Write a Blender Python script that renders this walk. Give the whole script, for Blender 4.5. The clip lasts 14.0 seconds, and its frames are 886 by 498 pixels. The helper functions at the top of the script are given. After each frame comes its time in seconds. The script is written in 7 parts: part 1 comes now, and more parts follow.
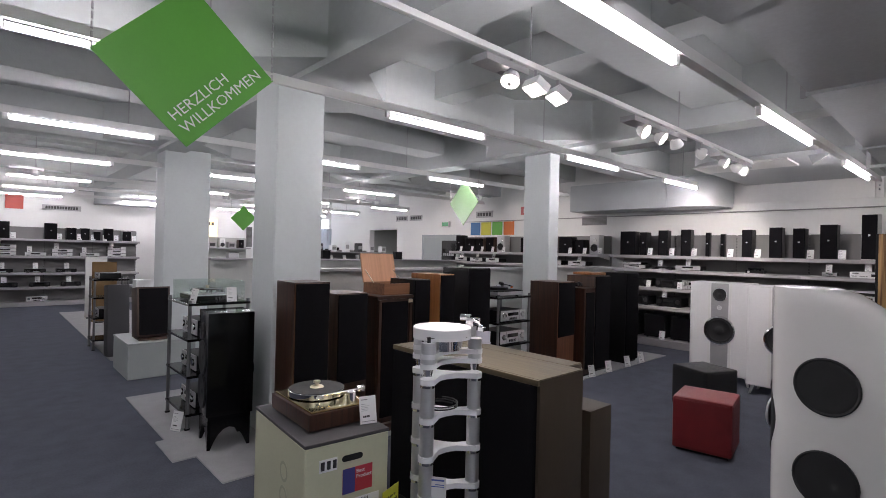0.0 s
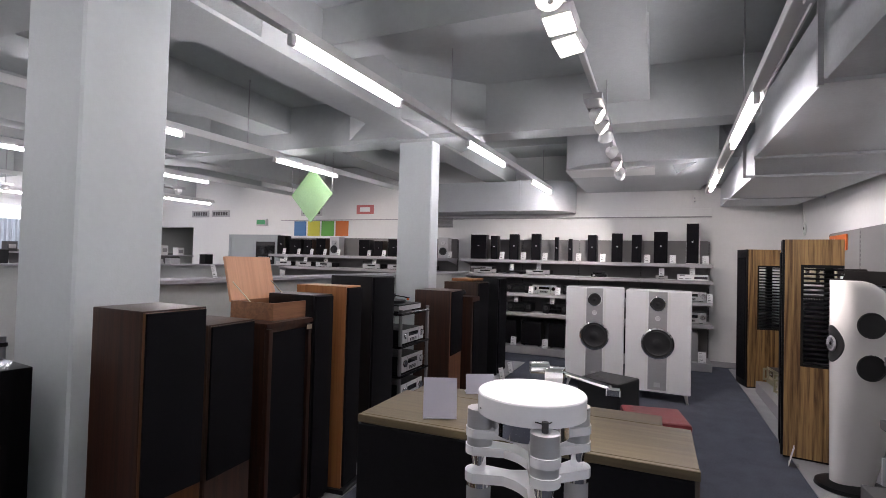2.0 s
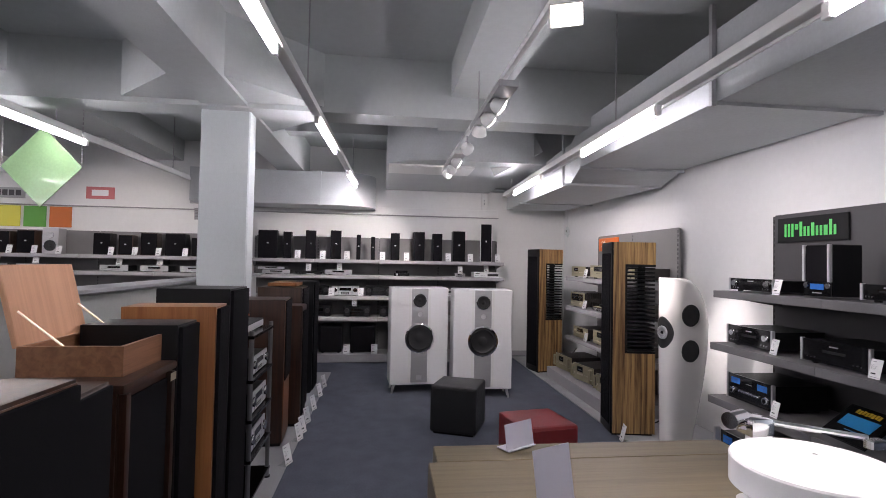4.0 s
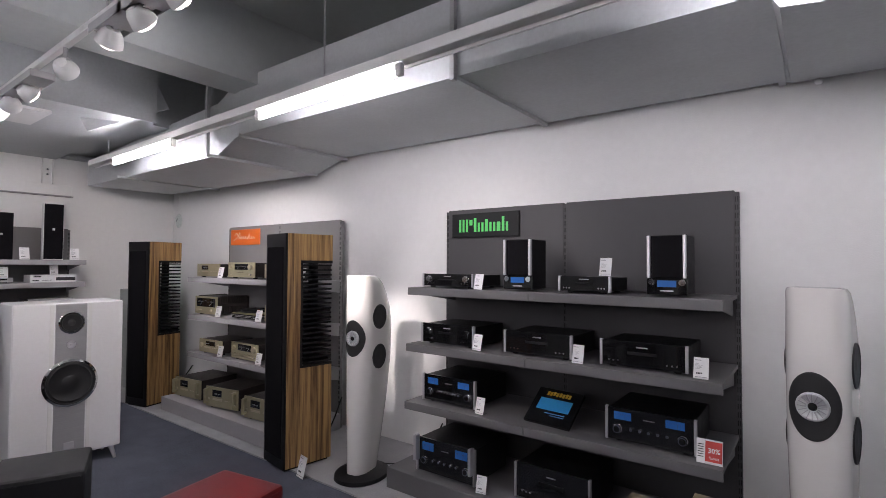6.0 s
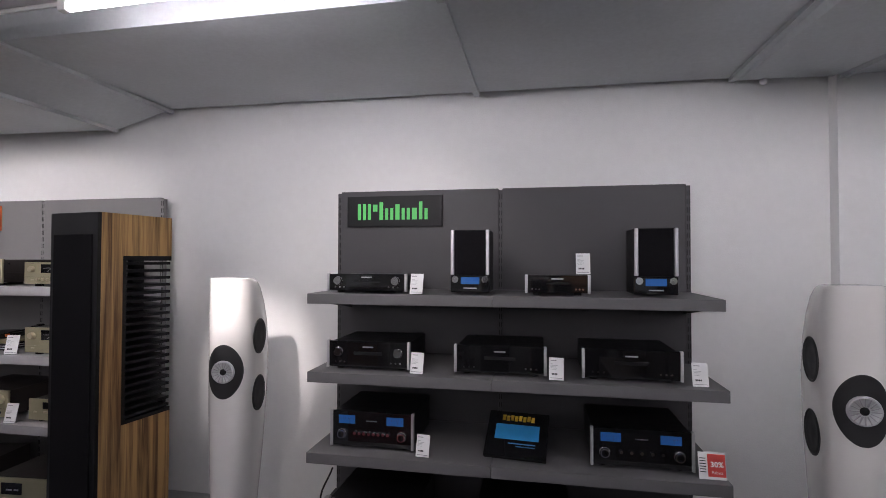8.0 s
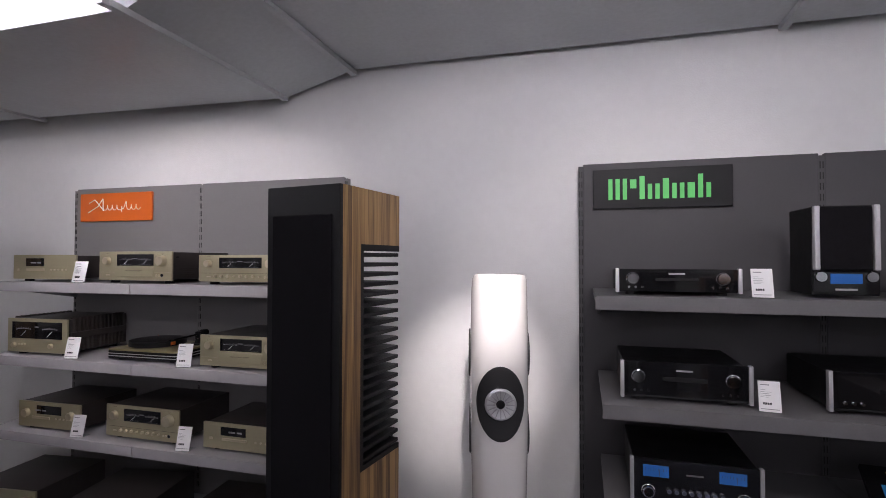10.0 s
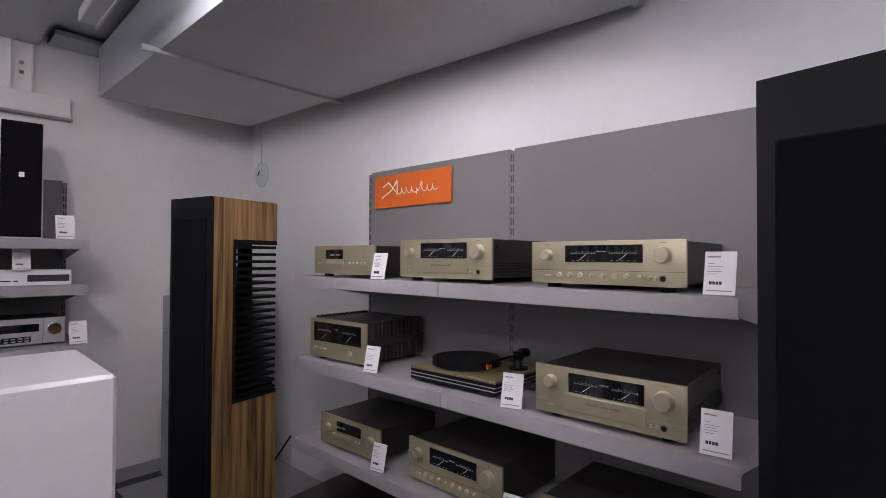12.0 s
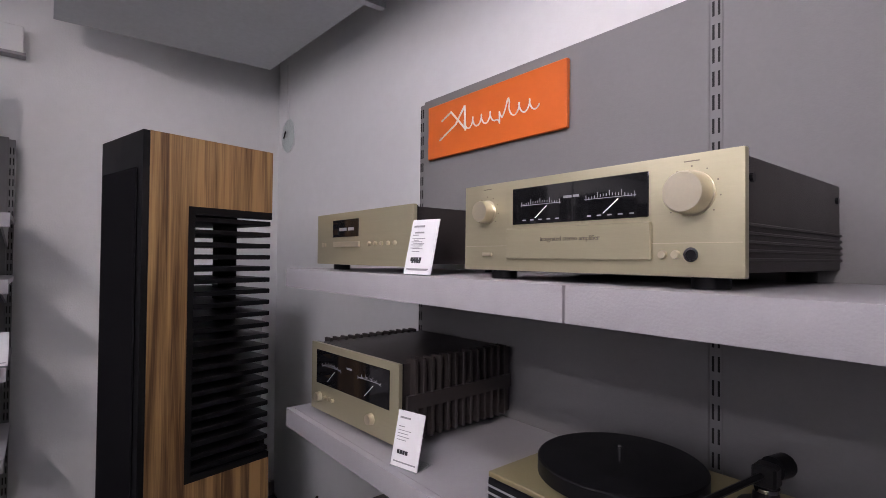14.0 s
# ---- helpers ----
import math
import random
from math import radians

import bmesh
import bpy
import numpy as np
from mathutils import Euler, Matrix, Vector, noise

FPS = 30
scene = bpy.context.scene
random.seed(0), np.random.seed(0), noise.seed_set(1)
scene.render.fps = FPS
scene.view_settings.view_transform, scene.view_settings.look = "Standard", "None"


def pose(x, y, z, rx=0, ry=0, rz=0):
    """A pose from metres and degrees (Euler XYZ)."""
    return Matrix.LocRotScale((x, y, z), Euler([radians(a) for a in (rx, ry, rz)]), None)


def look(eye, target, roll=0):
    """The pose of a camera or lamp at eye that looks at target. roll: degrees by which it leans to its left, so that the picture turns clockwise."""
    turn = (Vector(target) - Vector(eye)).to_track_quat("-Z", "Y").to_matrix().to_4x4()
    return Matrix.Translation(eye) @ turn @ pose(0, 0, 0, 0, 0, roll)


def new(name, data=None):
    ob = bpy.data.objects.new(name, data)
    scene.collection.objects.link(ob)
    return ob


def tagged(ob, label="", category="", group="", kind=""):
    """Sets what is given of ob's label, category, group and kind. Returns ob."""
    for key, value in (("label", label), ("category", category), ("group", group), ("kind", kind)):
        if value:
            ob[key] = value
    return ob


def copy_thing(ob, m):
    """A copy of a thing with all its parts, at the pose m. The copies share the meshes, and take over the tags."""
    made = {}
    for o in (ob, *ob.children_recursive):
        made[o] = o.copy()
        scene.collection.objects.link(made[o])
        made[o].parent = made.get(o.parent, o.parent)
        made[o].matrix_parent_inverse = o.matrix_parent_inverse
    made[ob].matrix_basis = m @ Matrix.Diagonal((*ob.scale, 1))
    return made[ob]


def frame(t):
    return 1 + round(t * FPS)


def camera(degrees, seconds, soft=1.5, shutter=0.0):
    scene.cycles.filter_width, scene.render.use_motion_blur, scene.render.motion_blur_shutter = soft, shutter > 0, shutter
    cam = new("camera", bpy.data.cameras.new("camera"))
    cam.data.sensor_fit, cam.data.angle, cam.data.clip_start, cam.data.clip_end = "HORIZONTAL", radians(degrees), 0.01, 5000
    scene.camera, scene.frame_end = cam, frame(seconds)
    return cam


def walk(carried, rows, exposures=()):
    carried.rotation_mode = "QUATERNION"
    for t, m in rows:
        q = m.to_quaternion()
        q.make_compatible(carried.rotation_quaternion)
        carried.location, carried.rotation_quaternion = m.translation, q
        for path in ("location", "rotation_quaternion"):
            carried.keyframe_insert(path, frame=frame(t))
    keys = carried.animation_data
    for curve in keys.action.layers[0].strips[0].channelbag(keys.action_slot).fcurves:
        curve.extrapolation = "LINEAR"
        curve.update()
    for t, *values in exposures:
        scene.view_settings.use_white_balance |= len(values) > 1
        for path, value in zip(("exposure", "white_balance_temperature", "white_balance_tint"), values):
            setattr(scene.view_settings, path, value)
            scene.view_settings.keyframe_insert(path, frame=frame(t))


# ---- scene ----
cam = camera(83.20, 14.0, soft=0.7)
PATH = [
    (0, (-0.075, 0.026, 1.667), (1.283, 1.495, 1.677), 1.38),
    (0.5, (0.010, 0.492, 1.629), (1.376, 1.953, 1.652), 1.29),
    (1, (0.085, 0.904, 1.630), (1.548, 2.267, 1.652), 1.44),
    (1.5, (0.205, 1.272, 1.642), (1.875, 2.373, 1.675), 1.47),
    (2, (0.297, 1.662, 1.640), (2.135, 2.449, 1.686), 1.54),
    (2.5, (0.368, 1.966, 1.677), (2.305, 2.461, 1.719), 1.46),
    (3.5, (0.575, 2.6, 1.665), (2.575, 2.595, 1.715), 1.3),
    (4.25, (0.99, 3.0, 1.665), (2.95, 2.6, 1.725), 1.05),
    (4.8, (1.430, 3.118, 1.668), (3.264, 2.323, 1.739), 0.91),
    (5, (1.556, 3.128, 1.664), (3.334, 2.215, 1.735), 0.80),
    (5.5, (1.831, 3.096, 1.657), (3.368, 1.818, 1.724), 0.61),
    (6, (2.126, 3.085, 1.665), (3.320, 1.481, 1.724), 0.25),
    (6.5, (2.401, 3.058, 1.640), (3.215, 1.233, 1.713), 0.26),
    (7, (2.688, 2.936, 1.654), (3.196, 1.003, 1.704), 0.10),
    (7.2, (2.824, 2.901, 1.672), (3.246, 0.946, 1.711), -0.10),
    (9.3, (4.209, 2.456, 1.648), (4.567, 0.489, 1.699), 0.19),
    (9.5, (4.334, 2.414, 1.641), (4.730, 0.454, 1.688), -0.03),
    (10, (4.655, 2.277, 1.629), (5.199, 0.353, 1.670), 0.06),
    (10.5, (4.942, 2.133, 1.579), (5.671, 0.272, 1.650), 0.12),
    (11, (5.241, 2.010, 1.608), (6.150, 0.229, 1.649), 0.23),
    (11.5, (5.468, 1.816, 1.609), (6.564, 0.143, 1.641), 0.14),
    (12, (5.662, 1.596, 1.595), (7.009, 0.118, 1.629), 0.23),
    (12.5, (5.900, 1.343, 1.564), (7.424, 0.047, 1.598), 0.41),
    (13, (6.173, 1.150, 1.581), (7.725, -0.111, 1.600), 0.49),
    (13.5, (6.398, 0.903, 1.555), (7.963, -0.342, 1.575), 0.58),
    (14, (6.546, 0.748, 1.533), (8.102, -0.508, 1.567), 0.59),
]
walk(cam, [(t, look(eye, target, roll)) for t, eye, target, roll in PATH], exposures=((0.0, 0.12, 6500, 18), (2.5, 0.2, 6450, 19.5), (5.0, 0.16, 6400, 20.5), (7.0, -0.1, 6400, 19), (9.5, -0.25, 6300, 22), (10.5, -0.28, 6300, 23), (11.5, -0.28, 6250, 24), (12.5, -0.1, 6250, 24.5), (14.0, 0.0, 6250, 25.5)))

# ---- world and exposure ----
scene.view_settings.exposure = 0.0
world = bpy.data.worlds.new("world")
scene.world = world
world.use_nodes = True
wn = world.node_tree.nodes
sky = wn.new("ShaderNodeTexSky")
sky.sky_type, sky.sun_disc, sky.sun_elevation, sky.sun_rotation = "NISHITA", False, radians(50), radians(200)
world.node_tree.links.new(sky.outputs[0], wn["Background"].inputs[0])
wn["Background"].inputs[1].default_value = 0.12
TUBE_GLOW, SPOT_WATTS = 50.0, 150.0

# ---- materials ----


def mat(name, col, rough=0.6, metal=0.0, vary=0.08, scale=6.0, bump=0.0, bscale=200.0, emit=0.0, coat=0.0, stretch=(1, 1, 1), spec=0.5, col2=None, per_object=0.0):
    m = bpy.data.materials.new(name)
    m.use_nodes = True
    nt = m.node_tree
    b = nt.nodes["Principled BSDF"]
    b.inputs["Roughness"].default_value, b.inputs["Metallic"].default_value = rough, metal
    b.inputs["Coat Weight"].default_value, b.inputs["Specular IOR Level"].default_value = coat, spec
    c = (*col, 1)
    if vary > 0:
        tc, mp = nt.nodes.new("ShaderNodeTexCoord"), nt.nodes.new("ShaderNodeMapping")
        mp.inputs["Scale"].default_value = stretch
        nt.links.new(tc.outputs["Object"], mp.inputs[0])
        n1, n2 = nt.nodes.new("ShaderNodeTexNoise"), nt.nodes.new("ShaderNodeTexNoise")
        n1.inputs["Scale"].default_value, n1.inputs["Detail"].default_value = scale, 5
        n2.inputs["Scale"].default_value, n2.inputs["Detail"].default_value = scale * 14, 3
        add = nt.nodes.new("ShaderNodeMath")
        add.operation = "MULTIPLY_ADD"
        add.inputs[1].default_value = 0.45
        nt.links.new(mp.outputs[0], n1.inputs[0])
        nt.links.new(mp.outputs[0], n2.inputs[0])
        nt.links.new(n2.outputs[0], add.inputs[0])
        half = nt.nodes.new("ShaderNodeMath")
        half.operation = "MULTIPLY"
        half.inputs[1].default_value = 0.55
        nt.links.new(n1.outputs[0], half.inputs[0])
        nt.links.new(half.outputs[0], add.inputs[2])
        ramp = nt.nodes.new("ShaderNodeValToRGB")
        ramp.color_ramp.elements[0].position, ramp.color_ramp.elements[1].position = 0.3, 0.7
        lo = col2 or [v * (1 - vary) for v in col]
        ramp.color_ramp.elements[0].color = (*lo, 1)
        ramp.color_ramp.elements[1].color = (*[min(1, v * (1 + vary)) for v in col], 1)
        nt.links.new(add.outputs[0], ramp.inputs[0])
        nt.links.new(ramp.outputs[0], b.inputs["Base Color"])
        rr = nt.nodes.new("ShaderNodeMapRange")
        rr.inputs[3].default_value, rr.inputs[4].default_value = max(0.02, rough * 0.85), min(1, rough * 1.15)
        nt.links.new(n1.outputs[0], rr.inputs[0])
        nt.links.new(rr.outputs[0], b.inputs["Roughness"])
        if bump:
            n3, bp = nt.nodes.new("ShaderNodeTexNoise"), nt.nodes.new("ShaderNodeBump")
            n3.inputs["Scale"].default_value = bscale
            nt.links.new(mp.outputs[0], n3.inputs[0])
            bp.inputs["Strength"].default_value, bp.inputs["Distance"].default_value = bump, 0.01
            nt.links.new(n3.outputs[0], bp.inputs["Height"])
            nt.links.new(bp.outputs[0], b.inputs["Normal"])
    else:
        b.inputs["Base Color"].default_value = c
    if emit:
        b.inputs["Emission Color"].default_value, b.inputs["Emission Strength"].default_value = c, emit
    return m


def wood(name, light, dark, scale=3.0, rough=0.4, along="z", coat=0.0, bands=1.0):
    """Veneer with its grain along one axis."""
    m = bpy.data.materials.new(name)
    m.use_nodes = True
    nt = m.node_tree
    b = nt.nodes["Principled BSDF"]
    tc, mp = nt.nodes.new("ShaderNodeTexCoord"), nt.nodes.new("ShaderNodeMapping")
    s = {"x": (0.03, 1, 1), "y": (1, 0.03, 1), "z": (1, 1, 0.03)}[along]
    mp.inputs["Scale"].default_value = [v * scale for v in s]
    nt.links.new(tc.outputs["Object"], mp.inputs[0])
    n1, n2 = nt.nodes.new("ShaderNodeTexNoise"), nt.nodes.new("ShaderNodeTexNoise")
    n1.inputs["Scale"].default_value, n1.inputs["Detail"].default_value, n1.inputs["Distortion"].default_value = 9 * bands, 6, 0.6
    n2.inputs["Scale"].default_value, n2.inputs["Detail"].default_value = 70, 3
    nt.links.new(mp.outputs[0], n1.inputs[0])
    nt.links.new(mp.outputs[0], n2.inputs[0])
    add = nt.nodes.new("ShaderNodeMath")
    add.operation = "MULTIPLY_ADD"
    add.inputs[1].default_value = 0.3
    nt.links.new(n2.outputs[0], add.inputs[0])
    nt.links.new(n1.outputs[0], add.inputs[2])
    ramp = nt.nodes.new("ShaderNodeValToRGB")
    ramp.color_ramp.elements[0].position, ramp.color_ramp.elements[1].position = 0.47, 0.76
    ramp.color_ramp.elements[0].color, ramp.color_ramp.elements[1].color = (*dark, 1), (*light, 1)
    nt.links.new(add.outputs[0], ramp.inputs[0])
    nt.links.new(ramp.outputs[0], b.inputs["Base Color"])
    b.inputs["Roughness"].default_value, b.inputs["Coat Weight"].default_value = rough, coat
    bp = nt.nodes.new("ShaderNodeBump")
    bp.inputs["Strength"].default_value, bp.inputs["Distance"].default_value = 0.08, 0.004
    nt.links.new(n2.outputs[0], bp.inputs["Height"])
    nt.links.new(bp.outputs[0], b.inputs["Normal"])
    return m


def glass_mat(name, tint=(0.95, 0.98, 0.97), rough=0.02):
    m = bpy.data.materials.new(name)
    m.use_nodes = True
    nt = m.node_tree
    nt.nodes.remove(nt.nodes["Principled BSDF"])
    t, g, mix = (nt.nodes.new("ShaderNode" + k) for k in ("BsdfTransparent", "BsdfGlossy", "MixShader"))
    t.inputs[0].default_value = (*tint, 1)
    g.inputs["Roughness"].default_value = rough
    mix.inputs[0].default_value = 0.07
    nt.links.new(t.outputs[0], mix.inputs[1])
    nt.links.new(g.outputs[0], mix.inputs[2])
    nt.links.new(mix.outputs[0], nt.nodes["Material Output"].inputs[0])
    return m


M_WALL = mat("wall_paint", (0.78, 0.78, 0.77), 0.75, vary=0.03, scale=1.5, bump=0.12, bscale=120)
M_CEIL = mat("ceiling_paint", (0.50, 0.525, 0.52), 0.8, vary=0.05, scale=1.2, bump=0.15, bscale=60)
M_COL = mat("column_paint", (0.66, 0.70, 0.70), 0.65, vary=0.04, scale=2, bump=0.1, bscale=90)
M_CARPET = mat("blue_grey_carpet", (0.102, 0.111, 0.138), 0.95, vary=0.22, scale=5, bump=0.5, bscale=500, spec=0.1)
M_MAT = mat("pale_carpet", (0.40, 0.40, 0.41), 0.95, vary=0.12, scale=6, bump=0.5, bscale=500, spec=0.1)
M_DUCT = mat("galvanised_duct", (0.50, 0.52, 0.53), 0.5, 0.35, vary=0.08, scale=3, bump=0.05, bscale=40)
M_GREYPAN = mat("grey_laminate", (0.20, 0.195, 0.195), 0.6, vary=0.04, scale=8, bump=0.08, bscale=300)
M_DARKPAN = mat("dark_grey_laminate", (0.055, 0.053, 0.056), 0.55, vary=0.06, scale=8, bump=0.08, bscale=300)
M_SHELFG = mat("grey_shelf", (0.36, 0.35, 0.36), 0.58, vary=0.06, scale=26, bump=0.1, bscale=260)
M_SHELFD = mat("dark_grey_shelf", (0.12, 0.117, 0.12), 0.55, vary=0.08, scale=9, bump=0.08, bscale=260)
M_SLOT = mat("slot_black", (0.01, 0.01, 0.01), 0.8, vary=0)
M_PART = mat("partition_paint", (0.42, 0.43, 0.41), 0.7, vary=0.05, scale=3, bump=0.1, bscale=200)
M_WHITEGLOSS = mat("white_lacquer", (0.80, 0.78, 0.75), 0.18, vary=0.01, scale=3, coat=0.6)
M_SILVERPAINT = mat("silver_white_lacquer", (0.76, 0.76, 0.77), 0.3, 0.1, vary=0.03, scale=40, coat=0.3)
M_GREYMETAL = mat("brushed_grey_metal", (0.42, 0.42, 0.43), 0.38, 0.5, vary=0.08, scale=5, stretch=(1, 1, 30))
M_ALU = mat("aluminium", (0.62, 0.62, 0.63), 0.42, 0.75, vary=0.05, scale=20)
M_CHROME = mat("chrome", (0.85, 0.85, 0.86), 0.08, 1.0, vary=0)
M_BLACK = mat("black_case", (0.006, 0.006, 0.007), 0.45, vary=0.2, scale=20, bump=0.06, bscale=500, spec=0.25)
M_BLACKGLOSS = mat("black_gloss", (0.008, 0.008, 0.009), 0.06, vary=0, coat=0.5)
M_GRILLE = mat("black_cloth", (0.009, 0.0085, 0.010), 0.9, vary=0.25, scale=60, bump=0.3, bscale=900, spec=0.08)
M_RUBBER = mat("rubber", (0.015, 0.015, 0.016), 0.6, vary=0.15, scale=30)
M_CONE = mat("speaker_cone", (0.014, 0.014, 0.015), 0.45, vary=0.2, scale=30)
M_GOLD = mat("champagne_gold", (0.51, 0.47, 0.315), 0.34, 0.65, vary=0.05, scale=5, stretch=(1, 1, 25), bump=0.03, bscale=300)
M_GOLDKNOB = mat("champagne_knob", (0.70, 0.63, 0.47), 0.3, 0.75, vary=0.04, scale=20)
M_PIANO = mat("black_piano_lacquer", (0.004, 0.004, 0.0045), 0.14, vary=0, spec=0.22)
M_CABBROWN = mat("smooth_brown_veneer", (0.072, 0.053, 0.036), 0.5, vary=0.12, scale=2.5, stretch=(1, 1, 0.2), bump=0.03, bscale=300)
M_BROWNCASE = mat("brown_black_case", (0.045, 0.038, 0.036), 0.45, 0.3, vary=0.1, scale=8, bump=0.08, bscale=500)
M_BLUE = mat("blue_meter", (0.025, 0.12, 0.38), 0.2, vary=0, emit=0.06)
M_GREENLIT = mat("green_lettering", (0.10, 0.62, 0.14), 0.4, vary=0, emit=0.1)
M_ORANGE = mat("orange_sign", (0.70, 0.14, 0.015), 0.45, vary=0.03, scale=4)
M_GREEN = mat("green_sign", (0.10, 0.36, 0.045), 0.45, vary=0.03, scale=4)
M_CARD = mat("white_card", (0.80, 0.80, 0.80), 0.5, vary=0.02, scale=30)
M_INK = mat("ink", (0.03, 0.03, 0.035), 0.7, vary=0)
M_RED = mat("red_leather", (0.20, 0.016, 0.018), 0.42, vary=0.15, scale=9, bump=0.25, bscale=160)
M_BLKLEATHER = mat("black_leather", (0.012, 0.012, 0.013), 0.45, vary=0.2, scale=9, bump=0.25, bscale=160)
M_WALNUT = wood("walnut", (0.050, 0.019, 0.010), (0.021, 0.009, 0.006), 5, 0.35)
M_CHERRY = wood("cherry", (0.36, 0.15, 0.05), (0.26, 0.095, 0.032), 4, 0.35)
M_DARKWOOD = wood("dark_wood", (0.06, 0.030, 0.018), (0.028, 0.015, 0.010), 5, 0.4)
M_ZEBRA = wood("zebrano", (0.44, 0.27, 0.11), (0.10, 0.047, 0.018), 3.0, 0.34, bands=1.2)
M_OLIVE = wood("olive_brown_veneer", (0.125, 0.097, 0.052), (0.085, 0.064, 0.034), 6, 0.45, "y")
M_PINKWOOD = wood("light_beech", (0.62, 0.33, 0.19), (0.52, 0.27, 0.15), 4, 0.5)
M_CREAM = mat("cream_board", (0.56, 0.56, 0.40), 0.55, vary=0.04, scale=5)
M_GREYBOX = mat("pale_grey_board", (0.40, 0.43, 0.42), 0.6, vary=0.05, scale=5)
M_GLASS = glass_mat("clear_glass")
M_ACRYL = mat("frosted_acrylic", (0.86, 0.86, 0.87), 0.25, vary=0.02, scale=10)
M_TUBE = mat("tube_light", (1.0, 0.985, 1.0), 0.4, vary=0, emit=TUBE_GLOW)
M_BULB = mat("spot_lens", (1.0, 0.93, 0.84), 0.4, vary=0, emit=14.0)
M_WHITEPLASTIC = mat("white_plastic", (0.72, 0.72, 0.71), 0.45, vary=0.03, scale=10)
M_SILVERBOX = mat("silver_front", (0.55, 0.55, 0.56), 0.35, 0.5, vary=0.05, scale=12)
M_CURTAIN = mat("pale_curtain", (0.55, 0.57, 0.60), 0.85, vary=0.1, scale=4, bump=0.2, bscale=80)
M_DARKPOST = mat("dark_grey_metal_post", (0.16, 0.16, 0.165), 0.4, 0.5, vary=0.08, scale=8)
M_DOOR = mat("grey_door", (0.33, 0.36, 0.37), 0.5, vary=0.04, scale=4)

# ---- building helpers ----


def bx(bm, x0, x1, y0, y1, z0, z1, bev=0.0, seg=1):
    r = bmesh.ops.create_cube(bm, size=1.0)
    vs = r["verts"]
    for v in vs:
        v.co = Vector(((x0 + x1) / 2 + v.co.x * (x1 - x0), (y0 + y1) / 2 + v.co.y * (y1 - y0), (z0 + z1) / 2 + v.co.z * (z1 - z0)))
    if bev > 0:
        es = list({e for v in vs for e in v.link_edges})
        bmesh.ops.bevel(bm, geom=es, offset=bev, segments=seg, affect="EDGES", profile=0.7)


def box(x0, x1, y0, y1, z0, z1, bev=0.0, seg=1):
    bm = bmesh.new()
    bx(bm, x0, x1, y0, y1, z0, z1, bev, seg)
    return bm


def rod(bm, p0, p1, r, r2=None, seg=16, caps=True):
    p0, p1 = Vector(p0), Vector(p1)
    d = p1 - p0
    res = bmesh.ops.create_cone(bm, cap_ends=caps, segments=seg, radius1=r, radius2=r if r2 is None else r2, depth=d.length)
    m = Matrix.Translation((p0 + p1) / 2) @ d.to_track_quat("Z", "Y").to_matrix().to_4x4()
    bmesh.ops.transform(bm, matrix=m, verts=res["verts"])


def rodm(p0, p1, r, r2=None, seg=16):
    bm = bmesh.new()
    rod(bm, p0, p1, r, r2, seg)
    return bm


def lathe(prof, centre=(0, 0, 0), axis="y", seg=28, hollow=False):
    """A turned body: prof is (radius, height) along the axis; a ring closes on itself."""
    bm = bmesh.new()
    rings = []
    for r, h in prof:
        ring = []
        for i in range(seg):
            a = 2 * math.pi * i / seg
            u, v = r * math.cos(a), r * math.sin(a)
            p = {"y": (u, h, v), "z": (u, v, h), "x": (h, u, v)}[axis]
            ring.append(bm.verts.new(Vector(centre) + Vector(p)))
        rings.append(ring)
    for a, b in zip(rings, rings[1:]):
        for i in range(seg):
            bm.faces.new((a[i], a[(i + 1) % seg], b[(i + 1) % seg], b[i]))
    if hollow:
        a, b = rings[-1], rings[0]
        for i in range(seg):
            bm.faces.new((a[i], a[(i + 1) % seg], b[(i + 1) % seg], b[i]))
    else:
        bm.faces.new(rings[0])
        bm.faces.new(rings[-1])
    bmesh.ops.recalc_face_normals(bm, faces=bm.faces)
    return bm


def smooth(me, angle=30):
    for p in me.polygons:
        p.use_smooth = True
    me.set_sharp_from_angle(angle=radians(angle))


def part(name, bm, material, parent=None, label="", soft=True):
    me = bpy.data.meshes.new(name)
    bm.to_mesh(me)
    bm.free()
    if soft:
        smooth(me)
    me.materials.append(material)
    ob = new(name, me)
    if parent is not None:
        ob.parent = parent
    if label:
        tagged(ob, label)
    return ob


def thing(name, label, category, m=None, group="", kind=""):
    ob = new(name)
    ob.empty_display_size = 0.1
    tagged(ob, label, category, group, kind)
    if m is not None:
        ob.matrix_basis = m
    return ob


def structure(name, bm, material, label, category="structure"):
    return tagged(part(name, bm, material, None, "", False), label, category, "", "structure")


def twin(ob, parent, m):
    """The same mesh again under a parent."""
    c = ob.copy()
    scene.collection.objects.link(c)
    c.parent = parent
    c.matrix_basis = m
    return c


def text_part(name, body, size, material, parent, m, bold=0.0, align="LEFT", label=""):
    cu = bpy.data.curves.new(name, "FONT")
    cu.body, cu.size, cu.extrude, cu.offset, cu.align_x, cu.resolution_u = body, size, 0.0006, bold, align, 2
    tmp = bpy.data.objects.new(name, cu)
    scene.collection.objects.link(tmp)
    me = bpy.data.meshes.new_from_object(tmp.evaluated_get(bpy.context.evaluated_depsgraph_get()))
    bpy.data.objects.remove(tmp)
    me.materials.clear()
    me.materials.append(material)
    ob = new(name, me)
    ob.parent, ob.matrix_basis = parent, m
    if label:
        tagged(ob, label)
    return ob


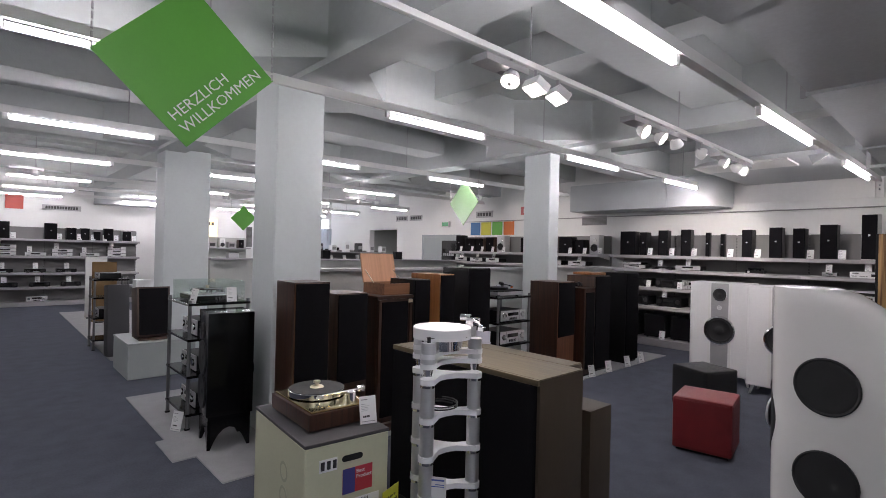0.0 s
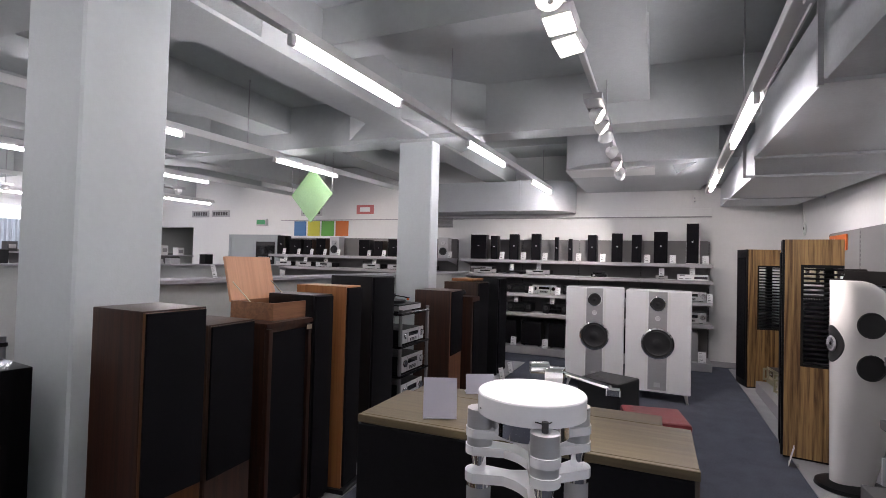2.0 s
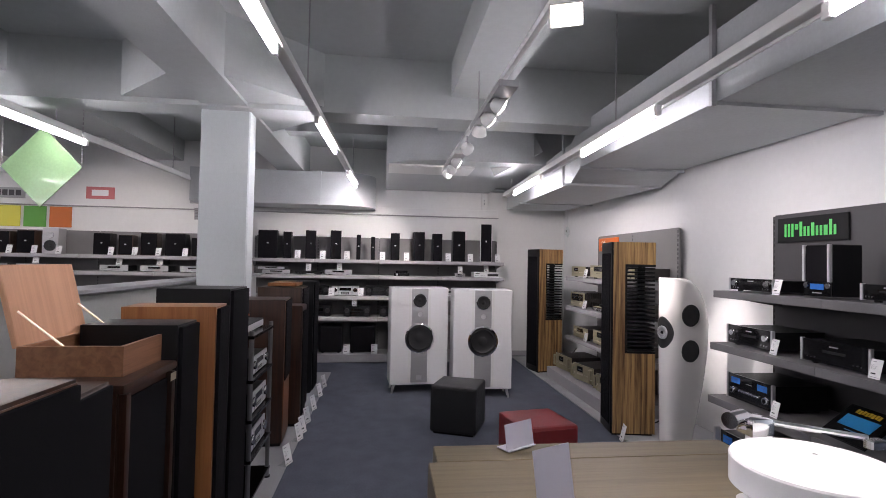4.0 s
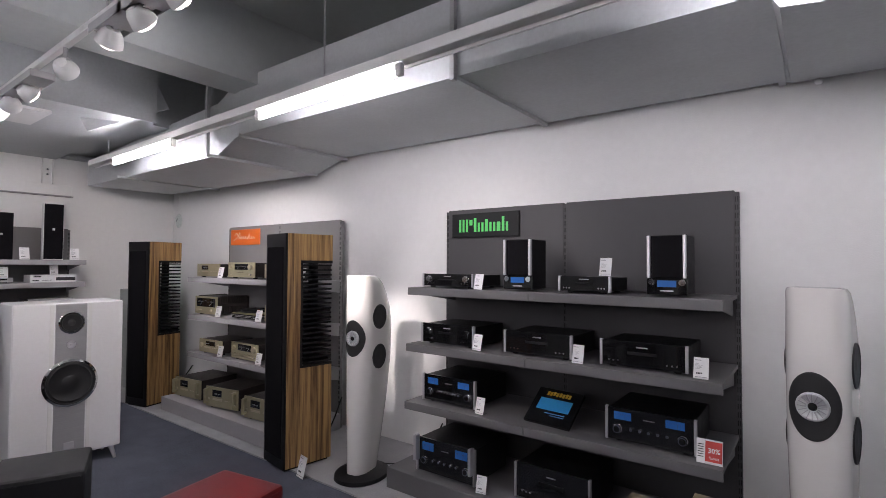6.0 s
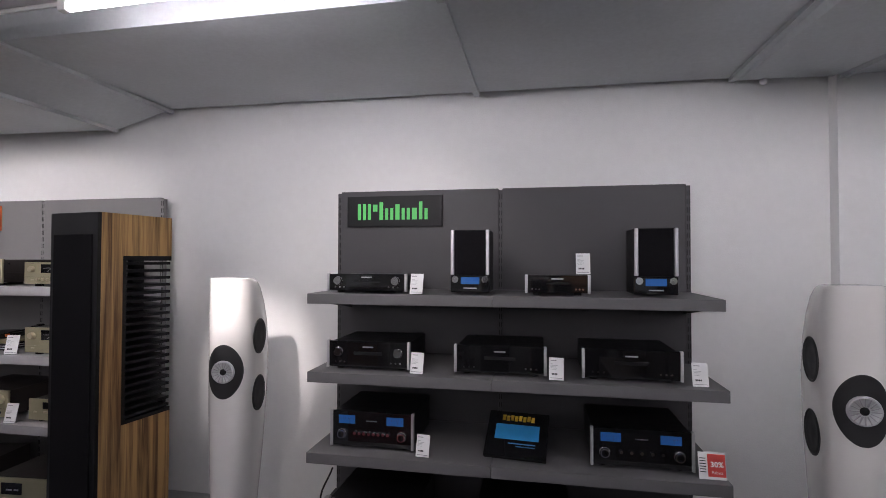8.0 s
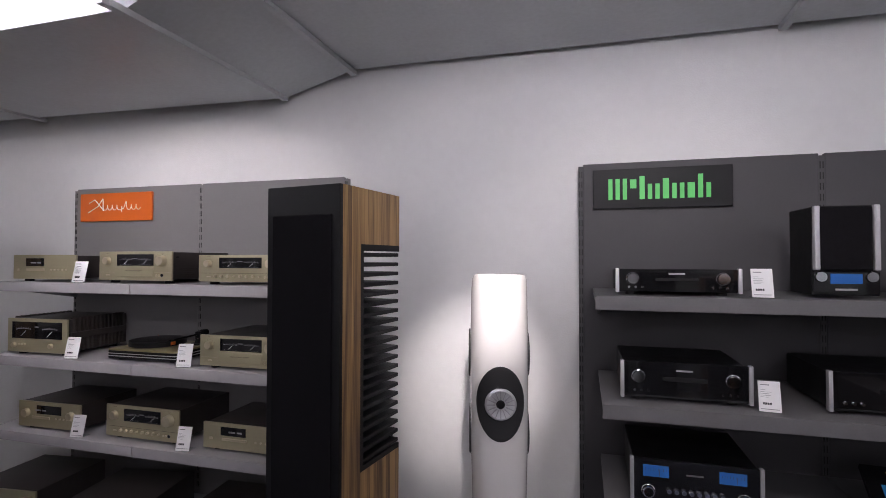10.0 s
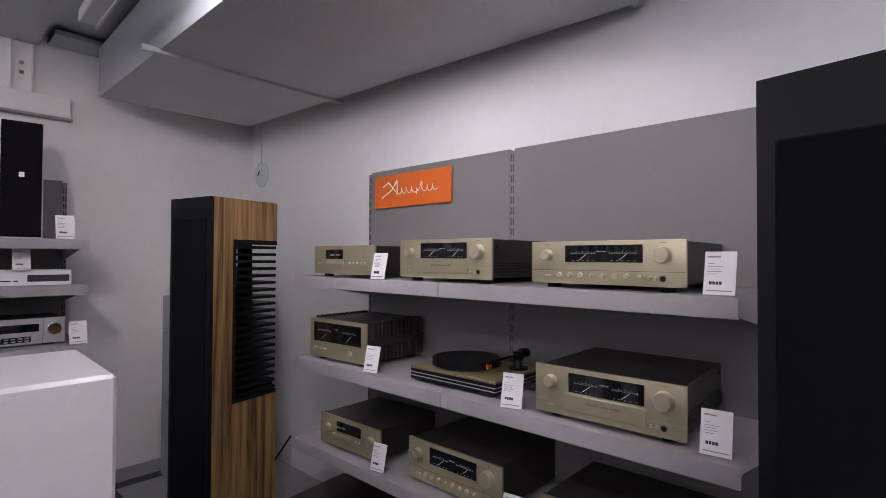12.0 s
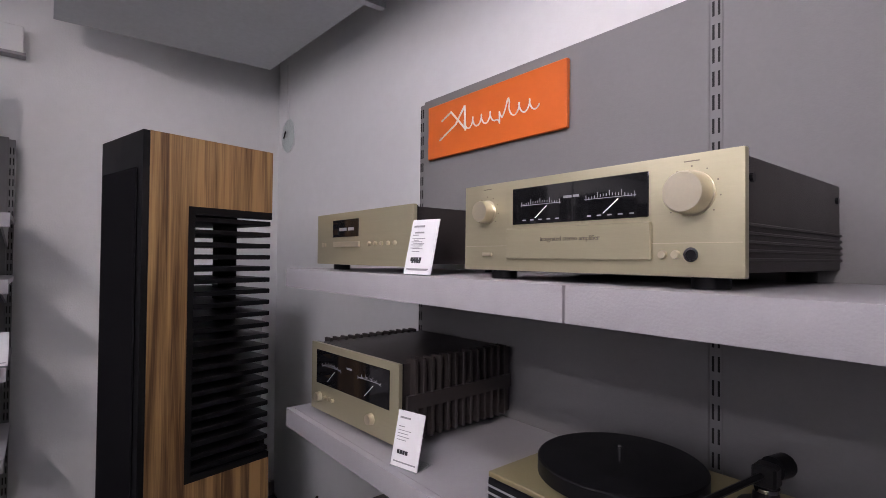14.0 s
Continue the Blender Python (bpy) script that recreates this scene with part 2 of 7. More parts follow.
# ---- structure ----
SLAB, BEAM = 3.67, 3.10
X_E, Y_S, Y_N, X_W = 9.75, -0.45, 17.0, -4.0

structure("floor", box(X_W - 0.2, X_E + 0.2, -7.0, Y_N + 0.2, -0.1, 0.0), M_CARPET, "blue-grey carpet floor of the shop", "floor")
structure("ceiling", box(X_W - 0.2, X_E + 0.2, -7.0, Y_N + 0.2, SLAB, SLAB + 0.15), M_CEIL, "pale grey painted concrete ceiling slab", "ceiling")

bm = bmesh.new()
bx(bm, 1.41, X_E + 0.2, Y_S - 0.2, Y_S, 0.0, SLAB)
bx(bm, 1.41, 1.735, Y_S, Y_S + 0.085, 0.0, SLAB)
structure("wall_south", bm, M_WALL, "white painted plaster wall with a pilaster", "wall")
structure("lintel", box(-2.6, 1.41, Y_S - 0.2, Y_S, 2.2, SLAB), M_WALL, "white painted lintel over the wide opening", "wall")
bm = bmesh.new()
bx(bm, X_W, -2.6, Y_S - 0.2, Y_S, 0.0, SLAB)
structure("wall_south_west", bm, M_WALL, "white painted wall beside the wide opening", "wall")
bm = bmesh.new()
bx(bm, X_E, X_E + 0.2, -7.0, 12.85, 0, SLAB)
bx(bm, X_E, X_E + 0.2, 12.85, 14.4, 2.34, SLAB)
bx(bm, X_E, X_E + 0.2, 14.4, Y_N + 0.2, 0, SLAB)
structure("wall_east", bm, M_WALL, "long white painted plaster wall", "wall")
structure("wall_north", box(X_W - 0.2, X_E, Y_N, Y_N + 0.2, 0, SLAB), M_WALL, "white painted far wall of the shop", "wall")
structure("wall_west", box(X_W - 0.2, X_W, -7.0, Y_N, 0, SLAB), M_WALL, "white painted side wall of the shop", "wall")
structure("baseboard", box(9.735, X_E, Y_S, 0.84, 0, 0.09), M_SHELFG, "grey baseboard along the wall", "baseboard")

# concrete beams, joists and haunches
bm = bmesh.new()
for x in (-2.2, 1.86, 5.70):
    bx(bm, x, x + 0.36, Y_S, Y_N, BEAM, SLAB + 0.02)
for x in (-0.25, 3.60, 7.5):
    bx(bm, x, x + 0.30, Y_S, 4.2, 3.36, SLAB + 0.02)
for y in (4.2, 8.5, 12.8):
    bx(bm, X_W, X_E, y, y + 0.42, BEAM + 0.02, SLAB + 0.02)
for y in (1.75, 6.3, 10.6):
    bx(bm, X_W, X_E, y, y + 0.5, 3.32, SLAB + 0.02)
for x in (2.04, 5.88):
    for y in (4.41, 8.71):
        for sx, sy in ((1, 1), (1, -1), (-1, 1), (-1, -1)):
            tri = [(x + sx * 0.15, y + sy * 0.15), (x + sx * 0.95, y + sy * 0.15), (x + sx * 0.15, y + sy * 0.95)]
            lo = [bm.verts.new((a, b, BEAM + 0.05)) for a, b in tri]
            hi = [bm.verts.new((a, b, SLAB + 0.02)) for a, b in tri]
            bm.faces.new(lo)
            bm.faces.new(hi)
            for i in range(3):
                bm.faces.new((lo[i], lo[(i + 1) % 3], hi[(i + 1) % 3], hi[i]))
bmesh.ops.recalc_face_normals(bm, faces=bm.faces)
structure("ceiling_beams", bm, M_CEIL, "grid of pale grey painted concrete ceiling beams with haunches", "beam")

# columns
structure("column_1", box(1.785, 2.245, 4.2, 4.66, 0, BEAM + 0.05, 0.012), M_COL, "square pale grey-green painted concrete column", "column")
structure("column_2", box(5.82, 6.05, 4.2, 4.66, 0, BEAM + 0.05, 0.012), M_COL, "slim pale grey painted concrete column", "column")
structure("column_3", box(1.94, 2.60, 8.45, 8.95, 0, BEAM + 0.05, 0.012), M_COL, "broad pale grey painted concrete column", "column")

# low partition with a ledge
part_wall = structure("partition_wall", box(2.2, 8.7, 4.80, 4.90, 0, 1.42), M_PART, "low grey-green partition wall with a pale ledge", "partition")
ledge = part("ledge", box(2.18, 8.72, 4.74, 4.98, 1.42, 1.455, 0.006), M_SHELFG, part_wall, "pale grey ledge board")

# pale carpet strips under the displays
structure("mat_south", box(1.7, 9.6, Y_S, 0.56, 0.0, 0.012), M_MAT, "pale grey carpet strip along the wall", "carpet")
structure("mat_row", box(1.2, 8.4, 3.62, 4.72, 0.0, 0.012), M_MAT, "pale grey carpet strip under the loudspeakers", "carpet")
structure("mat_left", box(1.1, 1.85, 4.72, 6.28, 0.0, 0.012), M_MAT, "pale grey carpet strip under the rack", "carpet")
structure("mat_left_corner", box(1.03, 1.2, 4.21, 4.72, 0.0, 0.012), M_MAT, "pale grey carpet strip under the rack", "carpet")

# tube lights along their rails
RAILS = ((1.205, -1.5, 2.69, (-1.44, 1.23, 3.90, 6.59), 1.35, -3.5, 8.6), (3.645, -1.95, 2.84, (-2.58, -0.04, 2.50, 5.11, 7.63), 1.19, -3.5, 8.8),
         (6.18, -2.0, 2.82, (0.06, 2.6, 5.1), 1.23, -3.5, 8.8), (8.72, -2.0, 2.82, (0.07, 2.56, 5.1), 1.23, -3.5, 9.0), (11.5, -1.0, 2.82, (0.2, 2.7, 5.2, 7.7), 1.23, -3.5, 9.0),
         (13.9, 0.0, 2.82, (0.2, 2.7, 5.2, 7.7), 1.23, -3.5, 9.0), (16.0, 0.0, 2.82, (0.2, 2.7, 5.2, 7.7), 1.23, -3.5, 9.0))
for y, skew, z, starts, length, x0, x1 in RAILS:
    rail = thing("light_rail", "long pale grey metal rail carrying fluorescent tubes", "light rail", pose(0, y, z, 0, 0, skew), "light rails")
    bm = bmesh.new()
    bx(bm, x0, x1, -0.035, 0.035, 0.045, 0.105, 0.004)
    bx(bm, x0, x1, -0.045, -0.035, 0.03, 0.07)
    part("rail", bm, M_WHITEPLASTIC, rail)
    for i in range(4):
        hx = x0 + 0.9 + i * (x1 - x0 - 1.4) / 3
        part("hanger", rodm((hx, 0, 0.10), (hx, 0, SLAB - z), 0.006, seg=6), M_GREYMETAL, rail)
    for s in starts:
        tube = thing("fluorescent_tube", "bright white fluorescent tube lamp under its rail", "lamp", pose(0, y, z, 0, 0, skew) @ pose(s, 0, 0), "fluorescent tubes")
        bm = bmesh.new()
        rod(bm, (0.03, 0, 0), (length - 0.03, 0, 0), 0.02, seg=12)
        part("tube", bm, M_TUBE, tube)
        for e in (0.0, length):
            part("socket", box(e - 0.022, e + 0.022, -0.018, 0.018, -0.02, 0.05, 0.004), M_WHITEPLASTIC, tube)

# air ducts
duct = thing("air_duct", "large galvanised metal air duct under the ceiling", "air duct", None, "", "structure")


def loft_x(sections):
    """A duct of box sections (x, y0, y1, low at the wall, low at the front, top) one after another."""
    bm = bmesh.new()
    rings = [[bm.verts.new((x, a, b)) for a, b in ((y0, z0), (y1, zf), (y1, z1), (y0, z1))] for x, y0, y1, z0, zf, z1 in sections]
    for a, b in zip(rings, rings[1:]):
        for i in range(4):
            bm.faces.new((a[i], a[(i + 1) % 4], b[(i + 1) % 4], b[i]))
    bm.faces.new(rings[0])
    bm.faces.new(rings[-1])
    bmesh.ops.recalc_face_normals(bm, faces=bm.faces)
    return bm


part("duct_body", loft_x([(-3.9, -0.40, 0.79, 2.66, 2.57, 3.15), (1.70, -0.40, 0.79, 2.705, 2.59, 3.15), (2.22, -0.40, 0.79, 2.715, 2.66, 3.2), (2.26, -0.40, 0.79, 2.73, 2.73, 3.2), (5.96, -0.40, 0.79, 2.75, 2.73, 3.2), (6.42, -0.40, 0.72, 2.62, 2.63, 3.1), (9.5, -0.30, 0.72, 2.64, 2.63, 2.95)]), M_DUCT, duct, "", False)
for x, z in ((2.26, 2.73), (3.75, 2.73), (5.96, 2.735), (6.42, 2.625), (8.4, 2.635)):
    part("seam", box(x - 0.018, x + 0.018, -0.40, 0.80, z - 0.022, z + 0.004), M_DUCT, duct)
sm = part("seam", box(-0.018, 0.018, 0.0, 1.2, -0.022, 0.004), M_DUCT, duct)
sm.matrix_basis = pose(1.70, -0.40, 2.705, -5.5)
for x, z in ((3.75, 2.70), (6.42, 2.6)):
    part("hanger", box(x - 0.015, x + 0.015, 0.80, 0.83, z, SLAB), M_GREYMETAL, duct)
duct2 = thing("rounded_duct", "galvanised duct with a rounded end by the wall", "air duct", None, "", "structure")


def rounded_plate(x0, x1, y0, y1, z0, z1, rad, corner):
    """A box seen from above with one rounded corner at its low-x end: corner is 'lo' or 'hi' in y."""
    pts = []
    for i in range(11):
        a = math.pi / 2 * i / 10
        pts.append((x0 + rad - rad * math.sin(a), (y0 + rad - rad * math.cos(a)) if corner == "lo" else (y1 - rad + rad * math.cos(a))))
    other = y1 if corner == "lo" else y0
    pts += [(x0, other), (x1, other), (x1, y0 if corner == "lo" else y1)]
    bm = bmesh.new()
    lo = [bm.verts.new((a, b, z0)) for a, b in pts]
    hi = [bm.verts.new((a, b, z1)) for a, b in pts]
    bm.faces.new(lo)
    bm.faces.new(hi)
    for i in range(len(pts)):
        j = (i + 1) % len(pts)
        bm.faces.new((lo[i], lo[j], hi[j], hi[i]))
    bmesh.ops.recalc_face_normals(bm, faces=bm.faces)
    return bm


part("duct_body", rounded_plate(8.95, 9.74, 3.04, 5.9, 2.56, 3.09, 0.5, "lo"), M_DUCT, duct2)
part("seam", box(8.935, 8.95, 3.9, 3.93, 2.545, 3.1), M_DUCT, duct2)
duct3 = thing("rounded_duct", "large galvanised duct with a rounded corner high on the wall", "air duct", None, "", "structure")
part("duct_body", rounded_plate(6.98, 9.74, 1.0, 2.87, 2.95, 3.6, 0.62, "hi"), M_DUCT, duct3)
part("lip", box(7.3, 7.9, 1.7, 2.84, 2.925, 2.949), M_WHITEPLASTIC, duct3)
part("branch", box(7.35, 9.74, 0.15, 0.998, 3.02, 3.55), M_DUCT, duct3)
fl_ = part("flap", box(-0.35, 0.35, -0.012, 0.012, 0.0, 0.4), M_DUCT, duct3)
fl_.matrix_basis = pose(7.18, 1.15, 2.98, 0, 25, 65)
part("wall_strip", box(9.5, 9.74, 0.2, 0.95, 2.97, 3.0), M_DUCT, duct3)
sn = thing("ceiling_sensor", "small white ball sensor under the duct", "sensor", pose(2.09, -0.40, 2.70))
bm = bmesh.new()
bmesh.ops.create_uvsphere(bm, u_segments=16, v_segments=10, radius=0.022)
part("ball", bm, M_WHITEPLASTIC, sn)
part("arm", rodm((0, -0.045, 0.03), (0, 0, 0.012), 0.008, seg=8), M_GREYMETAL, sn)

# spotlight track
track = thing("spot_track", "white ceiling track with spotlights", "track light", pose(0, 2.10, 2.93))
part("rail", box(-3.5, 7.35, -0.018, 0.018, -0.02, 0.02, 0.003), M_WHITEPLASTIC, track)
for hx in (0.2, 2.6, 5.0, 7.2):
    part("hanger", rodm((hx, 0, 0.02), (hx, 0, SLAB - 2.93), 0.006, seg=6), M_GREYMETAL, track)


def spot(x, target, label, z=2.79, y=2.10, lit=True, watts=None, cone=52, shape="round", tray=True):
    s = thing("track_spotlight", label, "spotlight", None, "track spotlights")
    eye = Vector((x, y, z))
    d = (Vector(target) - eye).normalized()
    rot = (-d).to_track_quat("Z", "Y").to_matrix().to_4x4()
    s.matrix_basis = Matrix.Translation(eye)
    if tray:
        bm = bmesh.new()
        bx(bm, -0.30, 0.10, -0.065, 0.065, 0.066, 0.074)
        for sy in (-1, 1):
            bx(bm, -0.30, 0.10, sy * 0.062 - 0.003, sy * 0.062 + 0.003, 0.03, 0.066)
        bx(bm, -0.30, -0.08, -0.059, 0.059, 0.031, 0.0655)
        part("gear_tray", bm, M_GREYMETAL, s, "open grey gear tray")
    part("stem", rodm((0, 0, 0.0), (0, 0, 0.125), 0.012, seg=10), M_GREYMETAL, s)
    glow = M_BULB if lit else M_CONE
    if shape == "round":
        part("yoke", box(-0.072, 0.072, -0.01, 0.01, 0.035, 0.045, 0.002), M_GREYMETAL, s)
        h = part("head", lathe([(0.001, 0.055), (0.03, 0.053), (0.05, 0.03), (0.062, -0.012), (0.064, -0.03), (0.058, -0.03), (0.054, -0.012), (0.001, 0.0)], (0, 0, 0), "z", 28), M_WHITEPLASTIC, s)
        part("lens", lathe([(0.0575, -0.016), (0.056, -0.034), (0.04, -0.044), (0.001, -0.048)], (0, 0, 0), "z", 28), glow, h, "bright warm lens" if lit else "")
        if lit:
            part("lamp_cap", lathe([(0.016, -0.0475), (0.014, -0.054), (0.001, -0.056)], (0, 0, 0), "z", 16), M_WHITEPLASTIC, h)
    else:
        bm = bmesh.new()
        bx(bm, -0.075, 0.075, -0.06, 0.06, -0.02, 0.045, 0.004)
        bx(bm, -0.02, 0.02, -0.066, -0.06, 0.0, 0.09)
        h = part("head", bm, M_WHITEPLASTIC, s, "square white flood housing")
        part("lens", box(-0.066, 0.066, -0.051, 0.051, -0.025, -0.0205, 0.001), glow, h, "bright square glass" if lit else "")
    h.matrix_basis = rot
    if watts:
        la = bpy.data.lights.new("spot_beam", "SPOT")
        la.energy, la.color, la.spot_size, la.spot_blend, la.shadow_soft_size = watts, (1.0, 0.94, 0.87), radians(cone), 0.6 if cone > 30 else 1.0, 0.04
        lo = new("spot_beam", la)
        lo.matrix_basis = Matrix.Translation(eye + d * 0.06) @ rot
    return s


spot(2.40, (1.5, 1.75, 1.0), "white track spotlight with a round lamp", watts=SPOT_WATTS * 0.32)
spot(2.66, (1.6, 2.3, 0.7), "square white track floodlight tilted down", watts=SPOT_WATTS * 0.35, shape="square", tray=False)
spot(2.92, (1.7, 2.6, 0.6), "square white track floodlight under the ceiling", lit=True, shape="square", tray=False)
spot(4.25, (4.3, -0.4, 1.3), "white track spotlight under the ceiling", watts=SPOT_WATTS * 0.35)
spot(4.6, (5.27, -0.45, 0.93), "white track spotlight under the ceiling", watts=SPOT_WATTS * 2.7, cone=19)
spot(4.95, (7.0, 2.0, 0.8), "bright white track spotlight under the ceiling", watts=SPOT_WATTS * 0.6)
spot(5.6, (8.7, -0.45, 1.7), "small white track spotlight under the ceiling", watts=SPOT_WATTS * 0.45, tray=False)
spot(6.3, (6.9, -0.4, 1.5), "white track spotlight under the ceiling", watts=SPOT_WATTS * 0.5)
spot(6.7, (9.6, 1.4, 1.8), "white track spotlight under the ceiling", watts=SPOT_WATTS * 0.4)
spot(7.0, (9.4, 3.4, 1.7), "white track spotlight under the ceiling", watts=SPOT_WATTS * 1.5)

# ---- display shelving ----


def shelf_unit(label, xs, top, face, shelves, mpanel, mshelf, plinth, m, fine=False):
    """A wall display: x from right to left edge with seams, shelves as (height, front y, x0, x1)."""
    u = thing("display_shelf_unit", label, "shelf unit", m)
    for a, b in zip(xs, xs[1:]):
        part("back_panel", box(a + 0.012, b - 0.012, face - 0.03, face, 0.1, top, 0.003), mpanel, u)
    for i, x in enumerate(xs):
        up = part("upright", box(x - 0.012, x + 0.012, face - 0.035, face - 0.002, 0.0, top - 0.01), mpanel, u)
        n = int((top - 0.2) / 0.05)
        bm = bmesh.new()
        bx(bm, -0.008, -0.0035, -0.004, 0.0005, 0, 0.032)
        bx(bm, 0.0035, 0.008, -0.004, 0.0005, 0, 0.032)
        if fine:
            first = part("slot", bm, M_SLOT, up, "", False)
            first.matrix_basis = pose(x, face - 0.002 if 0 < i < len(xs) - 1 else face - 0.001, 0.2)
            for k in range(1, n):
                twin(first, up, pose(x, face - 0.002 if 0 < i < len(xs) - 1 else face - 0.001, 0.2 + k * 0.05))
        else:
            bm.free()
            bm = bmesh.new()
            for k in range(n):
                for a in (-0.0058, 0.0058):
                    bx(bm, x + a - 0.0023, x + a + 0.0023, face - 0.005, face - 0.0012, 0.2 + k * 0.05, 0.232 + k * 0.05)
            tagged(part("slot_strip", bm, M_SLOT, up, "row of dark bracket slots", False), kind="stuff")
    for z, yf, x0, x1 in shelves:
        mids = [x0] + [v for v in xs if x0 + 0.1 < v < x1 - 0.1] + [x1]
        for a, b in zip(mids, mids[1:]):
            bm = bmesh.new()
            bx(bm, a + 0.002, b - 0.002, face + 0.01, yf - 0.0185, z - 0.022, z - 0.0005)
            bx(bm, a + 0.002, b - 0.002, yf - 0.018, yf + 0.002, z - 0.056, z, 0.003, 2)
            part("shelf", bm, mshelf, u)
        for a in (x0 + 0.03, x1 - 0.03):
            bm = bmesh.new()
            vs = [bm.verts.new((a + s, y, zz)) for s in (-0.004, 0.004) for y, zz in ((face, z - 0.02), (yf - 0.06, z - 0.023), (yf - 0.06, z - 0.05), (face, z - 0.13))]
            for f in ((0, 1, 2, 3), (7, 6, 5, 4), (0, 4, 5, 1), (1, 5, 6, 2), (2, 6, 7, 3), (3, 7, 4, 0)):
                bm.faces.new([vs[i] for i in f])
            part("bracket", bm, mshelf, u, "", False)
    x0, x1, yf, z = plinth
    part("plinth", box(x0, x1, face + 0.002, yf, 0.012, z, 0.004), mshelf if z < 0.2 else mpanel, u)
    return u


shelf_unit("grey wall display with three shelves and a low plinth", (5.985, 7.0, 8.04), 2.108, -0.352,
           ((1.495, 0.155, 5.96, 8.05), (1.06, 0.14, 5.96, 8.07), (0.62, 0.13, 5.96, 8.09)), M_GREYPAN, M_SHELFG, (5.95, 8.05, 0.43, 0.16), None, True)
shelf_unit("dark grey wall display with three shelves and a low plinth", (2.50, 3.60, 4.67), 2.12, -0.40,
           ((1.484, 0.19, 2.50, 4.615), (1.068, 0.235, 2.50, 4.59), (0.648, 0.26, 2.50, 4.58)), M_DARKPAN, M_SHELFD, (2.5, 4.69, 0.33, 0.16), None, True)

# ---- small things that repeat ----


def bars(rows, x0, y, face_m, parent, material=None, name="print"):
    """Plain printed bars: rows of (x0, x1, z, h) on a card's face."""
    bm = bmesh.new()
    for a, b, z, h in rows:
        bx(bm, a, b, y, y + 0.0008, z, z + h)
    ob = tagged(part(name, bm, material or M_INK, parent, "", False), kind="stuff")
    if face_m is not None:
        ob.matrix_basis = face_m
    return ob


_tag = thing("price_tag", "white price card in a clear acrylic stand", "price tag", pose(7.40, 0.13, 1.495, 0, 0, 8), "price tags")
lean = pose(0, 0, 0.002, 14)
c = part("card", box(-0.034, 0.034, -0.002, 0, 0, 0.105), M_CARD, _tag)
c.matrix_basis = lean
M_PALEINK = mat("grey_ink", (0.30, 0.30, 0.31), 0.7, vary=0)
bars([(0.0, 0.027, 0.090, 0.0035), (0.012, 0.027, 0.074, 0.0014), (-0.006, 0.027, 0.067, 0.0012), (0.0, 0.027, 0.061, 0.0012), (-0.004, 0.027, 0.055, 0.0012), (0.004, 0.027, 0.049, 0.0012), (-0.028, 0.028, 0.008, 0.0025)], 0, 0.0002, None, c, M_PALEINK, "small_print")
bars([(0.016 - i * 0.007, 0.0215 - i * 0.007, 0.024, 0.0075) for i in range(4)], 0, 0.0002, None, c, M_INK, "price")
part("foot", box(-0.034, 0.034, -0.05, 0.003, 0, 0.002), M_GLASS, _tag)


def tag(x, y, z, rz=0, s=1.0):
    t = copy_thing(_tag, pose(x, y, z, 0, 0, rz))
    t.scale = (s, s, s)
    return t


def knob(x, z, r, y, parent, material, depth=0.022, seg=32):
    return part("knob", lathe([(r * 1.06, 0), (r * 1.06, 0.003), (r, 0.004), (r * 0.97, depth - 0.004), (r * 0.9, depth), (0.0005, depth)], (x, y, z), "y", seg), material, parent)


M_DIMINK = mat("brown_print", (0.20, 0.17, 0.12), 0.6, vary=0)


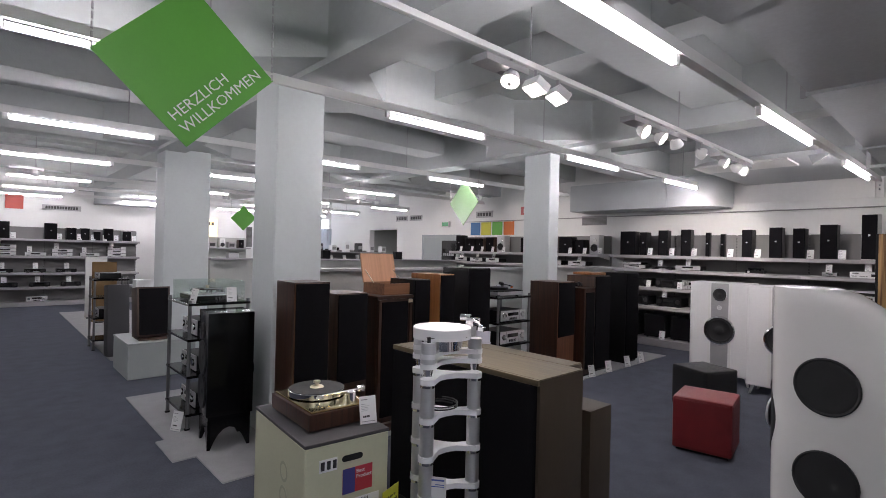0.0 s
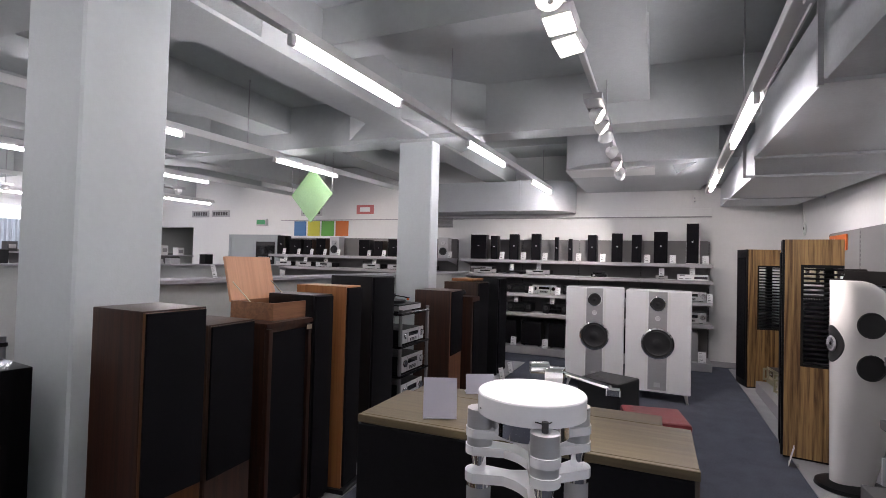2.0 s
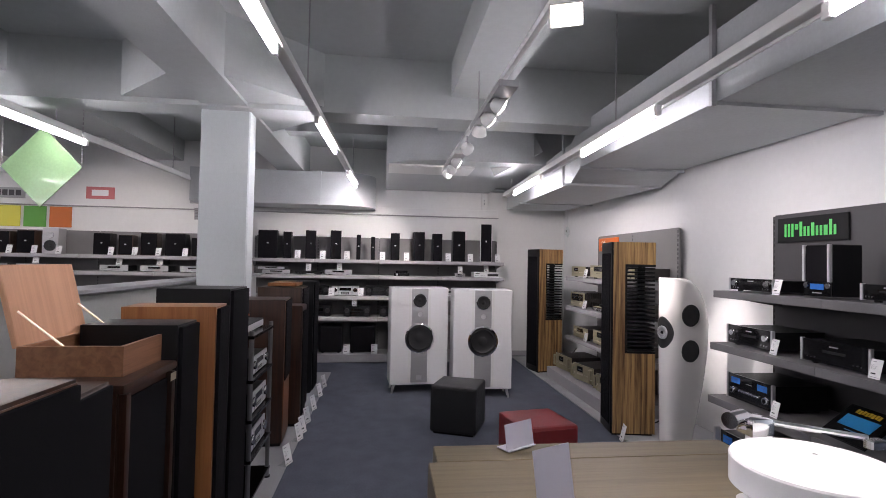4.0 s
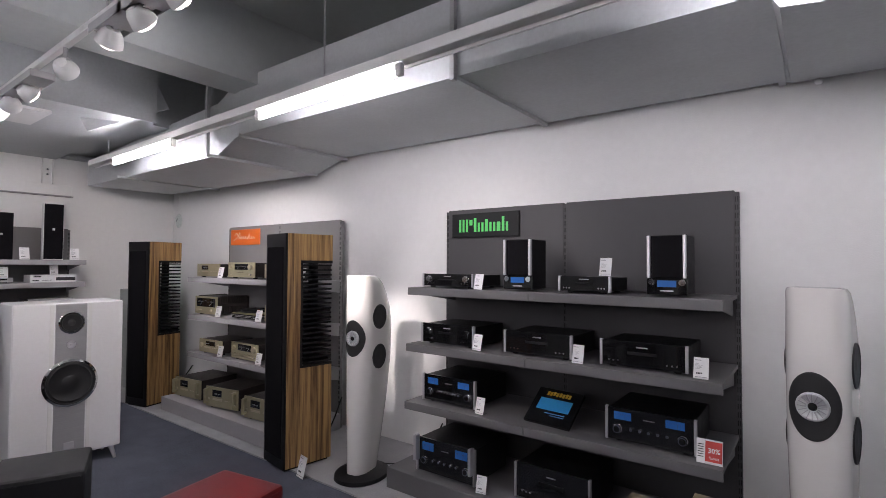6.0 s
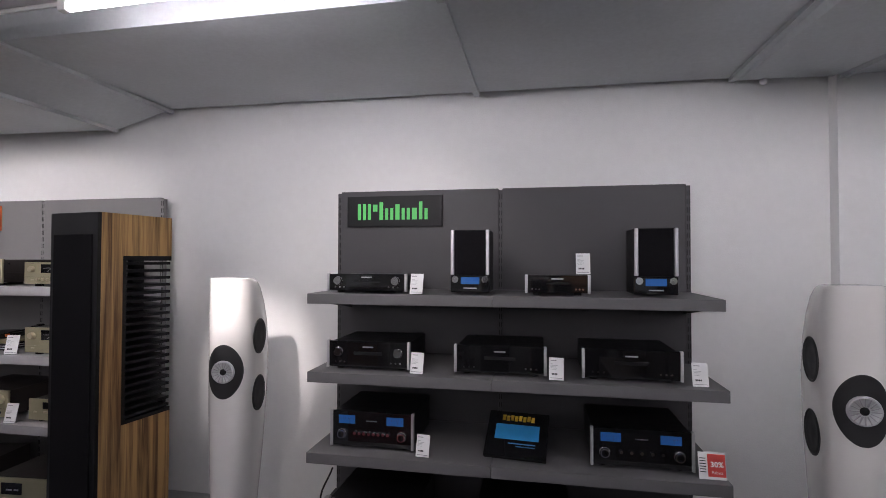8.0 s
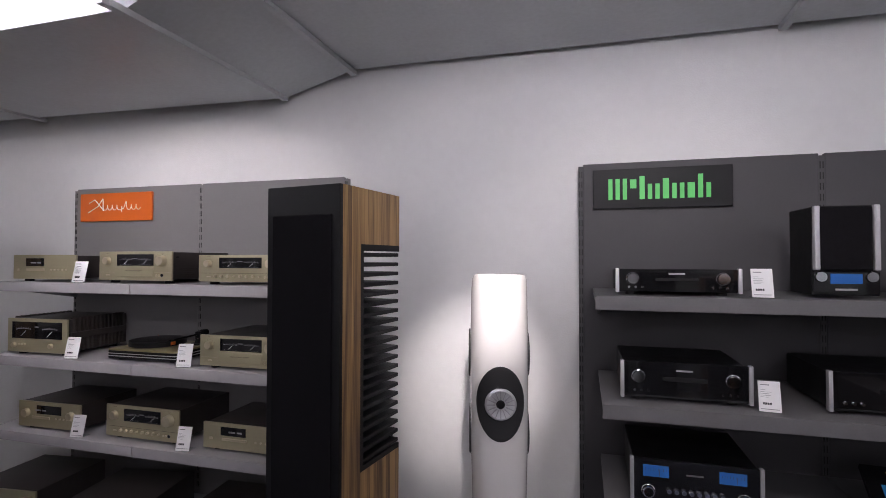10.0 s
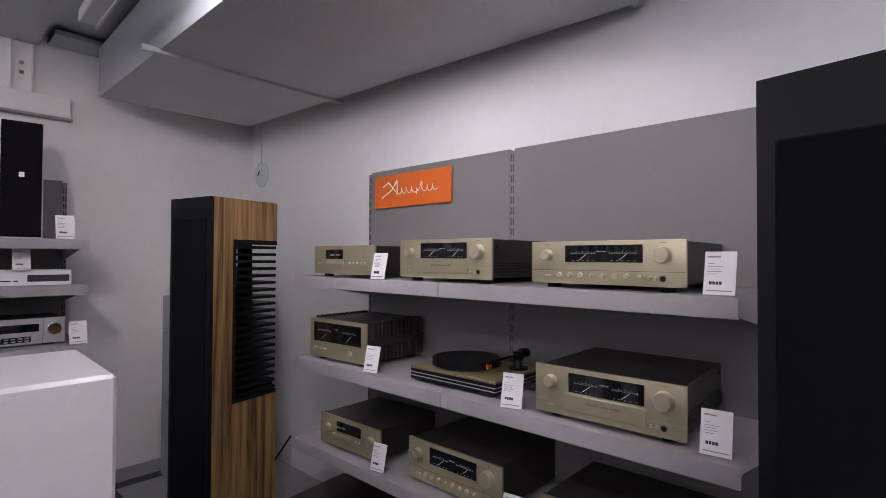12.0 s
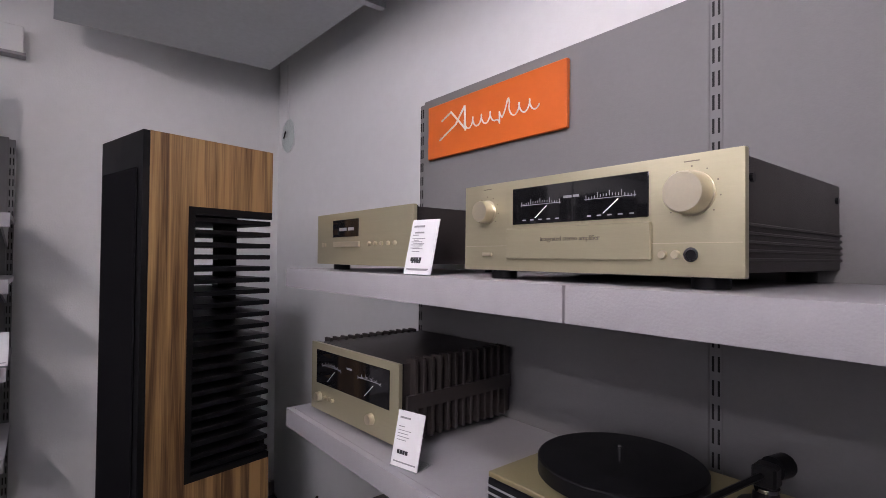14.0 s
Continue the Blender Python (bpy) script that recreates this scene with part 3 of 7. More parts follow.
def gold_amp(w, h, d, m, style, label):
    """A champagne-gold hi-fi component, front towards +y, standing on its feet at z = 0."""
    a = thing("amplifier", label, "amplifier", m)
    f = 0.018
    z0, z1 = f, h
    part("case", box(-w / 2 + 0.012, w / 2 - 0.012, -d, -0.012, z0 + 0.004, z1 - 0.004, 0.004, 2), M_BROWNCASE, a, "dark brown metal case")
    part("case_lip", box(-w / 2 + 0.008, w / 2 - 0.008, -0.02, -0.012, z0 + 0.002, z1 - 0.002), M_BLACK, a)
    front = part("front_panel", box(-w / 2, w / 2, -0.012, 0.0, z0 - 0.002, z1, 0.003, 2), M_GOLD, a, "champagne-gold brushed front panel")
    for sx in (-1, 1):
        for yy in (-0.05, -d + 0.05):
            part("foot", rodm((sx * (w / 2 - 0.06), yy, 0), (sx * (w / 2 - 0.06), yy, f), 0.024), M_BLACK, a)
    H = z1 - z0
    if style in ("meters", "integrated"):
        g = part("display", box(-w * 0.26, w * 0.245, 0.0, 0.0025, z0 + H * 0.5, z0 + H * 0.9, 0.001), M_BLACKGLOSS, front, "black glass meter window")
        bm = bmesh.new()
        for cx in (-0.14 * w, 0.12 * w):
            for i in range(17):
                t = (i / 16 - 0.5)
                bx(bm, cx + t * 0.16 * w - 0.0006, cx + t * 0.16 * w + 0.0006, 0.0026, 0.003, z0 + H * (0.72 - 0.12 * t * t), z0 + H * (0.745 - 0.12 * t * t) + (0.004 if i % 4 == 0 else 0))
            bx(bm, cx - 0.085 * w, cx + 0.085 * w, 0.0026, 0.003, z0 + H * 0.70, z0 + H * 0.706)
            for i in range(5):
                bx(bm, cx + (i - 2) * 0.035 * w - 0.004, cx + (i - 2) * 0.035 * w + 0.003, 0.0026, 0.003, z0 + H * 0.535, z0 + H * 0.548)
        bx(bm, -0.035 * w, 0.025 * w, 0.0026, 0.003, z0 + H * 0.74, z0 + H * 0.765)
        tagged(part("meter_scale", bm, M_PALEINK, g, "", False), kind="stuff")
        for cx in (-0.14 * w, 0.12 * w):
            nd = part("needle", box(-0.0008, 0.0008, 0.0031, 0.0036, 0, H * 0.2), M_CARD, g, "", False)
            nd.matrix_basis = pose(cx + 0.01, 0, z0 + H * 0.56, 0, -52, 0)
        knob(w * 0.375, z0 + H * 0.67, H * 0.13, 0.0, front, M_GOLDKNOB)
        knob(-w * 0.375, z0 + H * 0.67, H * 0.175, 0.0, front, M_GOLDKNOB, 0.028)
        marks = bmesh.new()
        for cx, r in ((w * 0.375, H * 0.18), (-w * 0.375, H * 0.225)):
            for i in range(9):
                an = radians(-130 + i * 32.5)
                px, pz = cx + r * math.sin(an), z0 + H * 0.67 + r * math.cos(an)
                bx(marks, px - 0.0009, px + 0.0009, 0.0, 0.0006, pz - 0.0009, pz + 0.0009)
            bx(marks, cx - 0.010, cx + 0.010, 0.0, 0.0006, z0 + H * 0.932, z0 + H * 0.941)
        tagged(part("dial_marks", marks, M_DIMINK, front, "", False), kind="stuff")
        if style == "integrated":
            fl = part("flap", box(-w * 0.27, w * 0.27, 0.0, 0.006, z0 + H * 0.12, z0 + H * 0.46, 0.002), M_GOLD, front, "gold drop-down cover with small lettering")
            text_part("lettering", "integrated stereo amplifier", 0.0105, M_DIMINK, fl, pose(0.0, 0.0066, z0 + H * 0.31, 90, 0, 180), 0.0, "CENTER")
            part("lower_line", box(-w / 2 + 0.003, w / 2 - 0.003, 0.0, 0.0005, z0 + H * 0.265, z0 + H * 0.27), M_GOLDKNOB, front)
            for k in range(5):
                for sx in (-1, 1):
                    part("side_rib", box(sx * (w / 2 - 0.012) - 0.004, sx * (w / 2 - 0.012) + 0.004, -d, -0.014, z0 + H * (0.12 + k * 0.07), z0 + H * (0.15 + k * 0.07), 0.001), M_BROWNCASE, a)
            for yy in (-0.05, -d + 0.04):
                part("side_screw", rodm((-w / 2 + 0.013, yy, z0 + H * 0.8), (-w / 2 + 0.008, yy, z0 + H * 0.8), 0.006, seg=10), M_BLACK, a)
        else:
            part("groove", box(-w / 2 + 0.004, w / 2 - 0.004, 0.0, 0.0006, z0 + H * 0.305, z0 + H * 0.312), M_BROWNCASE, front)
            for i in range(8):
                bxx = -w * 0.24 + i * w * 0.075
                knob(bxx, z0 + H * 0.2, 0.008 if i in (1, 2, 3, 5, 6, 7) else 0.005, 0.0, front, M_GOLDKNOB, 0.012, 14)
        for cx in (w * 0.37,):
            part("power_button", box(cx - 0.012, cx + 0.012, 0, 0.005, z0 + H * 0.15, z0 + H * 0.19, 0.001), M_GOLDKNOB, front)
        for cx in (-w * 0.3, -w * 0.335):
            knob(cx, z0 + H * 0.17, 0.0055, 0.0, front, M_GOLDKNOB, 0.006, 14)
        ph_ = part("phones_socket", lathe([(0.0095, 0), (0.0095, 0.003), (0.0065, 0.003), (0.0065, 0.0005)], (-w * 0.375, 0.0, z0 + H * 0.17), "y", 18, True), M_CHROME, front, "chrome ring of the socket")
        part("socket_hole", rodm((-w * 0.375, 0.0, z0 + H * 0.17), (-w * 0.375, 0.0012, z0 + H * 0.17), 0.0066, seg=16), M_BLACK, ph_)
        part("meter_divider", box(-0.012 * w, -0.008 * w, 0.0025, 0.0034, z0 + H * 0.51, z0 + H * 0.89), M_BLACK, g)
    elif style == "power":
        g = part("display", box(-w * 0.42, w * 0.42, 0.0, 0.0025, z0 + H * 0.4, z0 + H * 0.9, 0.001), M_BLACKGLOSS, front, "black glass meter window")
        bm = bmesh.new()
        for cx in (-0.22 * w, 0.22 * w):
            for i in range(19):
                t = (i / 18 - 0.5)
                bx(bm, cx + t * 0.24 * w - 0.0007, cx + t * 0.24 * w + 0.0007, 0.0026, 0.003, z0 + H * (0.70 - 0.16 * t * t), z0 + H * (0.725 - 0.16 * t * t) + (0.005 if i % 3 == 0 else 0))
            bx(bm, cx - 0.12 * w, cx + 0.12 * w, 0.0026, 0.003, z0 + H * 0.685, z0 + H * 0.692)
        bx(bm, -0.03 * w, 0.03 * w, 0.0026, 0.003, z0 + H * 0.74, z0 + H * 0.765)
        tagged(part("meter_scale", bm, M_PALEINK, g, "", False), kind="stuff")
        for cx in (-0.22 * w, 0.22 * w):
            nd = part("needle", box(-0.0008, 0.0008, 0.0031, 0.0036, 0, H * 0.26), M_CARD, g, "", False)
            nd.matrix_basis = pose(cx + 0.02, 0, z0 + H * 0.47, 0, -50, 0)
        knob(w * 0.38, z0 + H * 0.2, 0.014, 0.0, front, M_GOLDKNOB, 0.014, 20)
        knob(-w * 0.24, z0 + H * 0.2, 0.014, 0.0, front, M_GOLDKNOB, 0.014, 20)
        for i in range(3):
            knob(w * (0.2 + i * 0.05), z0 + H * 0.22, 0.005, 0.0, front, M_GOLDKNOB, 0.007, 12)
        for sx in (-1, 1):
            for i in range(13):
                yy = -0.05 - i * (d - 0.09) / 12
                part("cooling_fin", box(sx * (w / 2 - 0.012) - 0.018, sx * (w / 2 - 0.012) + 0.018, yy - 0.005, yy + 0.005, z0 + 0.005, z1 + 0.006, 0.0015), M_BROWNCASE, a)
            part("side_rail", box(sx * (w / 2 + 0.006) - 0.004, sx * (w / 2 + 0.006) + 0.004, -d + 0.02, -0.02, z0 + H * 0.42, z0 + H * 0.6), M_BROWNCASE, a)
    else:
        g = part("display", box(-0.005 * w if style == "cd" else -w * 0.2, w * 0.29 if style == "cd" else w * 0.2, 0.0, 0.002, z0 + H * 0.52, z0 + H * 0.86, 0.001), M_BLACKGLOSS, front, "black glass display")
        bars([(0.02, 0.05, z0 + H * 0.64, 0.008), (0.06, 0.1, z0 + H * 0.64, 0.008)], 0, 0.0021, None, g, M_GREYMETAL)
        part("tray", box(-0.02 * w, w * 0.27, 0.0, 0.006, z0 + H * 0.33, z0 + H * 0.43, 0.001), M_GOLDKNOB, front)
        for i in range(5):
            knob(-w * (0.12 + i * 0.06), z0 + H * 0.38, 0.005, 0.0, front, M_GOLDKNOB, 0.006, 12)
        part("power_button", box(w * 0.4 - 0.01, w * 0.4 + 0.01, 0, 0.005, z0 + H * 0.33, z0 + H * 0.42, 0.001), M_GOLDKNOB, front)
        if style == "tuner":
            for cx in (w * 0.36, -w * 0.36):
                knob(cx, z0 + H * 0.55, H * 0.16, 0.0, front, M_GOLDKNOB)
    return a


gold_amp(0.485, 0.157, 0.36, pose(7.685, 0.11, 1.495), "cd", "champagne-gold disc player on the top grey shelf")
gold_amp(0.50, 0.175, 0.47, pose(7.03, 0.10, 1.495, 0, 0, 0), "integrated", "champagne-gold integrated amplifier with twin meters")
gold_amp(0.505, 0.155, 0.44, pose(6.353, 0.10, 1.495, 0, 0, 0), "meters", "pale champagne-gold amplifier with a row of small knobs")
gold_amp(0.44, 0.215, 0.42, pose(7.765, 0.085, 1.06, 0, 0, 3), "power", "champagne-gold power amplifier with dark cooling fins")
gold_amp(0.485, 0.175, 0.45, pose(6.345, 0.10, 1.06, 0, 0, 1), "integrated", "champagne-gold integrated amplifier on the middle shelf")
gold_amp(0.46, 0.165, 0.40, pose(7.68, 0.07, 0.62, 0, 0, 2), "tuner", "champagne-gold tuner preamplifier on the lower shelf")
gold_amp(0.50, 0.19, 0.42, pose(7.01, 0.06, 0.62), "meters", "champagne-gold amplifier on the lower shelf")
gold_amp(0.52, 0.15, 0.40, pose(6.34, 0.06, 0.62), "cd", "champagne-gold disc player on the lower shelf")
for t in ((7.40, 0.13, 1.495, 10), (6.02, 0.10, 1.495, 0), (7.47, 0.11, 1.06, 14), (6.68, 0.12, 1.06, 14), (6.03, 0.10, 1.06, 4), (7.42, 0.11, 0.62, 10), (6.69, 0.11, 0.62, 8), (6.04, 0.1, 0.62, 4)):
    tag(*t, s=1.15)

# turntable on the grey shelf


def turntable(m, label, mplinth, mdeck, w=0.46, d=0.36, pr=0.15, group="", chrome=False, ph=0.055):
    t = thing("turntable", label, "turntable", m, group)
    part("plinth", box(-w / 2, w / 2, -d / 2, d / 2, 0.012, ph, 0.004, 2), mplinth, t)
    up = ph - 0.055
    ins = 0.014 if chrome else 0.0
    part("deck", box(-w / 2 + ins, w / 2 - ins, -d / 2 + ins, d / 2 - ins, up + 0.0555, up + 0.066, 0.002), mdeck, t)
    for sx in (-1, 1):
        for sy in (-1, 1):
            part("foot", rodm((sx * (w / 2 - 0.05), sy * (d / 2 - 0.05), 0), (sx * (w / 2 - 0.05), sy * (d / 2 - 0.05), 0.013), 0.02), M_RUBBER, t)
    p = part("platter", lathe([(pr * 0.92, 0.068), (pr, 0.072), (pr, 0.098), (pr - 0.003, 0.1), (0.002, 0.1)], (0.05, 0, up), "z", 56), M_CHROME if chrome else M_BLACK, t)
    if chrome:
        part("record", lathe([(pr - 0.004, 0.1), (pr - 0.004, 0.103), (0.05, 0.104), (0.002, 0.104)], (0.05, 0, up), "z", 56), M_RUBBER, p, "black record mat")
        part("weight", lathe([(0.038, 0.104), (0.034, 0.109), (0.012, 0.111), (0.012, 0.126), (0.019, 0.128), (0.019, 0.138), (0.001, 0.139)], (0.05, 0, up), "z", 24), M_GOLDKNOB, p, "gold record weight")
    if not chrome:
        for zz in (0.024, 0.038):
            part("trim_line", box(-w / 2 - 0.0008, w / 2 + 0.0008, -d / 2 - 0.0008, d / 2 + 0.0008, zz, zz + 0.004), M_ALU, t, "thin silver line round the plinth")
    part("spindle", rodm((0.05, 0, up + 0.1), (0.05, 0, up + 0.125), 0.004, seg=10), M_CHROME, t)
    ax = -w / 2 + 0.06
    yb_ = -d / 2 + 0.09
    if chrome:
        part("arm_base", rodm((ax, yb_, up + 0.066), (ax, yb_, up + 0.115), 0.025), M_CHROME, t)
        bm = bmesh.new()
        rod(bm, (ax, -d / 2 + 0.05, up + 0.125), (ax + 0.01, d / 2 - 0.07, up + 0.12), 0.005, seg=8)
        rod(bm, (ax, -d / 2 + 0.02, up + 0.125), (ax, -d / 2 + 0.06, up + 0.125), 0.018, seg=14)
        bx(bm, ax - 0.002, ax + 0.022, d / 2 - 0.10, d / 2 - 0.06, up + 0.11, up + 0.122)
        part("tonearm", bm, M_CHROME, t)
    else:
        base = part("arm_base", lathe([(0.042, 0.066), (0.042, 0.073), (0.022, 0.076), (0.018, 0.10), (0.001, 0.10)], (ax, yb_, up), "z", 28), M_BLACK, t)
        part("collar", rodm((ax, yb_, up + 0.098), (ax, yb_, up + 0.104), 0.0195, seg=20), M_CHROME, base)
        bm = bmesh.new()
        bx(bm, ax - 0.018, ax + 0.018, yb_ - 0.02, yb_ + 0.015, up + 0.104, up + 0.14, 0.004)
        rod(bm, (ax - 0.012, yb_ - 0.05, up + 0.13), (ax - 0.004, yb_ - 0.015, up + 0.13), 0.02, seg=18)
        rod(bm, (ax, yb_, up + 0.125), (ax + 0.035, d / 2 - 0.1, up + 0.112), 0.0055, seg=8)
        bx(bm, ax + 0.028, ax + 0.046, d / 2 - 0.115, d / 2 - 0.075, up + 0.106, up + 0.114)
        arm_ = part("tonearm", bm, M_BLACK, t)
        part("cartridge", box(ax + 0.029, ax + 0.045, d / 2 - 0.105, d / 2 - 0.08, up + 0.085, up + 0.106, 0.003), M_ORANGE, arm_, "orange cartridge")
    return t


tt = turntable(pose(7.015, -0.10, 1.06, 0, 0, 1), "black turntable with an olive-gold deck", M_BLACK, mat("olive_gold_satin", (0.27, 0.235, 0.125), 0.45, 0.3, vary=0.06, scale=20), 0.45, 0.34, 0.15)

# lower power amplifiers on the plinth
for x, rz in ((7.72, 6), (7.02, 10), (6.35, 4)):
    a = gold_amp(0.47, 0.22, 0.46, pose(x, 0.30, 0.16, 0, 0, rz), "cd", "large champagne-gold power amplifier standing on the plinth")
    for sx in (-1, 1):
        bm = bmesh.new()
        bx(bm, sx * 0.2 - 0.014, sx * 0.2 + 0.014, 0.03, 0.05, 0.05, 0.2, 0.005, 2)
        for z in (0.06, 0.19):
            bx(bm, sx * 0.2 - 0.012, sx * 0.2 + 0.012, 0.0, 0.035, z - 0.012, z + 0.012)
        part("handle", bm, M_GOLD, a, "gold front handle")

# orange sign: a plain white stroke stands for its mark
sg = thing("orange_sign", "orange sign with a white swash mark on the grey panel", "sign", pose(7.675, -0.349, 1.977))
part("board", box(-0.305, 0.305, 0, 0.014, -0.094, 0.094, 0.002), M_ORANGE, sg)
bm = bmesh.new()
last = None
for i in range(97):
    u_ = i / 96
    tall = 0.05 * max(0.0, 1 - abs(u_ - 0.62) / 0.035) - 0.045 * max(0.0, 1 - abs(u_ - 0.52) / 0.035)
    now = (0.115 - 0.32 * u_ - 0.008 * math.cos(u_ * 50), 0.0148, -0.004 + 0.017 * math.sin(u_ * 50) + tall)
    if last:
        rod(bm, last, now, 0.0026, seg=5)
    last = now
for a_, b_ in (((0.235, -0.035), (0.15, 0.005)), ((0.15, 0.005), (0.105, 0.058)), ((0.225, 0.03), (0.175, 0.052)), ((0.175, 0.052), (0.10, -0.02)), ((0.105, 0.058), (0.10, -0.025))):
    rod(bm, (a_[0], 0.0148, a_[1]), (b_[0], 0.0148, b_[1]), 0.0036, seg=5)
part("white_mark", bm, M_CARD, sg, "", False)


# ---- black components with blue meters ----


def black_unit(w, h, d, m, style, label):
    """A black glass-fronted hi-fi component with aluminium end caps, front towards +y."""
    a = thing("amplifier", label, "amplifier", m)
    f = 0.015
    part("case", box(-w / 2 + 0.01, w / 2 - 0.01, -d, -0.014, f, h - 0.008, 0.003), M_BLACK, a)
    front = part("front_panel", box(-w / 2 + 0.012, w / 2 - 0.012, -0.014, 0.0, f, h, 0.002), M_BLACKGLOSS, a, "black glass front panel")
    for sx in (-1, 1):
        part("end_cap", box(sx * (w / 2 - 0.006) - 0.007, sx * (w / 2 - 0.006) + 0.007, -0.018, 0.008, f - 0.004, h + 0.003, 0.003, 2), M_ALU, a, "aluminium end cap")
        for yy in (-0.05, -d + 0.05):
            part("foot", rodm((sx * (w / 2 - 0.06), yy, 0), (sx * (w / 2 - 0.06), yy, f), 0.02), M_RUBBER, a)
    H = h - f
    if style in ("meters", "power"):
        for cx in (-w * 0.28, w * 0.3):
            mt = part("meter", box(cx - w * 0.1, cx + w * 0.1, 0.0, 0.002, f + H * 0.64, f + H * 0.88), M_BLUE, front, "glowing blue power meter")
            bm = bmesh.new()
            for i in range(9):
                bx(bm, cx + (i - 4) * w * 0.02 - 0.0006, cx + (i - 4) * w * 0.02 + 0.0006, 0.0021, 0.0026, f + H * 0.76, f + H * 0.82)
            bx(bm, cx - w * 0.03, cx - w * 0.027, 0.0021, 0.0026, f + H * 0.66, f + H * 0.8)
            tagged(part("scale", bm, M_INK, mt, "", False), kind="stuff")
        for cx in (-w * 0.36, w * 0.36):
            knob(cx, f + H * 0.34, 0.024, 0.0, front, M_CHROME, 0.02)
            part("knob_face", lathe([(0.017, 0.0201), (0.0005, 0.0215)], (cx, 0, f + H * 0.34), "y", 24), M_BLACKGLOSS, front)
        for i in range(8 if style == "meters" else 5):
            bxx = -w * 0.2 + i * w * 0.4 / (7 if style == "meters" else 4)
            knob(bxx, f + H * 0.38, 0.0095, 0.0, front, M_CHROME, 0.012, 14)
        bars([(-0.03, 0.03, f + H * 0.72, 0.006)], 0, 0.0004, None, front, M_DARKPOST, "lettering")
    else:
        if style != "slot":
            for cx in (-w * 0.36, w * 0.36):
                knob(cx, f + H * 0.58, min(0.024, H * 0.26), 0.0, front, M_CHROME, 0.02)
        part("tray", box(-w * 0.17, w * 0.17, 0.0, 0.003, f + H * 0.48, f + H * 0.6, 0.001), M_BLACK, front)
        bars([(-0.03, 0.03, f + H * 0.76, 0.007)], 0, 0.0004, None, front, M_GREYMETAL, "lettering")
        for sx in (-1, 1):
            for i in range(3):
                knob(sx * w * (0.28 + i * 0.055), f + H * 0.2, 0.006, 0.0, front, M_CHROME, 0.007, 10)
    return a


black_unit(0.46, 0.105, 0.40, pose(4.30, 0.11, 1.485), "slim", "slim black preamplifier with two chrome knobs")
black_unit(0.33, 0.105, 0.36, pose(3.27, 0.09, 1.485), "slot", "slim black component with aluminium end caps")
black_unit(0.47, 0.155, 0.42, pose(4.28, 0.14, 1.068), "cd", "black disc player with two chrome knobs")
black_unit(0.475, 0.155, 0.42, pose(3.565, 0.14, 1.068), "slot", "black disc player with aluminium end caps")
black_unit(0.475, 0.155, 0.42, pose(2.915, 0.14, 1.068), "slot", "black component with aluminium end caps")
black_unit(0.465, 0.20, 0.44, pose(4.25, 0.16, 0.648), "meters", "black receiver with two glowing blue meters")
black_unit(0.48, 0.195, 0.44, pose(2.875, 0.16, 0.648), "power", "black amplifier with two glowing blue meters")
pw = black_unit(0.50, 0.25, 0.44, pose(4.22, 0.24, 0.16), "power", "large black power amplifier with blue meters and handles")
for sx in (-1, 1):
    part("handle", box(sx * 0.235 - 0.012, sx * 0.235 + 0.012, 0.0, 0.05, 0.09, 0.27, 0.008, 2), M_ALU, pw, "aluminium handle")
pw2 = black_unit(0.50, 0.23, 0.44, pose(3.45, 0.18, 0.16), "slot", "black power amplifier in the shade of the shelf")
for t in ((4.01, 0.15, 1.485, -4), (3.14, 0.09, 1.595, 0), (4.0, 0.18, 1.068, -6), (3.28, 0.18, 1.068, -4), (2.61, 0.18, 1.068, 0), (3.96, 0.21, 0.648, -6), (3.9, 0.28, 0.16, 8)):
    tag(*t, s=1.05)

for x in (3.725, 2.79):
    s = thing("mini_speaker", "small black grille loudspeaker with silver bars and blue display", "speaker", pose(x, 0.10, 1.485), "mini speakers")
    part("body", box(-0.105, 0.105, -0.22, -0.01, 0.012, 0.345, 0.004), M_BLACK, s)
    part("grille", box(-0.082, 0.082, -0.01, 0.006, 0.105, 0.34, 0.003), M_GRILLE, s)
    for sx in (-1, 1):
        part("side_bar", box(sx * 0.094 - 0.009, sx * 0.094 + 0.009, -0.012, 0.014, 0.105, 0.345, 0.003), M_ALU, s)
        knob(sx * 0.08, 0.08, 0.02, -0.008, s, M_CHROME, 0.016, 22)
    part("base_front", box(-0.105, 0.105, -0.012, 0.0, 0.012, 0.1, 0.003), M_BLACKGLOSS, s)
    part("display", box(-0.05, 0.05, 0.0, 0.002, 0.055, 0.092), M_BLUE, s, "glowing blue display")
    bars([(-0.035, 0.035, 0.03, 0.007)], 0, 0.0006, None, s, M_GREYMETAL, "lettering")

# sign with a plain green block mark
sg = thing("dark_sign", "dark sign with a green mark on the grey panel", "sign", pose(4.29, -0.398, 1.985))
part("board", box(-0.32, 0.32, 0, 0.016, -0.1, 0.1, 0.002), M_BLACK, sg)
bm = bmesh.new()
x = 0.245
for wd, hh, zz in ((0.02, 0.105, 0), (0.02, 0.105, 0), (0.02, 0.105, 0), (0.03, 0.045, 0.055), (0.024, 0.115, 0), (0.02, 0.075, 0), (0.02, 0.075, 0), (0.028, 0.1, 0), (0.02, 0.075, 0), (0.02, 0.075, 0), (0.032, 0.075, 0), (0.022, 0.115, 0), (0.02, 0.072, 0)):
    bx(bm, x - wd, x, 0.0163, 0.019, -0.055 + zz, -0.055 + zz + hh)
    x -= wd + 0.0145
tagged(part("green_mark", bm, M_GREENLIT, sg, "", False), kind="stuff")

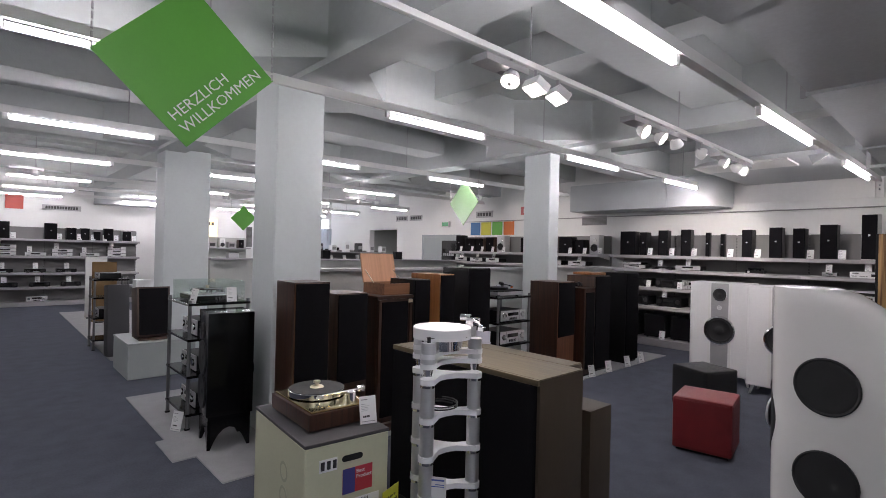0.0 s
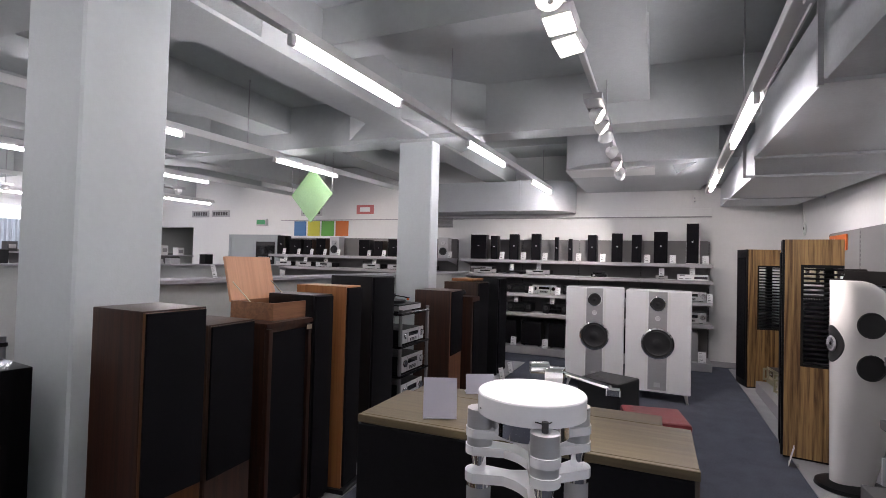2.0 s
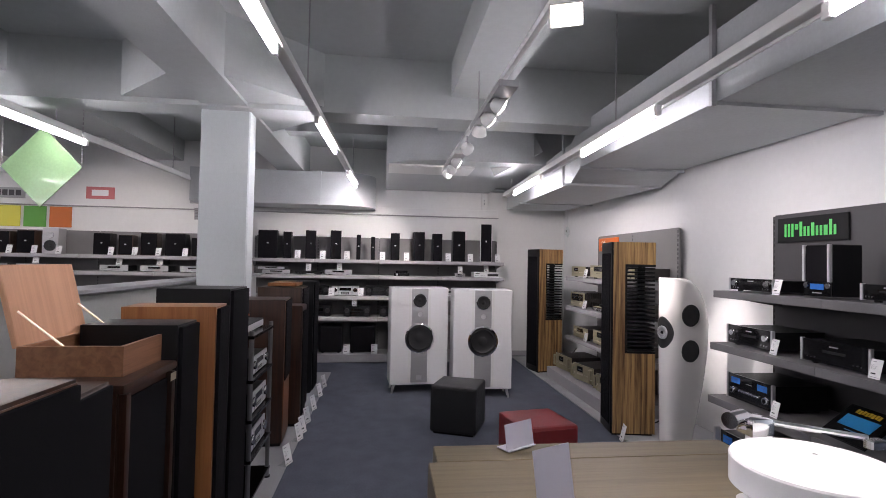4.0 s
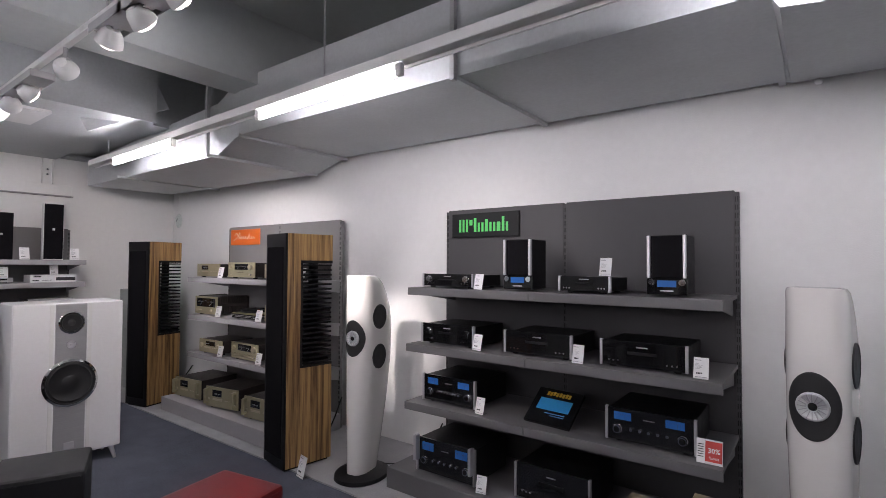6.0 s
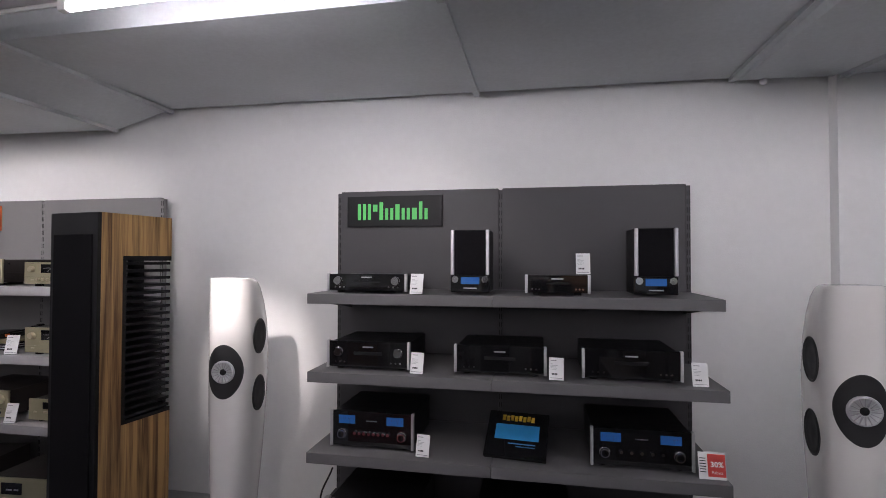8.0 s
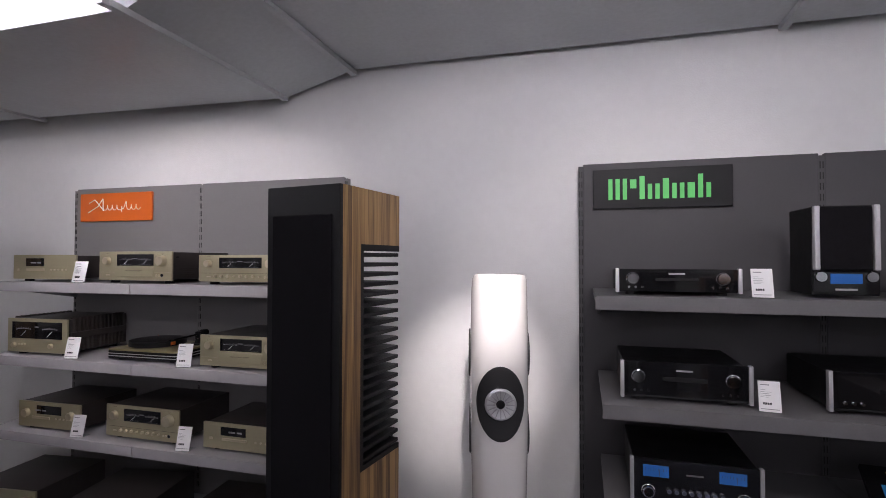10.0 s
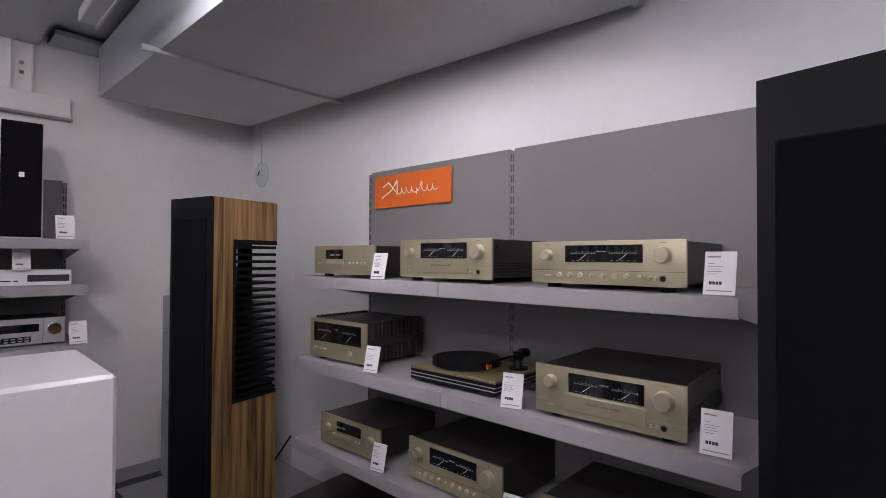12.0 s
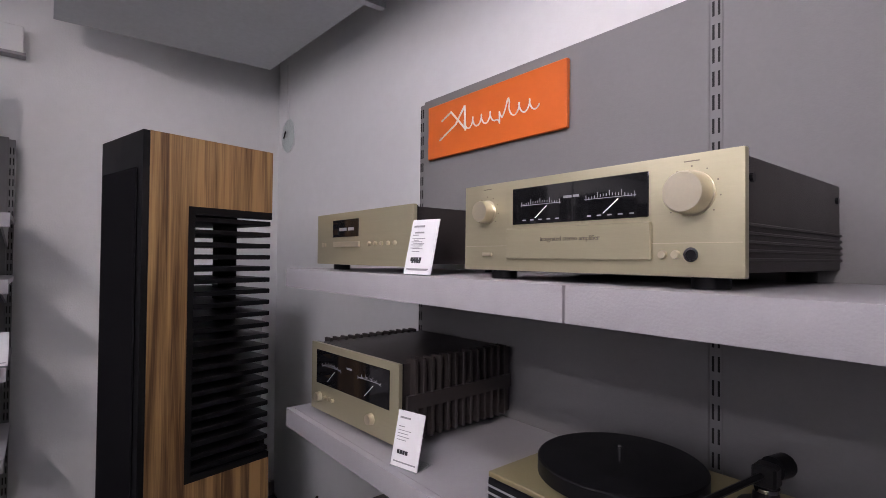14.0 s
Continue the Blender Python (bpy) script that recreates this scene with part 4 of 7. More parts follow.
# book on a stand
bk = thing("product_book", "black catalogue with a blue picture on a stand", "book", pose(3.49, 0.17, 0.648, 0, 0, -6))
b2 = part("cover", box(-0.16, 0.16, -0.012, 0.012, 0.0, 0.27, 0.002), M_BLACKGLOSS, bk)
b2.matrix_basis = pose(0, 0, 0.012, 52)
part("picture", box(-0.115, 0.115, 0.0123, 0.0132, 0.10, 0.19), mat("blue_print", (0.03, 0.25, 0.55), 0.3, vary=0.1, scale=20), b2)
bars([(-0.085 + i * 0.022, -0.068 + i * 0.022, 0.21 + (i % 2) * 0.004, 0.032) for i in range(8)], 0, 0.0124, None, b2, mat("yellow_print", (0.55, 0.33, 0.02), 0.4, vary=0), "yellow_mark")
bars([(-0.1, 0.04, 0.075, 0.006), (-0.1, 0.0, 0.06, 0.005)], 0, 0.0124, None, b2, mat("blue_ink", (0.05, 0.2, 0.45), 0.4, vary=0), "print")
sale = thing("sale_card", "white and red card offering a 30% discount", "price tag", pose(2.57, 0.21, 0.648, 0, 0, 0))
sc = part("card", box(-0.06, 0.06, -0.002, 0, 0, 0.12), M_CARD, sale)
sc.matrix_basis = pose(0, 0, 0.002, 12)
part("red_field", box(-0.057, 0.02, 0.0, 0.0008, 0.012, 0.112), mat("red_print", (0.6, 0.06, 0.05), 0.5, vary=0), sc)
text_part("discount", "30%", 0.034, M_CARD, sc, pose(-0.02, 0.0011, 0.055, 90, 0, 180), 0.0006, "CENTER")
text_part("rebate", "Rabatt", 0.018, M_CARD, sc, pose(-0.02, 0.0011, 0.025, 90, 0, 180), 0.0, "CENTER")
bars([(0.028, 0.055, 0.09 - i * 0.012, 0.004) for i in range(6)], 0, 0.0001, None, sc)

# ---- tall loudspeakers by the wall ----


def zebra_speaker(m, label):
    s = thing("floor_loudspeaker", label, "speaker", m, "zebrano loudspeakers")
    w, d, h = 0.343, 0.43, 1.893
    part("front_baffle", box(-w / 2, w / 2, -0.02, 0.0, 0.02, h, 0.004, 2), M_BLACK, s, "black front baffle")
    part("grille", box(-w / 2 + 0.03, w / 2 - 0.03, 0.0, 0.008, 0.1, h - 0.11, 0.004), M_GRILLE, s)
    z0, z1, y0, y1 = 0.80, 1.675, -d, -0.135
    for sx in (-1, 1):
        xa, xb = sorted((sx * w / 2, sx * (w / 2 - 0.028)))
        outline = ((-d, 0.02), (-0.02, 0.02), (-0.02, h), (-d, h), (-d, z1), (y1, z1), (y1, z0), (-d, z0))
        bm = bmesh.new()
        inn, out = ([bm.verts.new((x_, a, b)) for a, b in outline] for x_ in (xa, xb))
        bm.faces.new(inn)
        bm.faces.new(out)
        for i in range(8):
            bm.faces.new((inn[i], inn[(i + 1) % 8], out[(i + 1) % 8], out[i]))
        bmesh.ops.recalc_face_normals(bm, faces=bm.faces)
        part("side_panel", bm, M_ZEBRA, s, "striped zebrano veneer side")
        bm = bmesh.new()
        for a, b, c, e in ((y1 - 0.02, y1, z0, z1), (y0, y1, z1 - 0.025, z1), (y0, y1, z0, z0 + 0.02)):
            bx(bm, min(xa, xb) - 0.001 * (sx > 0) + 0.0, max(xa, xb), a, b, c, e)
        part("opening_frame", bm, M_BLACK, s)
    part("top_board", box(-w / 2 + 0.028, w / 2 - 0.028, -d, -0.02, h - 0.03, h - 0.001), M_ZEBRA, s)
    part("bottom_board", box(-w / 2 + 0.028, w / 2 - 0.028, -d, -0.02, 0.02, 0.06), M_ZEBRA, s)
    part("inner_board", box(-w / 2 + 0.028, w / 2 - 0.028, -d, -0.02, z0 - 0.03, z0), M_BLACK, s)
    part("inner_board", box(-w / 2 + 0.028, w / 2 - 0.028, -d, -0.02, z1, z1 + 0.03), M_BLACK, s)
    first = None
    for i in range(21):
        z = z0 + 0.035 + i * (z1 - z0 - 0.075) / 20
        if first is None:
            first = part("slat", box(-w / 2 + 0.001, w / 2 - 0.001, y0 + 0.004, y1 - 0.02, -0.008, 0.008, 0.002), M_BLACK, s, "", False)
            first.matrix_basis = pose(0, 0, z)
        else:
            twin(first, s, pose(0, 0, z))
    part("inner_stay", box(-0.02, 0.02, y0 + 0.05, y0 + 0.12, z0, z1), M_BLACK, s)
    for i, z in enumerate((0.3, 0.62)):
        part("rear_rib", box(-w / 2 + 0.03, w / 2 - 0.03, -d, -d + 0.02, z, z + 0.25), M_BLACK, s)
    part("base", box(-w / 2 + 0.02, w / 2 - 0.02, -d + 0.02, -0.02, 0.0, 0.02), M_BLACK, s)
    return s


def mid(x, y, th, lx, ly=0.0):
    a = radians(th)
    return pose(x + lx * math.cos(a) - ly * math.sin(a), y + lx * math.sin(a) + ly * math.cos(a), 0.012, 0, 0, th)


zebra_speaker(mid(5.503, 0.645, -9, 0.1725), "tall black-fronted loudspeaker with zebrano sides and louvres")
zebra_speaker(mid(8.245, 0.517, 12.4, 0.1725), "tall zebrano loudspeaker with louvres standing in the corner")


def blade(m, label):
    """White curved loudspeaker: narrow front with one round driver, two woofers on each flank."""
    s = thing("floor_loudspeaker", label, "speaker", m, "white curved loudspeakers")
    prof = ((0.05, 0.27, 0.078), (0.3, 0.34, 0.086), (0.6, 0.41, 0.096), (0.9, 0.46, 0.103), (1.15, 0.47, 0.105), (1.3, 0.44, 0.105), (1.42, 0.38, 0.103), (1.5, 0.31, 0.101), (1.54, 0.25, 0.098), (1.556, 0.20, 0.092), (1.56, 0.17, 0.082))
    bm = bmesh.new()
    rings = []
    P, NOSE = 2.4, 0.13
    for z, dep, half in prof:
        half *= 1.08
        nose = min(NOSE, dep * 0.4)
        flat = max(nose + 0.02, dep * 0.58)
        pts = []
        for i in range(15):
            a_ = i / 14 * math.pi / 2
            pts.append((half * math.sin(a_) ** (2 / P), -nose * (1 - max(0.0, math.cos(a_)) ** (2 / P))))
        for i in range(15):
            a_ = i / 14 * math.pi / 2
            pts.append((half * max(0.0, math.cos(a_)) ** 0.75, -flat - (dep - flat) * math.sin(a_) ** 0.75))
        pts[0], pts[-1] = (0.0, 0.0), (0.0, -dep)
        ring = pts + [(-a_, b_) for a_, b_ in pts[-2:0:-1]]
        rings.append([bm.verts.new((a_, b_, z)) for a_, b_ in ring])
    n = len(rings[0])
    for a, b in zip(rings, rings[1:]):
        for i in range(n):
            bm.faces.new((a[i], a[(i + 1) % n], b[(i + 1) % n], b[i]))
    bm.faces.new(rings[0])
    bm.faces.new(rings[-1])
    bmesh.ops.recalc_face_normals(bm, faces=bm.faces)
    part("body", bm, M_WHITEGLOSS, s, "glossy white curved cabinet")
    base = part("base", lathe([(0.20, 0.0), (0.215, 0.01), (0.21, 0.035), (0.12, 0.055), (0.001, 0.055)], (0, 0, 0), "z", 40), M_BLACK, s, "oval black base")
    base.matrix_basis = pose(0, -0.14, 0) @ Matrix.Diagonal((0.95, 1.1, 1, 1))
    bm = bmesh.new()
    grid = []
    for lift, scale in ((-0.004, 1.0), (0.003, 1.0), (0.0045, 0.97), (0.003, 0.9), (0.0025, 0.75), (0.0025, 0.55), (0.0025, 0.3)):
        row = []
        for i in range(48):
            a_ = i / 48 * 2 * math.pi
            x_ = 0.09 * scale * math.cos(a_)
            row.append(bm.verts.new((x_, lift - NOSE * (1 - (1 - (abs(x_) / 0.113) ** P) ** (1 / P)), 0.139 * scale * math.sin(a_))))
        grid.append(row)
    for a_, b_ in zip(grid, grid[1:]):
        for i in range(48):
            bm.faces.new((a_[i], a_[(i + 1) % 48], b_[(i + 1) % 48], b_[i]))
    bm.faces.new(grid[-1])
    bmesh.ops.recalc_face_normals(bm, faces=bm.faces)
    dr = part("driver", bm, M_RUBBER, s, "black oval driver surround")
    dr.matrix_basis = pose(0, 0.0, 1.08)
    cone = part("cone", lathe([(0.058, 0.0), (0.056, 0.008), (0.05, 0.010), (0.03, 0.004), (0.017, 0.004), (0.0005, 0.004)], (0, 0, 0), "y", 36), M_ALU, s, "silver driver cone")
    cone.matrix_basis = pose(0, 0.001, 1.08) @ Matrix.Diagonal((1.02, 1, 1.02, 1))
    bm = bmesh.new()
    for i in range(16):
        q = bmesh.new()
        bx(q, 0.02, 0.05, 0.003, 0.0125, -0.0015, 0.0015)
        q.transform(pose(0, 0, 0, 0, i * 22.5, 0))
        me = bpy.data.meshes.new("fin")
        q.to_mesh(me)
        q.free()
        bm.from_mesh(me)
        bpy.data.meshes.remove(me)
    tagged(part("fins", bm, M_GREYMETAL, cone, "", False), kind="stuff")
    part("tweeter", lathe([(0.016, 0.004), (0.012, 0.011), (0.001, 0.014)], (0, 0, 0), "y", 24), M_BLACK, cone)
    for sx in (-1, 1):
        for z, hx in ((1.235, 0.1134), (0.925, 0.1112)):
            wf = part("woofer", lathe([(0.096, -0.03), (0.096, 0.008), (0.092, 0.010), (0.086, 0.006), (0.078, 0.008), (0.068, 0.006), (0.03, 0.007), (0.001, 0.009)], (0, 0, 0), "x", 40), M_RUBBER, s, "black side woofer")
            wf.matrix_basis = pose(sx * (hx - 0.0035), -0.20, z, 0, 0, (0 if sx > 0 else 180))
    return s


blade(mid(4.955, 0.43, 12, 0.0), "white curved loudspeaker on an oval black base")
blade(mid(2.14, 0.55, -10, 0.0), "glossy white curved loudspeaker beside the pilaster")
tag(5.33, 0.62, 0.012, -10, 1.5)

# ---- silver-white studio monitors ----


def driver(parent, x, z, r, y=0.0, cone=None, ring=M_CHROME, name="woofer"):
    d = part(name, lathe([(r * 1.08, 0), (r * 1.08, 0.008), (r, 0.01), (r * 0.98, 0.004), (r * 0.93, 0.004), (r * 0.87, 0.011), (r * 0.8, 0.004), (r * 0.35, 0.0015), (r * 0.33, 0.003), (r * 0.2, 0.011), (0.001, 0.014)], (x, y, z), "y", 40), cone or M_CONE, parent)
    part("trim_ring", lathe([(r * 1.14, 0.0005), (r * 1.14, 0.007), (r * 1.04, 0.0125), (r * 1.04, 0.001)], (x, y, z), "y", 40, True), ring, d)
    return d


def monitor(m, label):
    s = thing("studio_loudspeaker", label, "speaker", m, "silver studio loudspeakers")
    w, d, z0, z1 = 0.74, 0.42, 0.11, 1.34
    part("cabinet", box(-w / 2, w / 2, -d, 0.0, z0, z1, 0.022, 3), M_SILVERPAINT, s, "silver-white lacquered cabinet")
    part("centre_panel", box(-0.105, 0.105, 0.0, 0.008, z0 + 0.03, z1 - 0.01, 0.003), M_GREYMETAL, s, "grey metal centre panel")
    for sx in (-1, 1):
        part("trim_strip", box(sx * 0.128 - 0.012, sx * 0.128 + 0.012, 0.0, 0.004, z0 + 0.03, z1 - 0.01), M_WHITEPLASTIC, s)
    driver(s, 0, z1 - 0.16, 0.078, 0.008, name="midrange")
    driver(s, 0, z1 - 0.335, 0.03, 0.008, M_ALU, name="tweeter")
    driver(s, 0, z1 - 0.64, 0.165, 0.008)
    bars([(-0.06, 0.06, z1 - 0.83, 0.022)], 0, 0.0085, None, s, M_SILVERBOX, "faint_lettering")
    part("badge", box(-0.035, 0.035, 0.008, 0.011, z0 + 0.065, z0 + 0.12, 0.001), M_SILVERBOX, s)
    for sx in (-1, 1):
        for yy in (-0.05, -d + 0.07):
            part("foot", rodm((sx * (w / 2 - 0.06), yy, z0 + 0.01), (sx * (w / 2 - 0.03), yy + 0.02, 0.0), 0.022, 0.012, 12), M_ALU, s)
    return s


monitor(pose(7.19, 2.405, 0, 0, 0, 94), "silver-white studio loudspeaker with three round drivers")
monitor(pose(6.93, 1.635, 0, 0, 0, 88), "silver-white studio loudspeaker with three round drivers")

# ---- seats ----


def pouf(name, m, material, label, w=0.46, h=0.45):
    s = thing(name, label, "pouf", m)
    bm = box(-w / 2, w / 2, -w / 2, w / 2, 0.02, h, 0.034, 4)
    part("cushion", bm, material, s)
    bm = bmesh.new()
    for a, b, c, e in ((-w / 2 + 0.02, w / 2 - 0.02, -w / 2 - 0.003, -w / 2), (-w / 2 + 0.02, w / 2 - 0.02, w / 2, w / 2 + 0.003), (-w / 2 - 0.003, -w / 2, -w / 2 + 0.02, w / 2 - 0.02), (w / 2, w / 2 + 0.003, -w / 2 + 0.02, w / 2 - 0.02)):
        bx(bm, a, b, c, e, h - 0.03, h - 0.024, 0.001)
    part("seam", bm, material, s)
    part("base", box(-w / 2 + 0.03, w / 2 - 0.03, -w / 2 + 0.03, w / 2 - 0.03, 0, 0.025), M_BLACK, s)
    return s


pouf("leather_pouf", pose(4.64, 1.66, 0, 0, 0, 10), M_RED, "dark red leather cube seat on the carpet", h=0.465)
pouf("leather_pouf", pose(5.82, 2.10, 0, 0, 0, -23), M_BLKLEATHER, "black leather cube seat on the carpet", h=0.465)

# ---- floor loudspeakers in the row ----


def tower(x0, x1, y0, y1, h, label, side, grille=(0.0, 1.0), front=None, rz=0, base=False, gy=0.012, inset=0.012):
    """A tower loudspeaker with its front towards -y."""
    cx, cy = (x0 + x1) / 2, y0
    s = thing("floor_loudspeaker", label, "speaker", pose(cx, cy, 0.012, 0, 0, rz), "row of tower loudspeakers")
    w, d = x1 - x0, y1 - y0
    z0 = 0.03
    part("cabinet", box(-w / 2, w / 2, 0.0, d, z0, h - 0.012, 0.005, 2), side, s)
    if front is not None:
        part("front_panel", box(-w / 2 + 0.004, w / 2 - 0.004, -0.006, 0.0, z0 + 0.005, h - 0.02, 0.002), front, s)
    g0, g1 = z0 + (h - z0) * grille[0] + 0.01, z0 + (h - z0 - 0.012) * grille[1] - 0.01
    part("grille", box(-w / 2 + inset, w / 2 - inset, -0.006 - gy, -0.006 if front is not None else 0.0, g0, g1, 0.005, 2), M_GRILLE, s, "black cloth grille")
    part("plinth", box(-w / 2 + (0.01 if not base else -0.03), w / 2 + (-0.01 if not base else 0.03), 0.01 if not base else -0.04, d - 0.01, 0.0, 0.03, 0.006), M_BLACK, s)
    return s


tower(1.655, 1.955, 3.53, 3.85, 1.405, "dark walnut tower loudspeaker with a black upper grille", M_WALNUT, (0.42, 1.0), wood("reddish_walnut", (0.12, 0.05, 0.02), (0.07, 0.028, 0.012), 5, 0.35), rz=-2)
tower(2.11, 2.43, 3.69, 4.05, 1.29, "dark walnut tower loudspeaker with a black grille", M_DARKWOOD, (0.38, 1.0), M_DARKWOOD, rz=3)
s3 = tower(2.56, 2.96, 3.74, 4.10, 1.236, "walnut-framed tower loudspeaker with a tall black grille", M_WALNUT, (0.07, 0.97), M_WALNUT, inset=0.05)
for sx in (-1, 1):
    part("side_moulding", box(sx * 0.178 - 0.016, sx * 0.178 + 0.016, -0.03, 0.0, 0.06, 1.2, 0.006, 2), M_WALNUT, s3)
part("foot_moulding", box(-0.22, 0.22, -0.05, 0.38, 0.0, 0.075, 0.015, 2), M_WALNUT, s3)
part("top_moulding", box(-0.215, 0.215, -0.03, 0.39, 1.205, 1.236, 0.01, 2), M_WALNUT, s3)
part("badge", box(0.14, 0.19, -0.034, -0.0325, 1.165, 1.195), M_GOLDKNOB, s3)
tower(2.96, 3.17, 3.71, 4.08, 1.39, "slim black tower loudspeaker", M_BLACK, (0.0, 1.0))
tower(3.24, 3.46, 3.66, 4.06, 1.44, "cherry-sided tower loudspeaker with a rounded black foot", M_CHERRY, (0.0, 1.0), rz=5, base=True)
tower(3.72, 4.07, 3.73, 4.12, 1.495, "tall broad black tower loudspeaker", M_BLACK, (0.0, 1.0))
tower(5.40, 5.84, 3.76, 4.18, 1.305, "walnut tower loudspeaker with a black upper grille", M_WALNUT, (0.42, 1.0), wood("reddish_veneer", (0.20, 0.075, 0.035), (0.13, 0.05, 0.022), 5, 0.35), rz=4)
s8 = tower(5.93, 6.20, 3.68, 4.1, 1.21, "walnut-framed tower loudspeaker with small things on top", M_WALNUT, (0.05, 0.96), M_WALNUT, inset=0.03)
tower(6.30, 6.72, 3.74, 4.2, 1.37, "dark brown tower loudspeaker", M_DARKWOOD, (0.0, 1.0))
tower(7.2, 7.6, 3.74, 4.2, 1.40, "tall black tower loudspeaker at the end of the row", M_BLACK, (0.0, 1.0))
for x in (5.0, 5.55, 5.75, 6.05, 6.5, 7.05, 7.5):
    tag(x, 3.60, 0.012, 160, 1.5)

# wooden box with an open lid on the third tower
wb = thing("wooden_box", "small light wooden box with its lid open", "box", pose(2.86, 3.94, 1.249))
bm = bmesh.new()
bx(bm, -0.2, 0.2, -0.17, 0.17, 0.0, 0.012)
for a, b, c, e in ((-0.2, 0.2, -0.17, -0.155), (-0.2, 0.2, 0.155, 0.17), (-0.2, -0.185, -0.155, 0.155), (0.185, 0.2, -0.155, 0.155)):
    bx(bm, a, b, c, e, 0.012, 0.105)
part("body", bm, wood("box_walnut", (0.30, 0.14, 0.07), (0.2, 0.09, 0.045), 5, 0.45, "x"), wb)
lid = part("lid", box(-0.2, 0.2, 0, 0.02, 0, 0.29, 0.003), M_PINKWOOD, wb, "pale beech inside of the raised lid")
lid.matrix_basis = pose(0, 0.165, 0.10, -14)
for sx in (-1, 1):
    part("stay", rodm((sx * 0.17, 0.04, 0.1), (sx * 0.17, 0.19, 0.22), 0.004, seg=6), M_GOLDKNOB, wb)

# ---- long wall of shelves ----


def av_box(m, w, h, d, style, group=""):
    """A hi-fi or home cinema box, front towards +y."""
    silver = style.startswith("silver")
    lab = {"silver_receiver": "silver home cinema receiver with two round knobs", "black_receiver": "black home cinema receiver on the shelf",
           "silver_player": "slim silver disc player on the shelf", "black_player": "slim black disc player on the shelf"}[style]
    a = thing("receiver" if "receiver" in style else "disc_player", lab, "hifi component", m, group)
    part("case", box(-w / 2 + 0.004, w / 2 - 0.004, -d, -0.012, 0.012, h - 0.003, 0.003), M_BLACK, a)
    fr = part("front_panel", box(-w / 2, w / 2, -0.012, 0, 0.01, h, 0.003), M_SILVERBOX if silver else M_BLACK, a)
    for sx in (-1, 1):
        part("foot", box(sx * (w / 2 - 0.07) - 0.025, sx * (w / 2 - 0.07) + 0.025, -d + 0.03, -0.03, 0, 0.012), M_RUBBER, a)
    part("display", box(-w * 0.22, w * 0.22, 0, 0.002, h * 0.52, h * 0.8), M_BLACKGLOSS, fr)
    if "receiver" in style:
        for sx in (-1, 1):
            knob(sx * w * 0.38, h * 0.58, h * 0.22, 0.0, fr, M_CHROME if silver else M_RUBBER, 0.018, 22)
        flap = part("flap", box(-w * 0.25, w * 0.25, 0, 0.002, h * 0.12, h * 0.46), M_SILVERBOX if silver else M_BLACKGLOSS, fr)
        if silver:
            part("button_block", box(-w * 0.14, w * 0.16, 0.002, 0.004, h * 0.16, h * 0.36, 0.001), M_BLACK, flap)
            for i in range(8):
                bx_ = -w * 0.12 + (i % 4) * w * 0.068
                part("button", box(bx_, bx_ + w * 0.045, 0.004, 0.006, h * (0.19 if i < 4 else 0.28), h * (0.235 if i < 4 else 0.325), 0.0005), M_GREYMETAL, flap)
            part("gap_line", box(-w * 0.265, -w * 0.26, 0, 0.001, h * 0.08, h * 0.95), M_RUBBER, fr)
            part("gap_line", box(w * 0.26, w * 0.265, 0, 0.001, h * 0.08, h * 0.95), M_RUBBER, fr)
    else:
        part("tray", box(-w * 0.2, w * 0.1, 0, 0.003, h * 0.25, h * 0.42), M_GREYMETAL, fr)
        for i in range(4):
            part("button", box(w * (0.26 + i * 0.05), w * (0.29 + i * 0.05), 0, 0.003, h * 0.35, h * 0.5), M_GREYMETAL, fr)
    return a


def shelf_speaker(m, w, h, d, label, cab=None, open_front=False):
    s = thing("shelf_loudspeaker", label, "speaker", m, "shelf loudspeakers")
    part("cabinet", box(-w / 2, w / 2, -d, 0, 0, h, 0.004, 2), cab or M_BLACK, s)
    if open_front:
        driver(s, 0, h * 0.32, min(w * 0.36, h * 0.22), 0.0)
        driver(s, 0, h * 0.72, min(w * 0.2, h * 0.13), 0.0, M_ALU, name="tweeter")
    else:
        part("grille", box(-w / 2 + 0.006, w / 2 - 0.006, 0, 0.012, 0.01, h - 0.008, 0.004), M_GRILLE, s)
        part("badge", box(-0.012, 0.012, 0.012, 0.014, h * 0.52, h * 0.56), M_ALU, s)
    return s


E0 = pose(9.66, 0, 0, 0, 0, 90)
SH = ((1.69, 0.55), (1.43, 0.55), (1.09, 0.55), (0.74, 0.55))
eu = shelf_unit("long grey wall shelving full of hi-fi equipment", (0.86, 1.91, 2.96, 4.01, 5.06), 2.08, 0.0, tuple((z, y, 0.84, 5.08) for z, y in SH), M_GREYPAN, M_SHELFG, (0.84, 5.08, 0.55, 0.14), E0)
eu2 = shelf_unit("grey wall shelving with loudspeakers and silver players", (5.35, 6.45, 7.55, 8.65, 9.70), 2.08, 0.0, tuple((z, y, 5.33, 9.72) for z, y in SH), M_GREYPAN, M_SHELFG, (5.33, 9.72, 0.55, 0.14), E0)
structure("wall_trunking", box(9.69, X_E, 0.83, 5.06, 2.50, 2.63, 0.004), M_WALL, "white boxed trunking along the wall", "trim")
structure("wall_trunking_lip", box(9.68, X_E, 0.82, 9.9, 2.485, 2.498), M_SHELFG, "thin grey strip along the wall", "trim")


